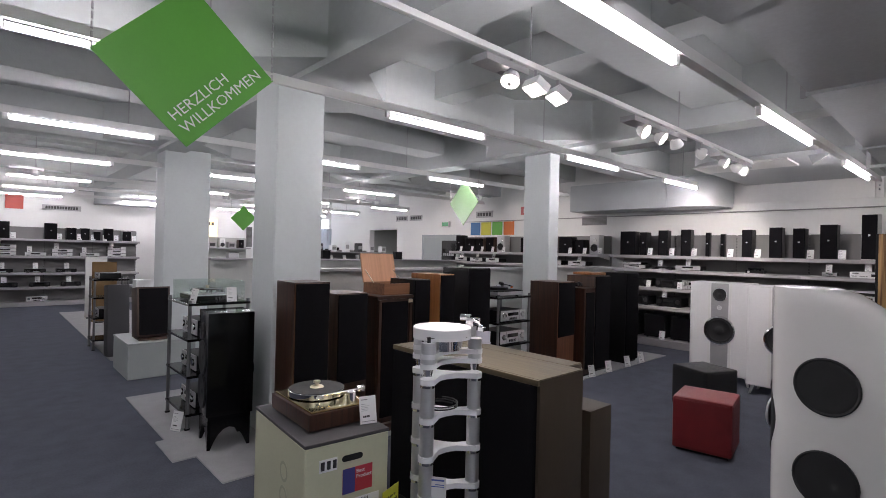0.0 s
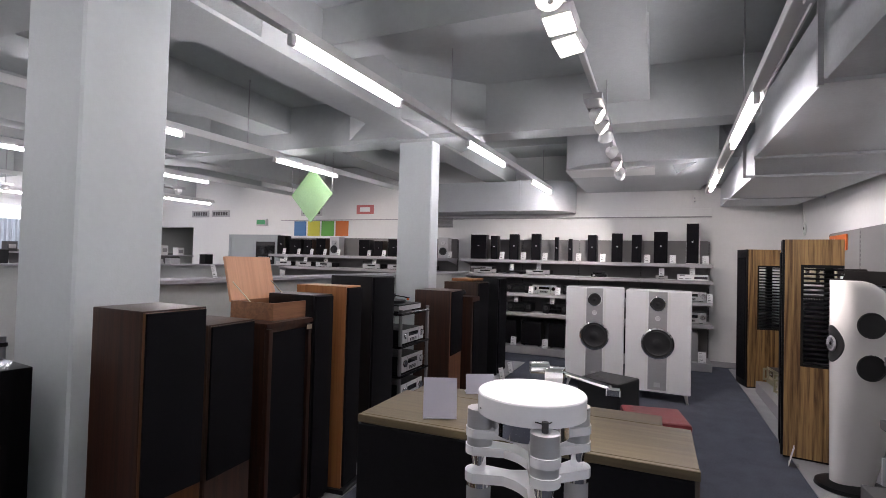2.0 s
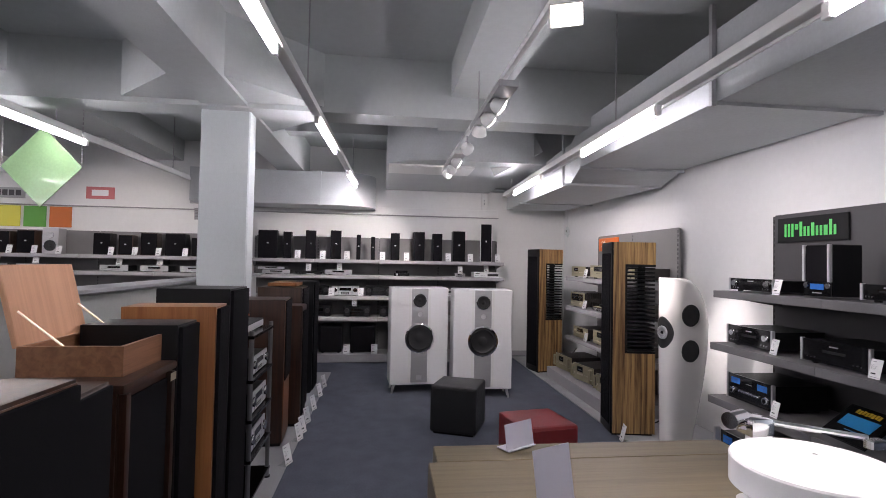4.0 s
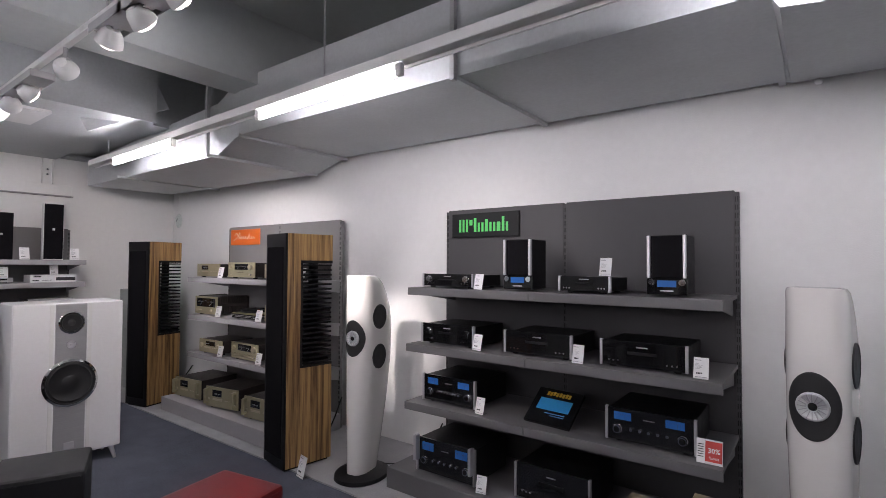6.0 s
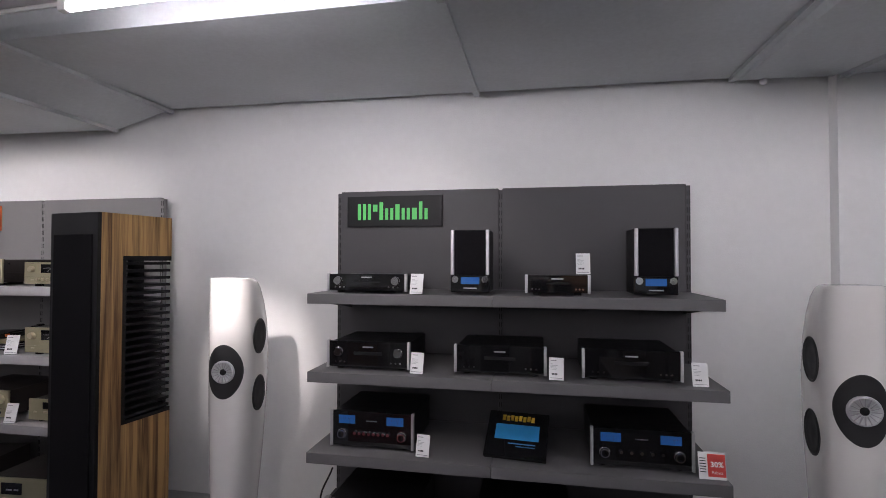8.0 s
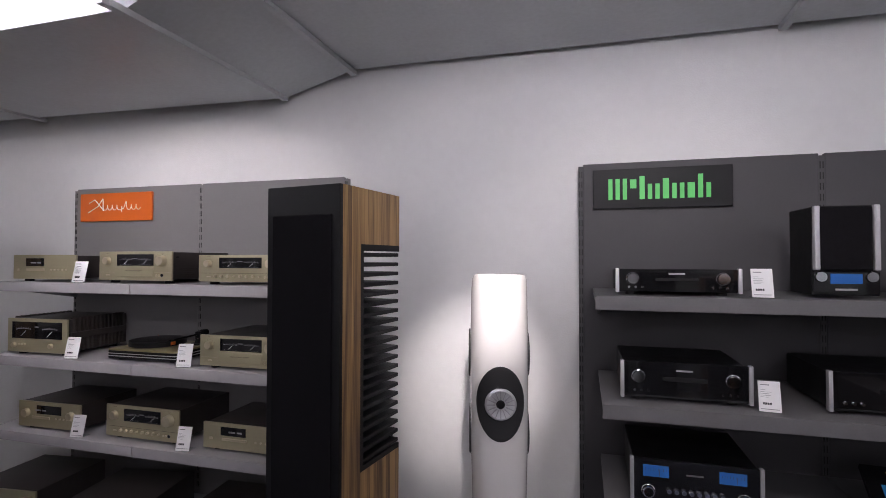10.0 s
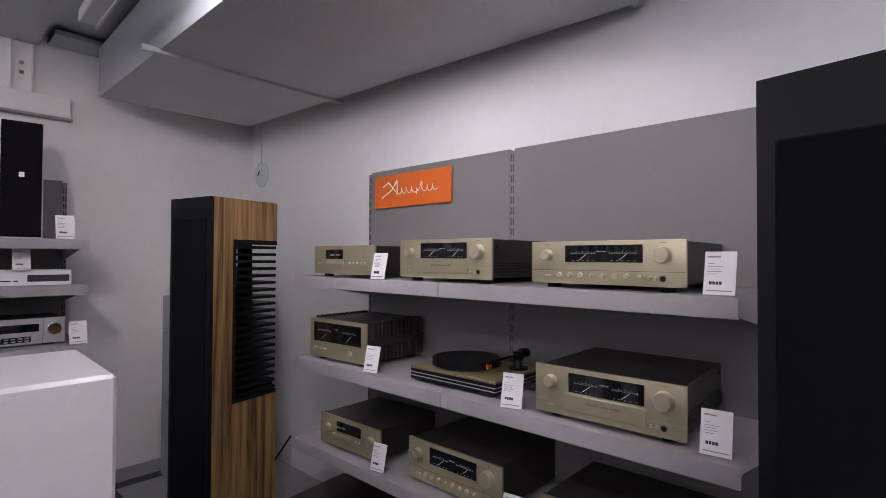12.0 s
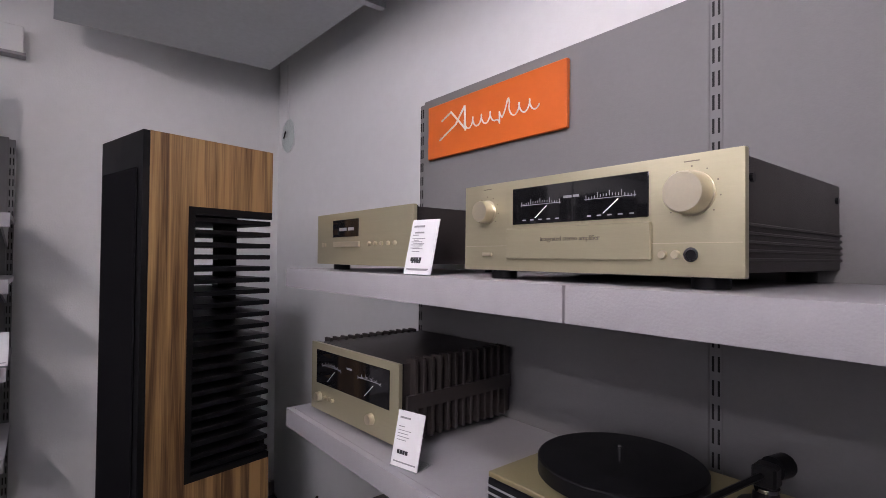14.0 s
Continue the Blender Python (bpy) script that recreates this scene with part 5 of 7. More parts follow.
wbk = thing("wall_bracket", "white metal bracket bolted to the wall above the trunking", "bracket", pose(9.748, 1.08, 2.632, 0, 0, 90))
bm = bmesh.new()
bx(bm, -0.055, 0.055, 0.0, 0.012, 0.0, 0.31)
for sx in (-1, 1):
    bx(bm, sx * 0.052 - 0.003, sx * 0.052 + 0.003, 0.012, 0.05, 0.0, 0.31)
part("channel", bm, M_WALL, wbk)
for z in (0.12, 0.18):
    part("bolt", rodm((0.0, 0.011, z), (0.0, 0.024, z), 0.013, seg=6), M_CHROME, wbk, "chrome bolt head")


def on_e(y, z, depth=0.42, rz=0):
    return pose(9.66 - depth, y, z, 0, 0, 90 + rz)


for y, w, h, rz in ((4.77, 0.30, 0.46, 6), (4.46, 0.13, 0.44, 4), (4.08, 0.17, 0.47, 8), (3.67, 0.17, 0.48, 8), (3.30, 0.07, 0.42, 0), (3.06, 0.07, 0.39, 0), (2.69, 0.15, 0.46, 0), (2.28, 0.18, 0.49, 4), (1.97, 0.16, 0.47, 0), (1.60, 0.21, 0.52, 0)):
    shelf_speaker(on_e(y, 1.69, 0.40, rz), w, h, 0.22 if w > 0.1 else 0.08, "black bookshelf loudspeaker on the wall shelf")
tall = shelf_speaker(on_e(1.13, 1.69, 0.40, -8), 0.19, 0.66, 0.16, "tall slim black loudspeaker with white edges", M_WHITEPLASTIC)
for y in (4.27, 3.87, 3.48, 2.90, 2.50, 1.80, 1.42, 0.95):
    tag(9.13, y, 1.69, 90, 1.3)
av_box(on_e(4.62, 1.43), 0.44, 0.07, 0.3, "silver_player", "players")
av_box(on_e(4.70, 1.50), 0.42, 0.05, 0.3, "silver_player", "players")
av_box(on_e(4.10, 1.43), 0.43, 0.05, 0.3, "black_player", "players")
av_box(on_e(3.62, 1.43), 0.43, 0.085, 0.3, "silver_player", "players")
mini = thing("mini_system", "small black desktop player on the wall shelf", "hifi component", on_e(2.57, 1.43))
part("body", box(-0.13, 0.13, -0.2, 0, 0, 0.05, 0.008), M_BLACK, mini)
part("lid", box(-0.1, 0.1, -0.18, -0.03, 0.05, 0.09, 0.01), M_BLACKGLOSS, mini)
part("knob", rodm((0.08, 0, 0.025), (0.08, 0.015, 0.025), 0.018), M_ALU, mini)
av_box(on_e(1.58, 1.43), 0.18, 0.06, 0.2, "silver_player", "players")
wbx = thing("product_carton", "flat white product carton with a black picture", "box", on_e(1.12, 1.43))
part("carton", box(-0.22, 0.22, -0.25, 0, 0, 0.085, 0.002), M_CARD, wbx)
part("printed_picture", box(-0.21, -0.02, 0, 0.001, 0.02, 0.058), M_INK, wbx)
bars([(0.12, 0.19, 0.06, 0.013), (0.14, 0.2, 0.02, 0.008), (0.05, 0.11, 0.022, 0.006), (0.02, 0.04, 0.022, 0.006)], 0, 0.0002, None, wbx)
for y, z in ((4.1, 1.49), (3.6, 1.515), (1.58, 1.49), (1.13, 1.515)):
    tag(9.2, y, z, 90, 1.15)
for i, (y, st, h) in enumerate(((4.55, "black_receiver", 0.16), (3.98, "black_receiver", 0.16), (3.50, "silver_receiver", 0.16), (2.95, "black_receiver", 0.16), (2.30, "black_player", 0.09), (1.75, "silver_player", 0.12), (1.14, "silver_receiver", 0.155))):
    av_box(on_e(y, 1.09), 0.43, h, 0.34, st, "receivers")
    tag(9.14, y - 0.26, 1.09, 90, 1.25)
for i, (y, st) in enumerate(((4.55, "black_receiver"), (3.95, "black_receiver"), (3.3, "black_receiver"), (2.7, "black_receiver"), (2.0, "black_receiver"), (1.14, "silver_receiver"))):
    av_box(on_e(y, 0.74), 0.44, 0.175, 0.36, st, "receivers")
    tag(9.16, y + 0.04, 0.92, 90, 1.15)
for y, w in ((4.7, 0.36), (4.2, 0.40), (3.72, 0.36), (3.2, 0.42), (2.6, 0.38), (2.05, 0.4)):
    sw = thing("subwoofer", "black cube subwoofer on the lowest shelf", "speaker", on_e(y, 0.14), "subwoofers")
    part("cabinet", box(-w / 2, w / 2, -0.36, 0, 0.02, 0.44, 0.006, 2), M_BLACK, sw)
    part("grille", box(-w / 2 + 0.01, w / 2 - 0.01, 0, 0.014, 0.03, 0.42, 0.005), M_GRILLE, sw)
    for sx in (-1, 1):
        part("foot", rodm((sx * (w / 2 - 0.05), -0.05, 0), (sx * (w / 2 - 0.05), -0.05, 0.02), 0.02), M_RUBBER, sw)
for y in (4.02, 3.45, 3.0):
    tag(9.14, y, 0.14, 90, 1.5)
gb = thing("subwoofer", "grey subwoofer on the lowest shelf", "speaker", on_e(1.25, 0.14))
part("cabinet", box(-0.22, 0.22, -0.36, 0, 0.0, 0.46, 0.012, 2), M_GREYMETAL, gb)
tag(9.13, 0.98, 0.14, 90, 1.6)

# boxes stacked in the corner and a clear disc on the wall
for i in range(5):
    b = thing("carton", "pale grey flat carton stacked in the corner", "box", pose(9.42, 0.06, i * 0.262), "stacked cartons")
    part("body", box(-0.26, 0.26, -0.22, 0.2, 0.0, 0.258, 0.004), M_GREYBOX, b)
    part("tape", box(-0.262, -0.26, -0.22, 0.2, 0.12, 0.16), M_PART, b)
cd = thing("wall_disc", "thin white ring hanging on the wall from a cable", "wall lamp", pose(9.53, -0.43, 2.27))
part("rim", lathe([(0.104, 0), (0.104, 0.006), (0.1015, 0.006), (0.1015, 0)], (0, 0, 0), "y", 40, True), M_WHITEPLASTIC, cd)
part("disc", lathe([(0.1015, 0.001), (0.1015, 0.003), (0.001, 0.003)], (0, 0, 0), "y", 40), M_GLASS, cd, "clear thin disc")
clip_ = part("clip", box(-0.003, 0.003, 0.004, 0.012, -0.025, 0.025, 0.002), M_BLACK, cd, "small black clip")
clip_.matrix_basis = pose(0.045, 0, 0.015, 0, -35, 0)


def cable(name, pts, r, material, label, parent=None, category="cable"):
    cu = bpy.data.curves.new(name, "CURVE")
    cu.dimensions, cu.bevel_depth, cu.bevel_resolution, cu.resolution_u = "3D", r, 2, 6
    sp = cu.splines.new("BEZIER")
    sp.bezier_points.add(len(pts) - 1)
    for p, b in zip(pts, sp.bezier_points):
        b.co, b.handle_left_type, b.handle_right_type = p, "AUTO", "AUTO"
    tmp = bpy.data.objects.new(name, cu)
    scene.collection.objects.link(tmp)
    me = bpy.data.meshes.new_from_object(tmp.evaluated_get(bpy.context.evaluated_depsgraph_get()))
    bpy.data.objects.remove(tmp)
    me.materials.clear()
    me.materials.append(material)
    smooth(me)
    ob = new(name, me)
    if parent is not None:
        ob.parent = parent
        return ob
    return tagged(ob, label, category)


cable("cord", [(0, 0.005, 0.1), (0.0, 0.01, 0.3), (-0.02, 0.02, 0.43)], 0.003, M_WHITEPLASTIC, "", cd)
cable("power_cable", [(4.95, 0.1, 0.05), (4.8, -0.1, 0.02), (4.6, -0.2, 0.02), (4.75, -0.3, 0.1), (4.7, -0.38, 0.3)], 0.006, M_RUBBER, "black power cable lying behind the white loudspeaker")
cable("power_cable", [(8.3, 0.1, 0.03), (8.6, -0.05, 0.02), (8.9, -0.1, 0.02), (9.1, -0.3, 0.05), (9.05, -0.43, 0.25)], 0.007, M_RUBBER, "black power cable lying in the corner")
cable("power_cable", [(5.75, 0.15, 0.04), (5.85, -0.05, 0.02), (5.9, -0.2, 0.12), (5.88, -0.3, 0.35)], 0.007, M_RUBBER, "black cable behind the zebrano loudspeaker")

# ---- large brown cabinets seen from the walk ----
ct = thing("large_loudspeaker", "large brown veneered loudspeaker with a black cloth front", "speaker", pose(1.985, 2.13, 0))
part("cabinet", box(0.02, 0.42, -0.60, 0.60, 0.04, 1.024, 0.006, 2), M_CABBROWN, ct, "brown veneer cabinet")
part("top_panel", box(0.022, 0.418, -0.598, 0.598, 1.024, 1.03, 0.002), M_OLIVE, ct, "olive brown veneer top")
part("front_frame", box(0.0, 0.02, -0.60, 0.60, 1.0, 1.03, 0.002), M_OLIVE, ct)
part("grille", box(-0.005, 0.02, -0.585, 0.595, 0.06, 0.998, 0.004), M_GRILLE, ct, "black cloth front")
part("plinth", box(0.04, 0.4, -0.56, 0.56, 0.0, 0.04), M_BLACK, ct)
for i in range(4):
    part("terminal", rodm((0.0, -0.42 + (i % 2) * 0.05, 0.28 + (i // 2) * 0.06), (-0.035, -0.42 + (i % 2) * 0.05, 0.28 + (i // 2) * 0.06), 0.012, seg=12), M_ALU, ct)
ct2 = thing("large_loudspeaker", "second brown veneered loudspeaker standing behind", "speaker", pose(2.41, 2.15, 0))
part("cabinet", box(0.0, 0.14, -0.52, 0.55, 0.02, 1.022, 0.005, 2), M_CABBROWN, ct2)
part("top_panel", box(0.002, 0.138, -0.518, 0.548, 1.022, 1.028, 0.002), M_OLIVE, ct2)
part("plinth", box(0.01, 0.13, -0.5, 0.5, 0.0, 0.02), M_BLACK, ct2)
lb = thing("low_cabinet", "low dark brown veneered cabinet", "cabinet", pose(2.56, 2.05, 0))
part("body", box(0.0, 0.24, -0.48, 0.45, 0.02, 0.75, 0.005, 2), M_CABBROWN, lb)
part("plinth", box(0.01, 0.23, -0.46, 0.43, 0.0, 0.02), M_BLACK, lb)
M_LILAC = mat("lilac_card", (0.50, 0.49, 0.56), 0.5, vary=0.03, scale=20)
for x, y, rz, hh in ((2.08, 2.42, 115, 0.15), (2.5, 2.40, 120, 0.085)):
    c = thing("info_card", "blank lilac information card standing on the cabinet", "card", pose(x, y, 1.032, 0, 0, rz), "information cards")
    k = part("card", box(-0.065, 0.065, -0.002, 0.0, 0.0, hh), M_LILAC, c)
    k.matrix_basis = pose(0, 0, 0.002, 10)
    part("foot", box(-0.065, 0.065, -0.05, 0.01, 0, 0.003), M_LILAC, c)

# ---- turntable tower of silver pillars ----
tw = thing("turntable_tower", "silver three-pillar turntable stand with clear shelves", "turntable", pose(1.75, 1.99, 0.0))
PIL = ((-0.157, -0.072), (0.138, -0.112), (-0.025, 0.148))


def tri_plate(z0, z1, rad, pinch):
    """A three-armed plate with hollow sides round the pillars."""
    pts = []
    for i in range(3):
        a, b = Vector(PIL[i]), Vector(PIL[(i + 1) % 3])
        o = math.atan2(a.y, a.x)
        for k in range(-3, 4):
            pts.append((a.x + rad * math.cos(o + k * 0.42), a.y + rad * math.sin(o + k * 0.42)))
        for t in (0.25, 0.4, 0.5, 0.6, 0.75):
            p = a.lerp(b, t)
            f = pinch * (1 - (2 * t - 1) ** 2)
            pts.append((p.x * (1 - f), p.y * (1 - f)))
    pts.sort(key=lambda p: math.atan2(p[1], p[0]))
    bm = bmesh.new()
    lo = [bm.verts.new((x, y, z0)) for x, y in pts]
    hi = [bm.verts.new((x, y, z1)) for x, y in pts]
    bm.faces.new(lo)
    bm.faces.new(hi)
    for i in range(len(pts)):
        j = (i + 1) % len(pts)
        bm.faces.new((lo[i], lo[j], hi[j], hi[i]))
    bmesh.ops.recalc_face_normals(bm, faces=bm.faces)
    return bm


LEV = (0.20, 0.41, 0.61, 0.80, 0.995)
for z in LEV:
    part("shelf", tri_plate(z, z + 0.028, 0.042, 0.35), M_ACRYL, tw, "frosted acrylic shelf")
part("chassis", tri_plate(1.075, 1.10, 0.042, 0.35), M_ACRYL, tw, "frosted acrylic chassis plate")
part("chassis", tri_plate(1.125, 1.15, 0.042, 0.35), M_ACRYL, tw, "frosted acrylic chassis plate")
for px, py in PIL:
    zs = (0.02,) + LEV
    for a, b in zip(zs, LEV):
        lo = a + (0.03 if a > 0.1 else 0)
        p = part("pillar", rodm((px, py, lo), (px, py, b - 0.001), 0.036, seg=28), M_ALU, tw, "brushed aluminium pillar")
        part("collar", rodm((px, py, b - 0.014), (px, py, b - 0.001), 0.0385, seg=28), M_CHROME, p)
    part("foot", rodm((px, py, 0.0), (px, py, 0.02), 0.02, 0.03), M_BLACK, tw)
    part("neck", rodm((px, py, 1.022), (px, py, 1.075), 0.018, 0.028), M_CHROME, tw)
    part("puck", rodm((px, py, 1.10), (px, py, 1.125), 0.038, seg=28), M_ALU, tw)
    part("puck", rodm((px, py, 1.15), (px, py, 1.205), 0.038, seg=28), M_ALU, tw)
pl = part("platter", lathe([(0.14, 1.205), (0.156, 1.208), (0.156, 1.262), (0.153, 1.266), (0.002, 1.266)], (0, 0, 0), "z", 64), M_ACRYL, tw, "thick frosted white platter")
part("subplatter", rodm((0, 0, 1.15), (0, 0, 1.205), 0.11, seg=40), M_CHROME, tw)
part("spindle", rodm((0, 0, 1.266), (0, 0, 1.285), 0.005, seg=10), M_CHROME, tw)
bm = bmesh.new()
mx, my = PIL[0]
for sgn in (-1, 1):
    o = math.atan2(my, mx) + sgn * 1.35
    rod(bm, (mx, my, 1.225), (0.158 * math.cos(o), 0.158 * math.sin(o), 1.225), 0.0018, seg=6)
rod(bm, (mx, my, 1.205), (mx, my, 1.232), 0.009, seg=14)
part("drive_belt", bm, M_RUBBER, tw, "thin black drive belt")
arm = part("arm_base", rodm((0.20, -0.03, 1.15), (0.20, -0.03, 1.255), 0.024, seg=20), M_ALU, tw)
bm = bmesh.new()
bx(bm, 0.175, 0.235, -0.06, 0.0, 1.255, 1.30, 0.008, 2)
rod(bm, (0.215, -0.005, 1.295), (0.19, 0.05, 1.295), 0.02, seg=16)
rod(bm, (0.205, -0.03, 1.29), (0.08, -0.21, 1.285), 0.0075, seg=10)
bx(bm, 0.06, 0.085, -0.24, -0.2, 1.262, 1.285, 0.003)
part("tonearm", bm, M_CHROME, tw, "chrome tonearm")
ac = thing("cable_coil", "coiled dark blue cable on the shelf beside the turntable", "cable", pose(6.745, -0.20, 1.064))
cable("loop", [(0.055 * math.cos(a), 0.075 * math.sin(a), 0.004 + 0.005 * a / 3) for a in [i * 0.7 for i in range(24)]], 0.0045, mat("dark_blue_cable", (0.018, 0.02, 0.04), 0.5, vary=0), "", ac)
cb = thing("cable_coil", "coiled black cable resting on a clear shelf", "cable", pose(1.75, 1.99, 0.832))
cable("loop", [(0.09 * math.cos(a), 0.09 * math.sin(a), 0.004 + 0.006 * a / 3) for a in [i * 0.7 for i in range(20)]], 0.004, M_RUBBER, "", cb)
nt_ = thing("notice", "white notice card leaning on the turntable tower", "card", pose(1.62, 1.86, 0.42, 0, 0, 128))
part("card", box(-0.045, 0.045, -0.002, 0, 0, 0.12), M_CARD, nt_)
bars([(-0.035, 0.03, 0.1, 0.008), (-0.035, 0.01, 0.08, 0.004), (-0.035, 0.03, 0.07, 0.004)], 0, 0.0002, None, nt_, mat("blue_print_ink", (0.1, 0.15, 0.45), 0.5, vary=0))

# ---- cream crate with a turntable ----
cr = thing("product_crate", "cream board crate with stickers and a dark top", "box", pose(1.265, 2.42, 0, 0, 0, -5))
part("body", box(-0.22, 0.22, -0.35, 0.35, 0.03, 0.755, 0.004), M_CREAM, cr)
part("top_board", box(-0.222, 0.222, -0.352, 0.352, 0.755, 0.772, 0.002), M_DARKPAN, cr, "dark brown top board")
part("base", box(-0.235, 0.235, -0.36, 0.36, 0.0, 0.03), M_GREYBOX, cr)
hole = bmesh.new()
bx(hole, -0.02, 0.06, -0.3525, -0.3505, 0.655, 0.685, 0.0)
for e in (-0.02, 0.06):
    rod(hole, (e, -0.3525, 0.67), (e, -0.3505, 0.67), 0.015, seg=16)
part("hand_hole", hole, M_SLOT, cr, "dark oval hand hole")
part("sticker", box(-0.15, -0.06, -0.3525, -0.351, 0.63, 0.69), M_CARD, cr, "white pictogram sticker")
bm = bmesh.new()
for i in range(3):
    bx(bm, -0.142 + i * 0.03, -0.124 + i * 0.03, -0.3535, -0.3526, 0.64, 0.68)
part("pictogram", bm, M_INK, cr, "", False)
st = part("sticker", box(-0.03, 0.13, -0.3525, -0.351, 0.5, 0.62), mat("red_sticker", (0.50, 0.04, 0.06), 0.4, vary=0), cr, "red and blue award sticker")
part("sticker_field", box(-0.03, 0.035, -0.3535, -0.3526, 0.5, 0.62), mat("blue_sticker", (0.06, 0.06, 0.25), 0.4, vary=0), cr)
text_part("award_text", "Best\nProduct", 0.026, M_CARD, cr, pose(0.04, -0.3545, 0.59, 90, 0, 0))
part("sticker", box(-0.09, 0.17, -0.3525, -0.351, 0.40, 0.47), M_CARD, cr, "white address label with bars")
bm = bmesh.new()
for i in range(14):
    bx(bm, -0.0 + i * 0.008, 0.004 + i * 0.008 - (i % 3) * 0.001, -0.3535, -0.3526, 0.435, 0.462)
part("bar_marks", bm, M_INK, cr, "", False)
for z in (0.5, 0.38):
    part("side_mark", lathe([(0.05, -0.2215), (0.05, -0.2225), (0.036, -0.2225), (0.036, -0.2215)], (0, -0.1, z + 0.07), "x", 28, True), mat("pale_print", (0.42, 0.43, 0.3), 0.6, vary=0), cr)
yl = thing("notice", "yellow notice card reading Exklusiv in der Schweiz", "card", pose(1.43, 1.99, 0.30, 0, 0, 20))
part("card", box(-0.07, 0.07, 0, 0.003, 0, 0.2), mat("yellow_card", (0.62, 0.62, 0.04), 0.5, vary=0.02), yl)
part("post", box(-0.01, 0.01, 0.003, 0.01, -0.30, 0.05), M_ALU, yl)
text_part("notice_text", "Exklusiv in\nder Schweiz", 0.024, M_INK, yl, pose(-0.06, -0.001, 0.15, 90, 0, 0))
t2 = turntable(pose(1.285, 2.44, 0.772, 0, 0, 87), "turntable with a walnut plinth, gold deck and chrome platter", M_WALNUT, mat("gold_mirror", (0.62, 0.52, 0.26), 0.12, 1.0, vary=0.03), 0.48, 0.35, 0.15, "", True, 0.09)
tg = tag(1.40, 2.15, 0.774, 165, 1.3)

# ---- glossy black loudspeaker and glass rack ----
bs = thing("stand_loudspeaker", "glossy black loudspeaker on an arched black stand", "speaker", pose(1.475, 4.40, 0.012, 0, 0, -7))
part("cabinet", box(-0.18, 0.18, -0.19, 0.19, 0.27, 1.11, 0.008, 2), M_PIANO, bs)
for z, r in ((0.95, 0.06), (0.73, 0.13), (0.45, 0.13)):
    w_ = part("driver", lathe([(r * 1.08, 0), (r * 1.08, 0.008), (r, 0.01), (r * 0.85, 0.004), (r * 0.3, -0.002), (0.001, 0.01)], (0, 0, 0), "x", 36), M_CONE, bs)
    w_.matrix_basis = pose(-0.181, 0, z, 0, 0, 180)
bm = bmesh.new()
bx(bm, -0.165, 0.165, -0.175, 0.175, 0.235, 0.27)
for turn, half, off in ((0, 0.175, 0.165), (90, 0.165, 0.175), (180, 0.175, 0.165), (270, 0.165, 0.175)):
    q = bmesh.new()
    low = [(-half, 0.0), (-half * 0.86, 0.0)] + [(half * u_, 0.17 * math.cos(u_ / 0.8 * math.pi / 2) ** 0.6) for u_ in (-0.7, -0.5, -0.25, 0.0, 0.25, 0.5, 0.7)] + [(half * 0.86, 0.0), (half, 0.0)]
    ends = [[q.verts.new((off + e_, u_, z_)) for u_, z_ in low + [(half, 0.24), (-half, 0.24)]] for e_ in (-0.02, 0.0)]
    n_ = len(ends[0])
    q.faces.new(ends[0])
    q.faces.new(ends[1])
    for i in range(n_):
        q.faces.new((ends[0][i], ends[0][(i + 1) % n_], ends[1][(i + 1) % n_], ends[1][i]))
    bmesh.ops.recalc_face_normals(q, faces=q.faces)
    q.transform(pose(0, 0, 0, 0, 0, turn))
    me = bpy.data.meshes.new("skirt")
    q.to_mesh(me)
    q.free()
    bm.from_mesh(me)
    bpy.data.meshes.remove(me)
part("stand", bm, M_PIANO, bs, "black arched stand")


def hifi_rack(m, w, d, levels, label, posts=M_DARKPOST, shelf=M_PIANO):
    r = thing("hifi_rack", label, "rack", m)
    for sx in (-1, 1):
        for sy in (-1, 1):
            part("post", rodm((sx * (w / 2 - 0.03), sy * (d / 2 - 0.03), 0.012), (sx * (w / 2 - 0.03), sy * (d / 2 - 0.03), levels[-1] + 0.03), 0.016, seg=14), posts, r)
            part("foot", rodm((sx * (w / 2 - 0.03), sy * (d / 2 - 0.03), 0), (sx * (w / 2 - 0.03), sy * (d / 2 - 0.03), 0.013), 0.024, seg=14), M_BLACK, r)
    for z in levels:
        part("shelf", box(-w / 2 + 0.012, w / 2 - 0.012, -d / 2 + 0.012, d / 2 - 0.012, z - 0.022, z, 0.003), shelf, r)
    return r


hifi_rack(pose(1.57, 5.17, 0.012), 0.58, 0.70, (0.14, 0.48, 0.81, 1.13), "black glass hi-fi rack with chrome posts")
for z, st in ((0.492, "silver_receiver"), (0.822, "silver_receiver"), (0.152, "silver_receiver")):
    av_box(pose(1.40, 5.17, z, 0, 0, 90), 0.42, 0.15, 0.32, st, "rack components")
t3 = turntable(pose(1.57, 5.17, 1.142, 0, 0, 90), "turntable with a clear deck under an acrylic cover", M_BLACK, M_ACRYL, 0.46, 0.40, 0.15, "", True)
cv = thing("dust_cover", "clear acrylic dust cover over the turntable", "cover", pose(1.57, 5.17, 1.144))
bm = bmesh.new()
bx(bm, -0.255, 0.255, -0.255, 0.255, 0.185, 0.191)
for a, b, c, e in ((-0.255, 0.255, -0.255, -0.25), (-0.255, 0.255, 0.25, 0.255), (-0.255, -0.25, -0.25, 0.25), (0.25, 0.255, -0.25, 0.25)):
    bx(bm, a, b, c, e, 0.0, 0.1845)
part("hood", bm, M_GLASS, cv, "", False)
tag(1.22, 4.88, 0.012, 120, 1.6)
tag(1.33, 4.86, 1.142, 110, 1.3)
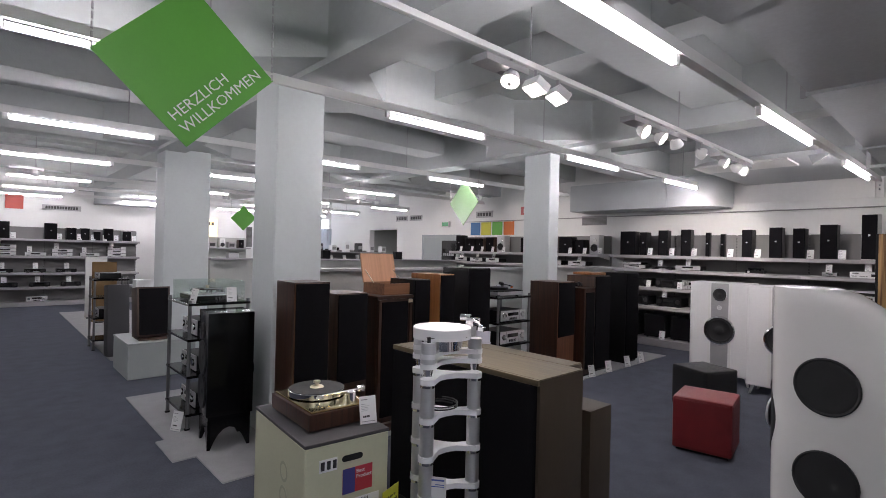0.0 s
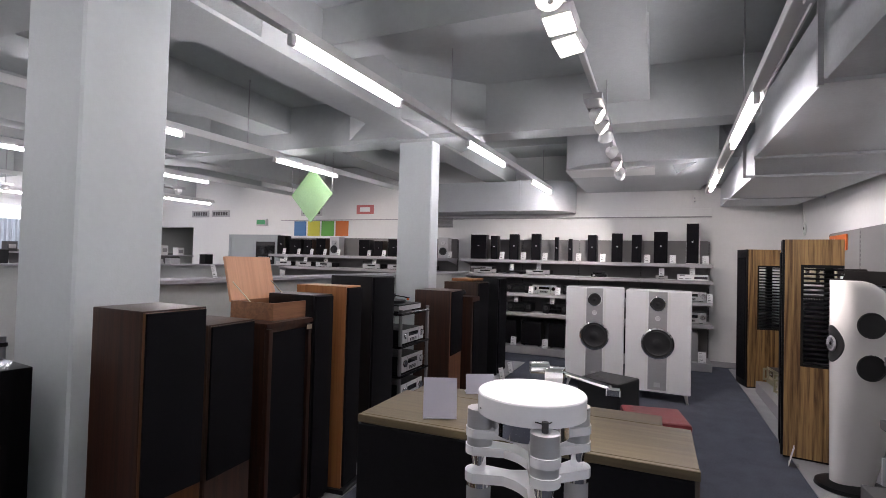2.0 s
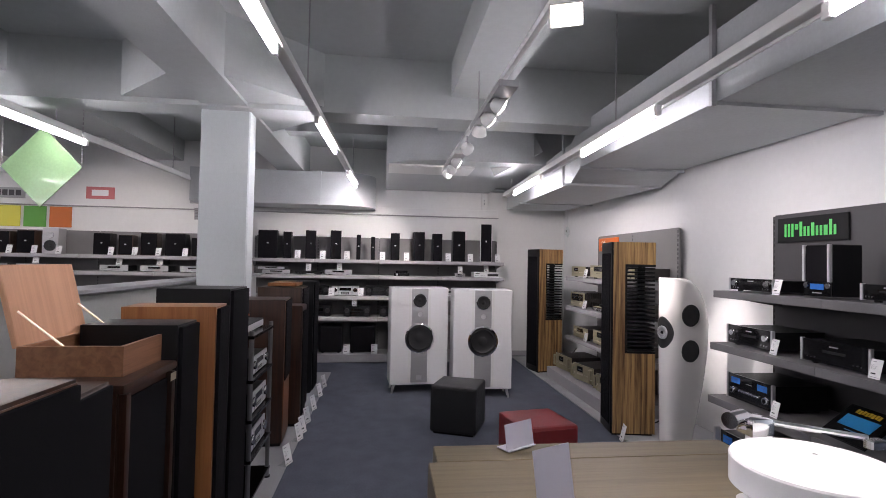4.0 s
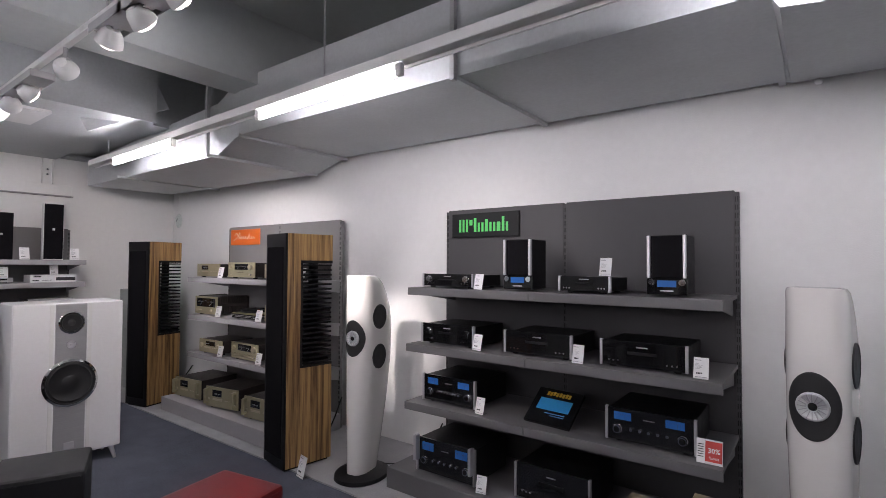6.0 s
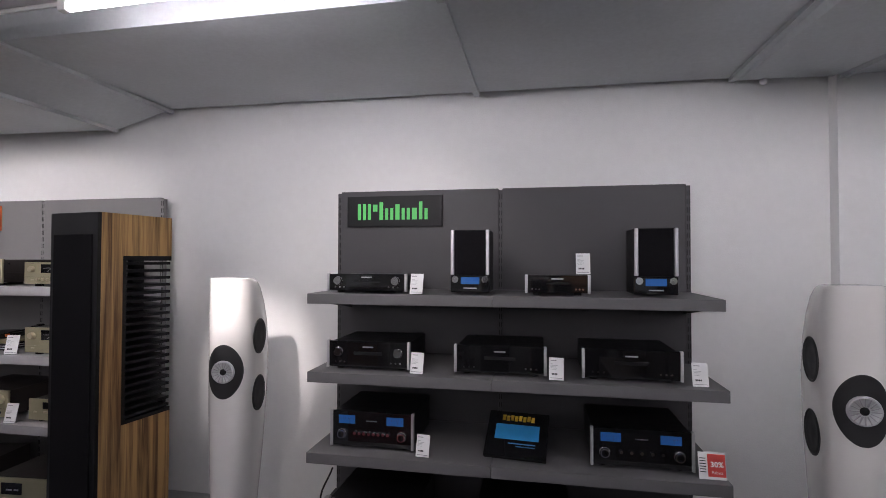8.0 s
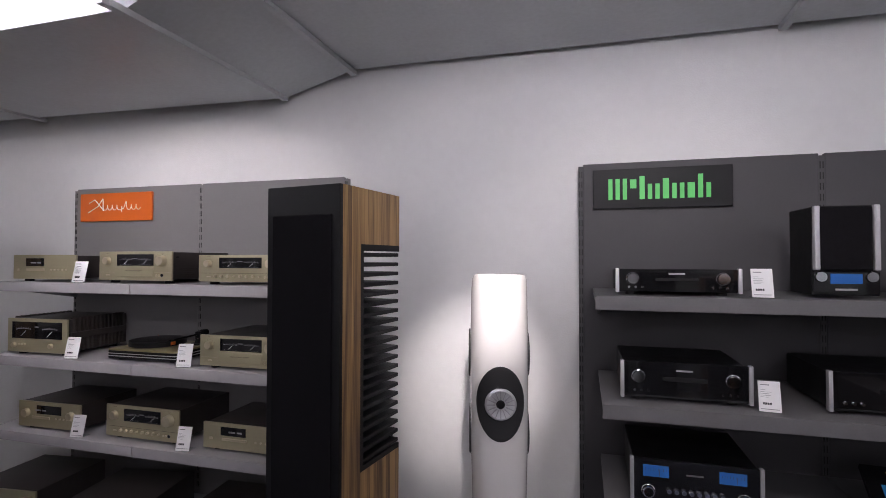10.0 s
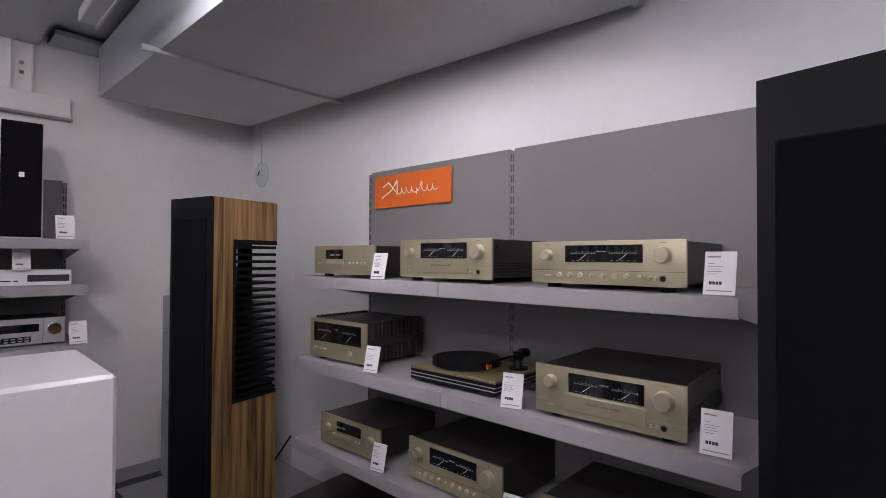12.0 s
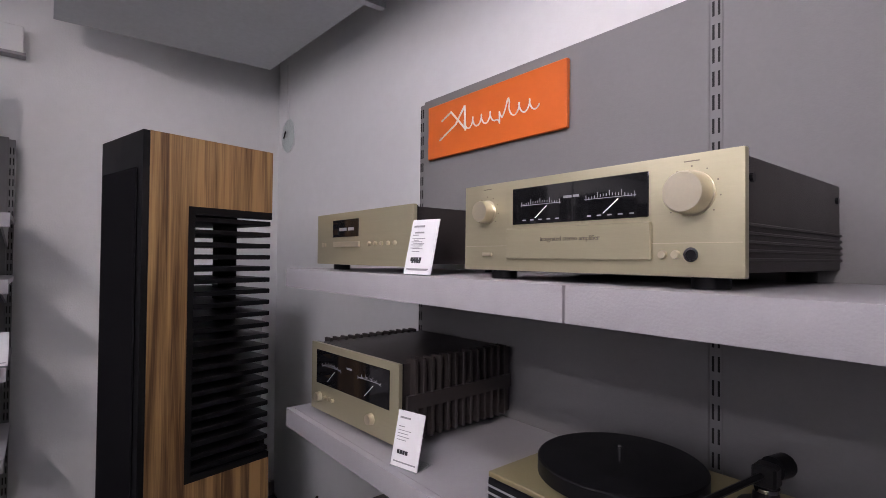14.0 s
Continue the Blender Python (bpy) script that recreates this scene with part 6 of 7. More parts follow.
tag(1.68, 4.86, 1.142, 170, 1.3)
cable("speaker_cable", [(1.6, 4.3, 0.9), (1.68, 4.35, 0.7), (1.68, 4.35, 0.55), (1.62, 4.4, 0.5)], 0.006, M_RUBBER, "black loudspeaker cable hanging behind the cabinet")

# hi-fi rack in the row
hifi_rack(pose(4.50, 3.95, 0.012), 0.62, 0.5, (0.08, 0.34, 0.60, 0.86, 1.15), "black hi-fi rack with chrome posts")
for z, st, h in ((0.612, "silver_receiver", 0.15), (0.872, "silver_receiver", 0.13), (0.352, "silver_receiver", 0.16)):
    av_box(pose(4.5, 3.74, z, 0, 0, 180), 0.43, h, 0.34, st, "rack components")
turntable(pose(4.48, 3.95, 1.162, 0, 0, 180), "silver turntable on top of the rack", M_SILVERBOX, M_BLACK, 0.45, 0.36, 0.14)
cab = thing("small_gadget", "small dark gadget lying on a loudspeaker", "gadget", pose(6.06, 3.85, 1.224))
bm = bmesh.new()
for x, r in ((-0.06, 0.03), (0.0, 0.035), (0.05, 0.026)):
    bmesh.ops.create_uvsphere(bm, u_segments=12, v_segments=8, radius=r, matrix=Matrix.Translation((x, 0, r)))
rod(bm, (-0.07, 0, 0.045), (0.06, 0.02, 0.05), 0.006, seg=8)
part("body", bm, M_BLACK, cab)
ob_ = thing("wooden_tray", "small wooden tray on a dark loudspeaker", "tray", pose(6.5, 3.95, 1.382))
part("tray", box(-0.2, 0.2, -0.15, 0.15, 0, 0.035, 0.004), M_CHERRY, ob_)
for x in (3.2, 3.5):
    tag(x, 4.84, 1.455, 200, 1.0)

# ---- displays along the aisle ----
gp = thing("display_plinth", "pale grey-green display plinth", "plinth", pose(1.53, 7.28, 0))
part("body", box(-0.27, 0.5, -0.2, 0.7, 0.0, 0.42, 0.004), M_GREYBOX, gp)
part("top", box(-0.275, 0.505, -0.205, 0.705, 0.42, 0.445, 0.003), M_GREYBOX, gp)
ts = thing("stand_loudspeaker", "dark wooden loudspeaker leaning back on a plinth", "speaker", pose(1.57, 7.2, 0.447))
k = part("cabinet", box(-0.19, 0.19, 0.0, 0.3, 0.03, 0.66, 0.006, 2), M_DARKWOOD, ts)
k.matrix_basis = pose(0, 0.02, 0.02, -7)
g = part("grille", box(-0.165, 0.165, -0.014, 0.0, 0.05, 0.64, 0.005), M_GRILLE, k)
part("foot", box(-0.17, 0.17, 0.0, 0.3, 0, 0.03, 0.004), M_DARKWOOD, ts)
gs = thing("floor_loudspeaker", "grey cloth tower loudspeaker beside the aisle", "speaker", pose(1.43, 8.6, 0))
part("cabinet", box(-0.14, 0.14, 0, 0.3, 0, 1.05, 0.02, 2), mat("grey_cloth", (0.06, 0.06, 0.065), 0.9, vary=0.1, scale=40), gs).matrix_basis = pose(0, 0, 0.02, -6)
hifi_rack(pose(1.45, 9.6, 0.0), 0.5, 0.5, (0.16, 0.5, 0.82, 1.1), "small black rack with chrome posts beside the aisle")
av_box(pose(1.28, 9.6, 0.5, 0, 0, 90), 0.4, 0.14, 0.3, "silver_receiver")
av_box(pose(1.28, 9.6, 1.1, 0, 0, 90), 0.4, 0.1, 0.3, "silver_player")
bp_ = thing("panel_loudspeaker", "flat brown panel loudspeaker leaning beside the aisle", "speaker", pose(1.72, 12.6, 0))
part("panel", box(-0.08, 0.36, 0, 0.05, 0.02, 1.28, 0.01), mat("brown_cloth", (0.15, 0.09, 0.035), 0.85, vary=0.1, scale=40), bp_).matrix_basis = pose(0, 0, 0, -5)
part("foot", box(-0.06, 0.34, -0.1, 0.25, 0, 0.03), M_BLACK, bp_)
wp_ = thing("panel_loudspeaker", "flat white panel loudspeaker leaning beside the aisle", "speaker", pose(1.72, 13.4, 0))
part("panel", box(-0.1, 0.3, 0, 0.06, 0.02, 1.36, 0.01), M_WHITEPLASTIC, wp_).matrix_basis = pose(0, 0, 0, -3)
part("foot", box(-0.08, 0.28, -0.1, 0.25, 0, 0.03), M_BLACK, wp_)
shelf_speaker(pose(2.1, 10.3, 0.0, 0, 0, 180), 0.26, 0.0 + 1.02, 0.3, "white loudspeaker with a round black driver", M_WHITEPLASTIC, True)
structure("mat_aisle", box(1.3, 2.7, 8.4, 14.8, 0.0, 0.012), M_MAT, "pale grey carpet strip beside the aisle", "carpet")
sc_ = thing("display_table", "pale display table with stacked cartons", "table", pose(-0.45, 11.2, 0))
part("body", box(-0.5, 0.42, -0.6, 0.6, 0, 0.62, 0.005), M_WHITEPLASTIC, sc_)
for i in range(3):
    b = thing("carton", "pale green printed product carton", "box", pose(-0.32, 11.0, 0.622 + i * 0.26), "product cartons")
    part("body", box(-0.25, 0.27, -0.3, 0.25, 0, 0.256, 0.004), mat("pale_green_board", (0.42, 0.45, 0.33), 0.6, vary=0.08), b)
    part("label_sticker", box(0.0, 0.12, -0.3015, -0.3, 0.08, 0.2), M_CARD, b)
wc = thing("low_cabinet", "white low cabinet beside the aisle", "cabinet", pose(-0.5, 7.5, 0))
part("body", box(-0.4, 0.40, -0.55, 0.6, 0.04, 0.8, 0.005), M_WHITEPLASTIC, wc)
part("plinth", box(-0.37, 0.37, -0.5, 0.55, 0, 0.04), M_BLACK, wc)
part("door", box(-0.38, 0.38, -0.565, -0.552, 0.06, 0.78, 0.003), M_WHITEPLASTIC, wc)

# ---- hanging green signs ----


def diamond(x, y, z, rz, half, label, words=False, paint=M_GREEN):
    s = thing("hanging_sign", label, "sign", pose(x, y, z, 0, 0, rz), "hanging green signs")
    b = part("board", box(-half * 0.7071, half * 0.7071, -0.004, 0.004, -half * 0.7071, half * 0.7071, 0.0), paint, s, "green square board hung by a corner")
    b.matrix_basis = pose(0, 0, 0, 0, -45, 0)
    if words:
        a = half * 0.7071
        text_part("sign_text", "HERZLICH\nWILLKOMMEN", 0.076, M_CARD, b, pose(-a + 0.045, -0.0055, -a + 0.125, 90, 0, 0), 0.0, "LEFT", "white capital letters")
    for sx in (-1, 1):
        bm = bmesh.new()
        n = 24
        z1 = SLAB - z
        for i in range(n):
            p = i / n * (z1 - 0.0)
            q = (i + 0.7) / n * z1
            rod(bm, (sx * half * 0.98, 0, p), (sx * half * 0.98, 0, q), 0.006, seg=5)
        part("chain", bm, M_GREYMETAL, s, "thin metal chain", False)
    return s


diamond(0.67, 2.75, 2.57, -12.6, 0.41, "green hanging sign with white words of welcome", True)
# Paler than the other boards: lamp glare on gloss is put into the colour.
M_GLAREGREEN = mat("glare_paled_green_board", (0.30, 0.50, 0.24), 0.25, vary=0.12, scale=3, coat=0.4)
diamond(6.17, 6.27, 2.54, 84, 0.40, "green glossy hanging diamond-shaped sign with lamp glare in its pale colour", paint=M_GLAREGREEN)
diamond(4.99, 13.3, 2.42, -40, 0.33, "green hanging diamond-shaped sign board")

# ---- far wall of shelves ----
N0 = pose(0, 16.95, 0, 0, 0, 180)
NSH = ((1.74, 0.45), (1.30, 0.45), (0.87, 0.45), (0.50, 0.45))
shelf_unit("grey far wall shelving full of hi-fi equipment", (-3.25, -2.2, -1.15, -0.1, 0.95, 2.0), 2.05, 0.0, tuple((z, y, -3.27, 2.02) for z, y in NSH), M_GREYPAN, M_SHELFG, (-3.27, 2.02, 0.45, 0.12), N0)


def on_n(x, z, depth=0.38):
    return pose(x, 16.95 - depth, z, 0, 0, 180)


for x, w, h in ((-0.05, 0.2, 0.32), (0.32, 0.22, 0.42), (1.25, 0.26, 0.42), (1.68, 0.22, 0.32), (1.98, 0.2, 0.32), (2.25, 0.16, 0.24), (2.52, 0.22, 0.34), (2.95, 0.22, 0.28), (-0.7, 0.2, 0.36)):
    shelf_speaker(on_n(x, 1.74), w, h, 0.24, "black bookshelf loudspeaker on the far wall shelf", M_BLACK if x != 2.95 else M_GREYMETAL)
    tag(x + 0.18, 16.55, 1.74, 180, 1.5)
for x, st, n in ((0.35, "silver_player", 3), (0.95, "silver_player", 1), (1.5, "silver_player", 2), (2.1, "silver_player", 1), (2.72, "silver_player", 3), (-0.5, "silver_player", 1)):
    for i in range(n):
        av_box(on_n(x, 1.30 + i * 0.095), 0.43, 0.09, 0.3, st, "players")
    tag(x - 0.12, 16.62, 1.30 + n * 0.095, 180, 1.4)
for x in (0.3, 0.95, 1.6, -0.4):
    av_box(on_n(x, 0.87), 0.43, 0.1, 0.3, "black_player", "players")
    tag(x, 16.55, 0.97, 180, 1.5)
    av_box(on_n(x + 0.1, 0.50), 0.43, 0.12, 0.3, "black_receiver", "receivers")
    tag(x + 0.05, 16.55, 0.62, 180, 1.5)
av_box(on_n(1.0, 0.12), 0.43, 0.14, 0.3, "silver_receiver", "receivers")
M_SQ = {"yellow": mat("yellow_panel", (0.62, 0.58, 0.06), 0.6, vary=0.02), "green": mat("green_panel", (0.12, 0.40, 0.06), 0.6, vary=0.02), "red": mat("red_panel", (0.42, 0.07, 0.05), 0.6, vary=0.02),
        "blue": mat("blue_panel", (0.05, 0.16, 0.36), 0.6, vary=0.02), "orange": mat("orange_panel", (0.62, 0.17, 0.04), 0.6, vary=0.02)}


def wall_square(colour, m, size=0.34):
    s = thing("colour_panel", colour + " square panel on the white wall", "panel", m, "colour panels")
    part("board", box(-size / 2, size / 2, 0, 0.015, -size / 2, size / 2, 0.003), M_SQ[colour], s)


for c, x in (("yellow", -0.50), ("green", 0.03), ("red", 0.52)):
    wall_square(c, pose(x, 16.998, 2.69, 0, 0, 180), 0.36)


def brand_board(m, w, h, n, label):
    s = thing("wall_sign", label, "sign", m, "grey wall signs")
    part("board", box(-w / 2, w / 2, 0, 0.02, -h / 2, h / 2, 0.003), mat("pale_sign", (0.42, 0.42, 0.42), 0.6, vary=0.03), s)
    bm = bmesh.new()
    step = w * 0.84 / n
    for i in range(n):
        bx(bm, -w * 0.42 + i * step + step * 0.1, -w * 0.42 + (i + 1) * step - step * 0.12, 0.0203, 0.022, -h * 0.27, h * 0.27)
    part("dark_mark", bm, M_DARKPAN, s, "", False)


brand_board(pose(1.5, 16.998, 2.60, 0, 0, 180), 0.85, 0.14, 12, "pale grey sign board on the far wall")
for y, w, n in ((9.05, 0.6, 5), (5.85, 0.66, 6), (11.9, 0.6, 6), (12.6, 0.6, 6)):
    brand_board(pose(9.748, y, 2.68, 0, 0, 90), w, 0.17, n, "grey sign board with a dark mark on the wall")
for c, y in (("blue", 9.37), ("yellow", 8.98), ("green", 8.59), ("orange", 8.20)):
    wall_square(c, pose(9.748, y, 2.30, 0, 0, 90), 0.34)
rs = thing("wall_sign", "small red and white sign on the wall", "sign", pose(9.748, 7.6, 2.72, 0, 0, 90))
part("board", box(-0.22, 0.22, 0, 0.02, -0.1, 0.1, 0.003), mat("red_white_sign", (0.55, 0.16, 0.16), 0.5, vary=0), rs)
part("panel_face", box(-0.13, 0.13, 0.02, 0.022, -0.05, 0.05), M_CARD, rs)
gr = thing("wall_vent", "grey slatted vent grille on the wall", "vent", pose(9.748, 5.8, 2.42, 0, 0, 90))
part("frame", box(-0.3, 0.3, 0, 0.015, -0.1, 0.1, 0.003), M_SHELFG, gr)
for i in range(7):
    part("slat", box(-0.28, 0.28, 0.015, 0.024, -0.08 + i * 0.025, -0.068 + i * 0.025), M_GREYPAN, gr)

# things on the far part of the long wall shelving
for y, w, h, op in ((9.5, 0.2, 0.42, 0), (9.1, 0.3, 0.34, 0), (8.75, 0.22, 0.34, 0), (8.4, 0.24, 0.36, 0), (8.05, 0.22, 0.4, 1), (7.3, 0.24, 0.34, 0), (6.95, 0.2, 0.32, 0), (6.6, 0.24, 0.36, 0), (6.2, 0.3, 0.36, 0), (5.85, 0.2, 0.3, 0), (5.5, 0.2, 0.4, 1)):
    shelf_speaker(on_e(y, 1.69, 0.40, 6), w, h, 0.24, "silver bookshelf loudspeaker with a round driver" if op else "dark bookshelf loudspeaker on the wall shelf", M_SILVERBOX if op else (M_DARKWOOD if int(y * 10) % 3 == 0 else M_BLACK), bool(op))
    tag(9.14, y - 0.19, 1.69, 90, 1.2)
for y in (9.4, 8.85, 8.3, 7.1, 6.5, 5.9):
    av_box(on_e(y, 1.43), 0.42, 0.1, 0.3, "silver_player", "players")
    tag(9.18, y - 0.1, 1.535, 90, 1.3)

# double door in its frame
d = thing("door_1", "grey double door with a dark glazed leaf", "door", pose(9.746, 10.74, 0, 0, 0, 90), "", "structure")
bm = bmesh.new()
bx(bm, -0.8, -0.73, 0, 0.05, 0, 2.15)
bx(bm, 0.73, 0.8, 0, 0.05, 0, 2.15)
bx(bm, -0.73, 0.73, 0, 0.05, 2.08, 2.15)
part("door_frame", bm, M_DOOR, d)
part("door_leaf", box(0.0, 0.73, 0.004, 0.035, 0.01, 2.08, 0.003), M_DOOR, d)
part("door_leaf", box(-0.73, -0.005, 0.004, 0.035, 0.01, 2.08, 0.003), M_DOOR, d)
part("pane", box(-0.66, -0.08, 0.036, 0.042, 0.2, 1.98), M_BLACKGLOSS, d, "dark glazed pane")
bm = bmesh.new()
for i in range(6):
    bx(bm, -0.58 + i * 0.075, -0.53 + i * 0.075, 0.0425, 0.0435, 1.55, 1.62)
part("pane_lettering", bm, M_GREYMETAL, d, "", False)
part("door_handle", rodm((-0.04, 0.06, 1.0), (-0.04, 0.06, 1.15), 0.012), M_ALU, d)
ex = thing("exit_sign", "small green emergency exit sign with a lamp", "sign", pose(9.746, 10.5, 2.45, 0, 0, 90))
part("housing", box(-0.16, 0.16, 0, 0.08, -0.08, 0.08, 0.01), M_WHITEPLASTIC, ex)
part("face", box(-0.13, 0.13, 0.08, 0.083, -0.055, 0.055), mat("exit_green", (0.05, 0.3, 0.12), 0.5, vary=0), ex)

# dim side room behind the wall opening
bm = bmesh.new()
bx(bm, X_E + 0.2, X_E + 2.2, 12.6, 12.7, 0, 2.8)
bx(bm, X_E + 0.2, X_E + 2.2, 14.6, 14.7, 0, 2.8)
bx(bm, X_E + 2.2, X_E + 2.3, 12.6, 14.7, 0, 2.8)
bx(bm, X_E + 0.2, X_E + 2.2, 12.7, 14.6, 2.7, 2.8)
bx(bm, X_E + 0.2, X_E + 2.2, 12.7, 14.6, -0.1, 0.0)
structure("side_room", bm, M_PART, "small dim side room behind the opening", "wall")

# second low partition with goods on its ledge
pw2_ = structure("partition_wall_2", box(2.9, 9.0, 9.30, 9.40, 0, 1.42), M_PART, "low grey-green partition further back", "partition")
part("ledge", box(2.88, 9.02, 9.22, 9.50, 1.42, 1.455, 0.006), M_SHELFG, pw2_, "pale grey ledge board")
cu_ = thing("counter_shelf", "low counter shelf with small goods and cards", "shelf unit", pose(6.2, 11.2, 0))
part("counter", box(-1.6, 1.9, -0.3, 0.3, 0, 1.35, 0.005), M_GREYPAN, cu_)
part("shelf", box(-1.6, 1.9, -0.35, 0.1, 1.58, 1.60, 0.003), M_SHELFG, cu_)
part("back_panel", box(-1.6, 1.9, 0.1, 0.14, 1.35, 1.64), M_GREYPAN, cu_)
for i in range(9):
    x = 4.75 + i * 0.38
    tag(x, 10.92, 1.352, 190, 1.6)
    b = thing("small_carton", "small pale product carton on the counter", "box", pose(x + 0.12, 11.1, 1.602), "small cartons")
    hh = 0.16 + 0.1 * ((i * 7) % 4) / 3
    part("body", box(-0.07, 0.07, -0.08, 0.08, 0, hh, 0.003), M_CARD if i % 3 else M_DARKPAN, b)
    part("label_sticker", box(-0.05, 0.05, -0.0815, -0.08, hh * 0.3, hh * 0.7), M_SHELFG, b)
for i, x in enumerate((3.3, 3.9, 4.5, 5.2, 6.4, 7.1)):
    b = thing("small_carton", "dark product box standing on the ledge", "box", pose(x, 9.36, 1.457), "ledge boxes")
    part("body", box(-0.09, 0.09, -0.07, 0.07, 0, 0.1 + 0.07 * (i % 2), 0.004), M_BLACK if i % 2 else M_SILVERBOX, b)
    part("lid", box(-0.092, 0.092, -0.072, 0.072, 0.1 + 0.07 * (i % 2), 0.112 + 0.07 * (i % 2), 0.002), M_DARKPAN, b)

# yellow light box and pictures on the far wall
yb = thing("light_box", "glowing pale yellow light box on the far wall", "light box", pose(5.0, 16.998, 2.25, 0, 0, 180))
part("housing", box(-0.55, 0.55, 0, 0.1, -0.3, 0.3, 0.005), M_WHITEPLASTIC, yb)
part("face", box(-0.53, 0.53, 0.1, 0.104, -0.28, 0.28), mat("yellow_glow", (0.95, 0.80, 0.48), 0.5, vary=0, emit=0.95), yb)
bars([(-0.42 + i * 0.11, -0.34 + i * 0.11, 0.08, 0.1) for i in range(5)], 0, 0.1042, None, yb, M_DARKPAN, "dark_mark")
fs = thing("display_shelf_unit", "white far shelf with small loudspeakers and cartons", "shelf unit", pose(5.2, 16.99, 0, 0, 0, 180))
part("back_panel", box(-1.3, 1.3, 0, 0.03, 0.1, 1.95), M_PART, fs)
for z in (0.9, 1.62):
    part("shelf", box(-1.3, 1.3, 0.03, 0.45, z - 0.03, z, 0.003), M_SHELFG, fs)
for i in range(8):
    x = 4.1 + i * 0.3
    if i % 2:
        shelf_speaker(pose(x, 16.6, 1.62, 0, 0, 180), 0.17, 0.24 + 0.03 * (i % 3), 0.2, "small loudspeaker on the far white shelf", M_WHITEPLASTIC if i % 4 == 1 else M_DARKWOOD, i % 4 == 1)
    else:
        b = thing("small_carton", "small product carton on the far shelf", "box", pose(x, 16.7, 1.62), "far cartons")
        part("body", box(-0.11, 0.11, -0.1, 0.1, 0, 0.18, 0.003), M_SHELFG, b)
        part("label_sticker", box(-0.08, 0.08, -0.1015, -0.1, 0.04, 0.14), M_DARKPAN, b)
for x in (6.6, 6.95):
    pc = thing("wall_picture", "narrow black and white picture on the far wall", "picture", pose(x, 16.998, 2.0, 0, 0, 180), "far pictures")
    part("frame", box(-0.14, 0.14, 0, 0.02, -0.4, 0.4, 0.003), M_CARD, pc)
    part("print", box(-0.1, 0.1, 0.02, 0.022, -0.34, 0.34), mat("grey_print", (0.12, 0.12, 0.12), 0.6, vary=0.8, scale=6), pc)

# window with pale curtains on the far wall
wd = thing("window_1", "wide far window behind pale gathered curtains", "window", pose(8.6, 16.98, 0, 0, 0, 180), "", "structure")
part("glow_pane", box(-1.05, 1.25, 0.0, 0.01, 1.0, 2.75), mat("daylit_pane", (0.85, 0.92, 1.0), 0.5, vary=0, emit=2.2), wd, "bright daylit pane")
for x in (-1.05, 0.1, 1.25):
    part("window_frame", box(x - 0.03, x + 0.03, 0.01, 0.05, 0.95, 2.8), M_WHITEPLASTIC, wd)
part("window_sill", box(-1.12, 1.32, 0.0, 0.16, 0.93, 0.97), M_WHITEPLASTIC, wd)
bm = bmesh.new()
n = 150
a = [bm.verts.new((-1.08 + i * 2.36 / n, 0.14 + 0.03 * math.sin(i * 0.85) + 0.012 * math.sin(i * 2.1), 0.85)) for i in range(n + 1)]
b = [bm.verts.new((v.co.x, v.co.y * 0.95, 2.42)) for v in a]
for i in range(n):
    bm.faces.new((a[i], a[i + 1], b[i + 1], b[i]))
bmesh.ops.solidify(bm, geom=bm.faces[:], thickness=0.004)
part("curtain", bm, M_CURTAIN, wd, "pale grey gathered curtain")
for i in range(7):
    x = 7.7 + i * 0.3
    shelf_speaker(pose(x, 15.6, 1.42, 0, 0, 180), 0.16, 0.2 + 0.05 * (i % 3), 0.18, "dark small loudspeaker on the far counter")
fc = thing("counter_shelf", "long grey counter below the far window", "shelf unit", pose(8.5, 15.7, 0))
part("counter", box(-1.3, 1.2, -0.3, 0.3, 0, 1.39, 0.005), M_PART, fc)
part("top", box(-1.32, 1.22, -0.32, 0.32, 1.39, 1.42, 0.003), M_SHELFG, fc)

# far rounded duct
fd = thing("rounded_duct", "white rounded duct end near the far wall", "air duct", None, "", "structure")
part("duct_body", rounded_plate(2.2, 3.6, 16.2, 16.9, 2.75, 3.2, 0.35, "lo"), M_DUCT, fd)
for x, y, tgt in ((-0.3, 9.6, (1.0, 12, 0)), (0.5, 9.8, (1.2, 16.8, 1.5)), (5.9, 9.2, (6.5, 11.0, 1.0)), (6.4, 9.3, (9.4, 10.0, 1.5)), (6.9, 6.6, (9.4, 7.0, 1.7)), (5.3, 12.2, (6, 14, 1)), (7.0, 12.4, (9, 14, 1))):
    spot(x, tgt, "white ceiling spotlight over the far displays", 2.72, y, True, SPOT_WATTS * 0.7 if 6.0 < x < 6.95 else None, 70)
    rod_ = part("ceiling_rod", rodm((x, y, 2.8), (x, y, SLAB), 0.008, seg=6), M_GREYMETAL, None)
    tagged(rod_, "thin metal rod holding a spotlight", "rod")

# ---- glass showcase by the opening ----
sh = thing("showcase", "grey showcase with a clear glass top and headphones", "showcase", pose(1.42, -0.14, 0))
part("base", box(-0.21, 0.21, -0.22, 0.22, 0.0, 0.90, 0.004), mat("blue_grey_board", (0.21, 0.22, 0.255), 0.55, vary=0.05, scale=4), sh, "blue-grey showcase base")
part("lock", rodm((0.21, -0.14, 0.86), (0.216, -0.14, 0.86), 0.012), M_BLACK, sh)
for a, b, c, e in ((-0.21, 0.21, -0.22, -0.214), (-0.21, 0.21, 0.214, 0.22), (-0.21, -0.204, -0.214, 0.214), (0.204, 0.21, -0.214, 0.214)):
    part("pane", box(a, b, c, e, 0.901, 1.325), M_GLASS, sh)
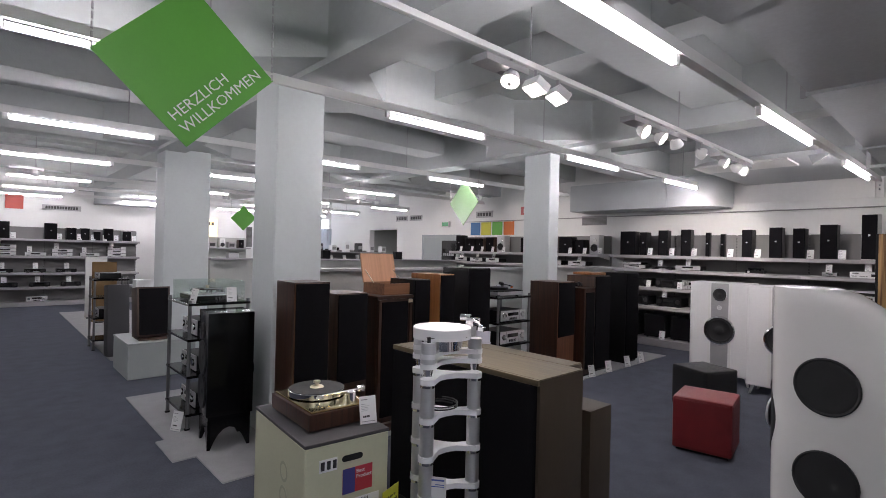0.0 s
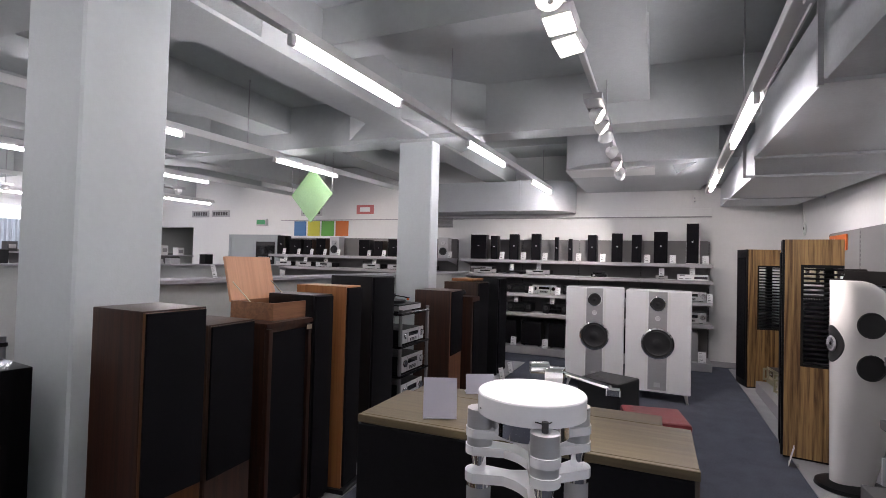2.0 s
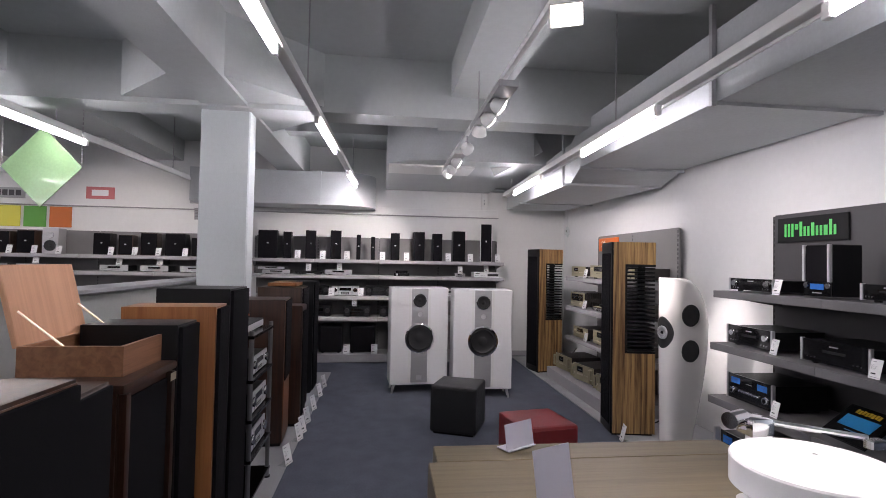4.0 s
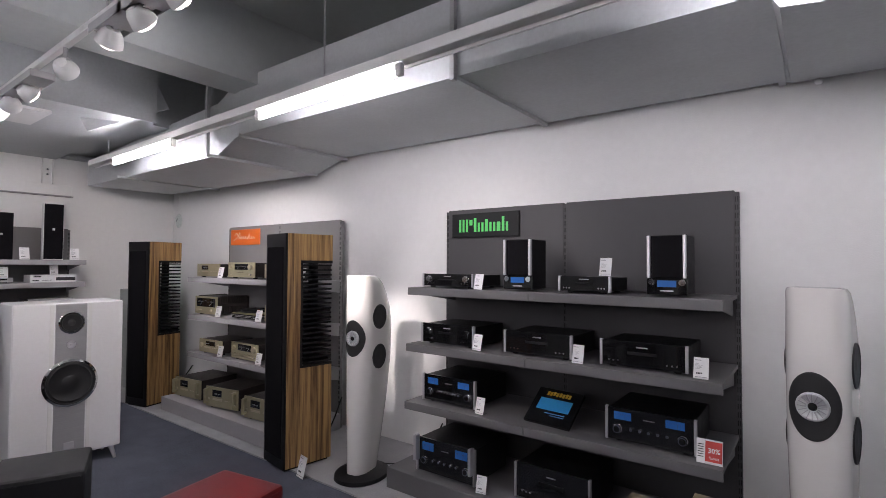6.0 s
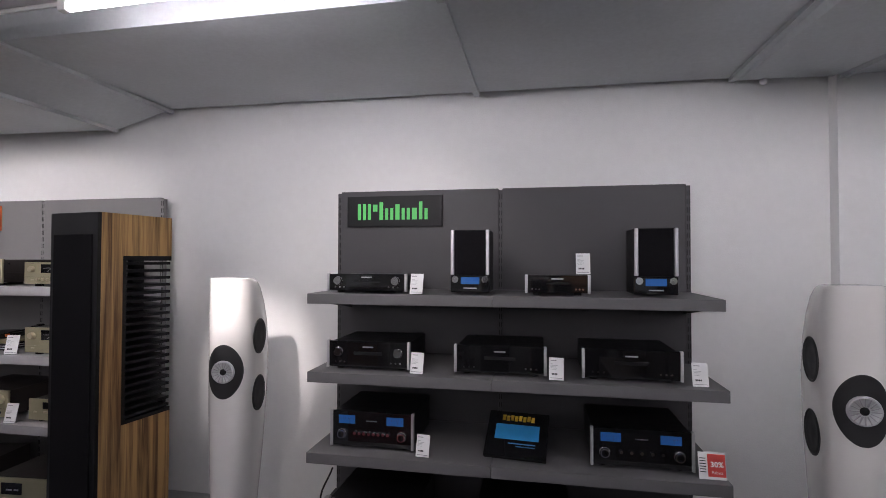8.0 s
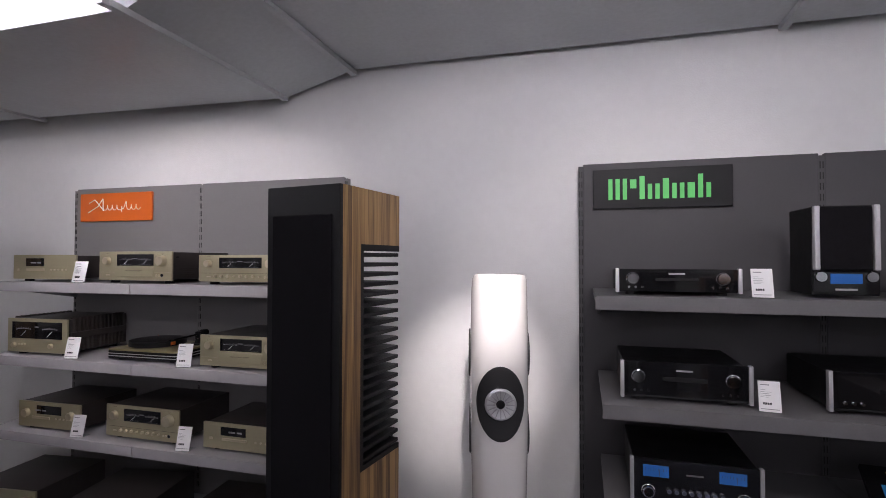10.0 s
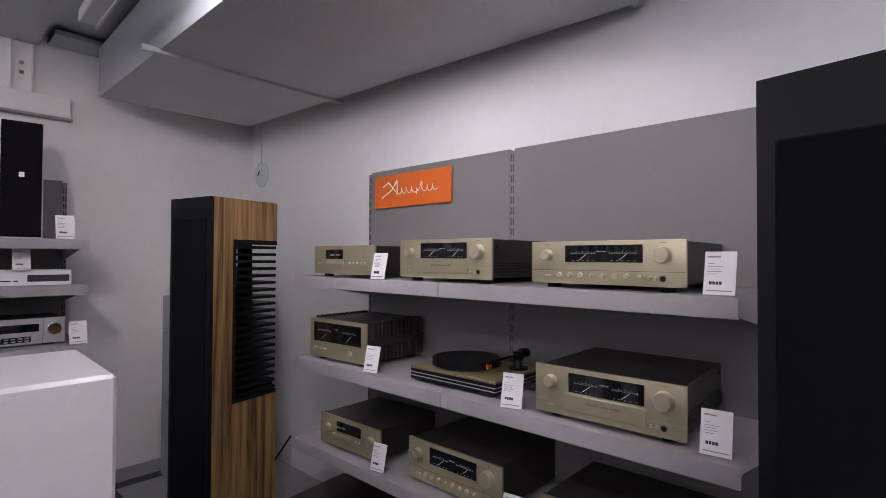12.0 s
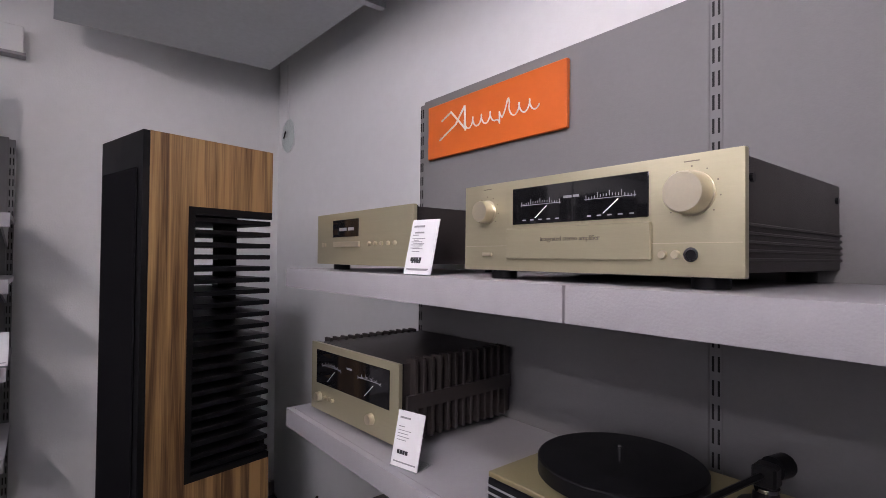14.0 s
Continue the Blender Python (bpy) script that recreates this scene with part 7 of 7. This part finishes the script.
part("pane", box(-0.21, 0.21, -0.22, 0.22, 1.326, 1.332), M_GLASS, sh)
for sx in (-1, 1):
    for sy in (-1, 1):
        part("glass_edge", box(sx * 0.21 - 0.002, sx * 0.21 + 0.002, sy * 0.22 - 0.002, sy * 0.22 + 0.002, 0.9, 1.33), M_GREYBOX, sh)
hp = thing("headphones", "black and silver headphones on a stand", "headphones", pose(1.36, -0.16, 0.902, 0, 0, 60))
bm = bmesh.new()
for i in range(12):
    a0, a1 = math.pi * i / 12, math.pi * (i + 1) / 12
    rod(bm, (0.085 * math.cos(a0), 0, 0.17 + 0.09 * math.sin(a0)), (0.085 * math.cos(a1), 0, 0.17 + 0.09 * math.sin(a1)), 0.011, seg=8)
part("headband", bm, M_BLACK, hp)
for sx in (-1, 1):
    cup = part("earcup", lathe([(0.047, -0.024), (0.05, -0.005), (0.047, 0.012), (0.034, 0.02), (0.001, 0.02)], (0, 0, 0), "x", 28), M_BLACK, hp, "black oval ear cup")
    cup.matrix_basis = pose(sx * 0.085, 0, 0.062, 0, 0, 0 if sx > 0 else 180)
    part("ring", lathe([(0.052, 0.0), (0.052, 0.012), (0.042, 0.02), (0.042, 0.0)], (0, 0, 0), "x", 28, True), M_CHROME, cup, "polished ring")
    part("slider", box(sx * 0.085 - 0.008, sx * 0.085 + 0.008, -0.012, 0.012, 0.11, 0.19, 0.003), M_ALU, hp)
part("cable_rest", box(-0.06, 0.06, -0.06, 0.06, 0.0, 0.012, 0.003), M_CARD, hp)
sb = thing("small_carton", "white card lying in the showcase", "card", pose(1.30, -0.03, 0.902, 0, 0, 30))
part("card", box(-0.06, 0.06, -0.05, 0.05, 0, 0.02), M_CARD, sb)

# ---- front room beyond the opening ----
bm = bmesh.new()
bx(bm, X_W - 0.2, -3.4, -7.0, -6.8, 0, SLAB)
bx(bm, -0.6, X_E, -7.0, -6.8, 0, SLAB)
bx(bm, -3.4, -0.6, -7.0, -6.8, 0, 0.5)
bx(bm, -3.4, -0.6, -7.0, -6.8, 3.1, SLAB)
structure("wall_street", bm, M_WALL, "white wall of the front room with a shop window", "wall")
sw = thing("window_2", "tall shop window onto the bright street", "window", pose(0, -6.9, 0), "", "structure")
for x in (-3.36, -2.0, -0.64):
    part("window_frame", box(x - 0.04, x + 0.04, -0.05, 0.05, 0.5, 3.1), M_DOOR, sw)
for x0, x1 in ((-3.32, -2.04), (-1.96, -0.68)):
    p = part("pane", box(x0, x1, -0.005, 0.005, 0.5, 3.1), M_GLASS, sw)
    p.visible_shadow = False
part("window_sill", box(-3.4, -0.6, 0.05, 0.3, 0.46, 0.5), M_WHITEPLASTIC, sw)
day = bpy.data.lights.new("window_daylight", "AREA")
day.shape, day.size, day.size_y, day.energy, day.color = "RECTANGLE", 2.6, 2.5, 160.0, (0.80, 0.92, 1.0)
new("window_daylight", day).matrix_basis = pose(-2.0, -6.75, 1.8, 90, 0, 0)
fw = structure("front_room_screen", box(-2.7, -0.40, -4.2, -4.1, 0, 2.9), mat("blue_grey_paint", (0.30, 0.315, 0.345), 0.6, vary=0.05), "blue-grey screen wall in the front room", "wall")
pp = thing("wall_poster", "dark abstract poster on the screen wall", "poster", pose(-0.66, -4.098, 1.3))
part("frame", box(-0.19, 0.19, 0, 0.02, -0.46, 0.46, 0.003), M_GREYMETAL, pp)
part("print", box(-0.175, 0.175, 0.02, 0.022, -0.445, 0.445), mat("dark_print", (0.09, 0.10, 0.12), 0.5, vary=0.6, scale=3), pp)
gr = thing("glass_shelf_unit", "clear glass shelves with black loudspeakers in the front room", "shelf unit", pose(-0.1, -3.75, 0))
for z in (2.29, 2.01, 1.618, 1.13):
    part("glass_shelf", box(-0.06, 0.95, -0.15, 0.15, z - 0.01, z, 0.002), M_GLASS, gr)
    part("shelf_edge", box(-0.06, 0.95, 0.151, 0.154, z - 0.01, z), M_ACRYL, gr)
for x in (0.0, 0.9):
    part("post", box(x - 0.015, x + 0.015, -0.185, -0.155, 0, SLAB), M_GREYMETAL, gr)
for x, z, hh in ((0.09, 2.012, 0.25), (0.28, 2.012, 0.23), (0.10, 1.62, 0.32), (0.34, 1.62, 0.3), (0.09, 1.132, 0.42), (0.33, 1.132, 0.36), (0.6, 2.012, 0.24), (0.62, 1.62, 0.3)):
    shelf_speaker(pose(x - 0.1, -3.62, z, 0, 0, 0), 0.17, hh, 0.2, "black loudspeaker on a clear glass shelf")
fe = thing("fire_extinguisher", "red fire extinguisher hanging on the screen wall", "extinguisher", pose(-1.05, -4.02, 0.34))
part("bottle", lathe([(0.001, 0.0), (0.07, 0.0), (0.075, 0.02), (0.075, 0.38), (0.05, 0.45), (0.02, 0.47), (0.001, 0.47)], (0, 0, 0), "z", 24), mat("extinguisher_red", (0.35, 0.02, 0.025), 0.35, vary=0.05), fe)
part("valve", box(-0.02, 0.02, -0.02, 0.05, 0.468, 0.53, 0.004), M_BLACK, fe)
part("bracket", box(-0.03, 0.03, -0.08, -0.07, 0.2, 0.45), M_GREYMETAL, fe)
structure("ground", box(-60, 60, -80, -7.0, -0.2, -0.1), mat("street_paving", (0.25, 0.25, 0.25), 0.9, vary=0.2, scale=1), "grey street paving outside the shop window", "ground")

# Two added tubes, out of view above the lintel, brighten the front room.
for y in (-2.2, -4.6):
    tube = thing("fluorescent_tube", "unseen white fluorescent tube lamp added to brighten the front room", "lamp", pose(-1.9, y, 3.3), "fluorescent tubes")
    part("tube", rodm((0, 0, 0), (1.2, 0, 0), 0.02, seg=12), M_TUBE, tube)
    part("batten", box(-0.03, 1.23, -0.04, 0.04, 0.03, SLAB - 3.3, 0.004), M_WHITEPLASTIC, tube)

M_DAY = mat("daylight_distance", (0.72, 0.86, 1.0), 0.9, vary=0.15, scale=0.15, emit=1.6)
structure("backdrop", box(-14, 10, -21.0, -20.9, -0.1, 9), M_DAY, "pale bright daylight distance beyond the window", "backdrop")
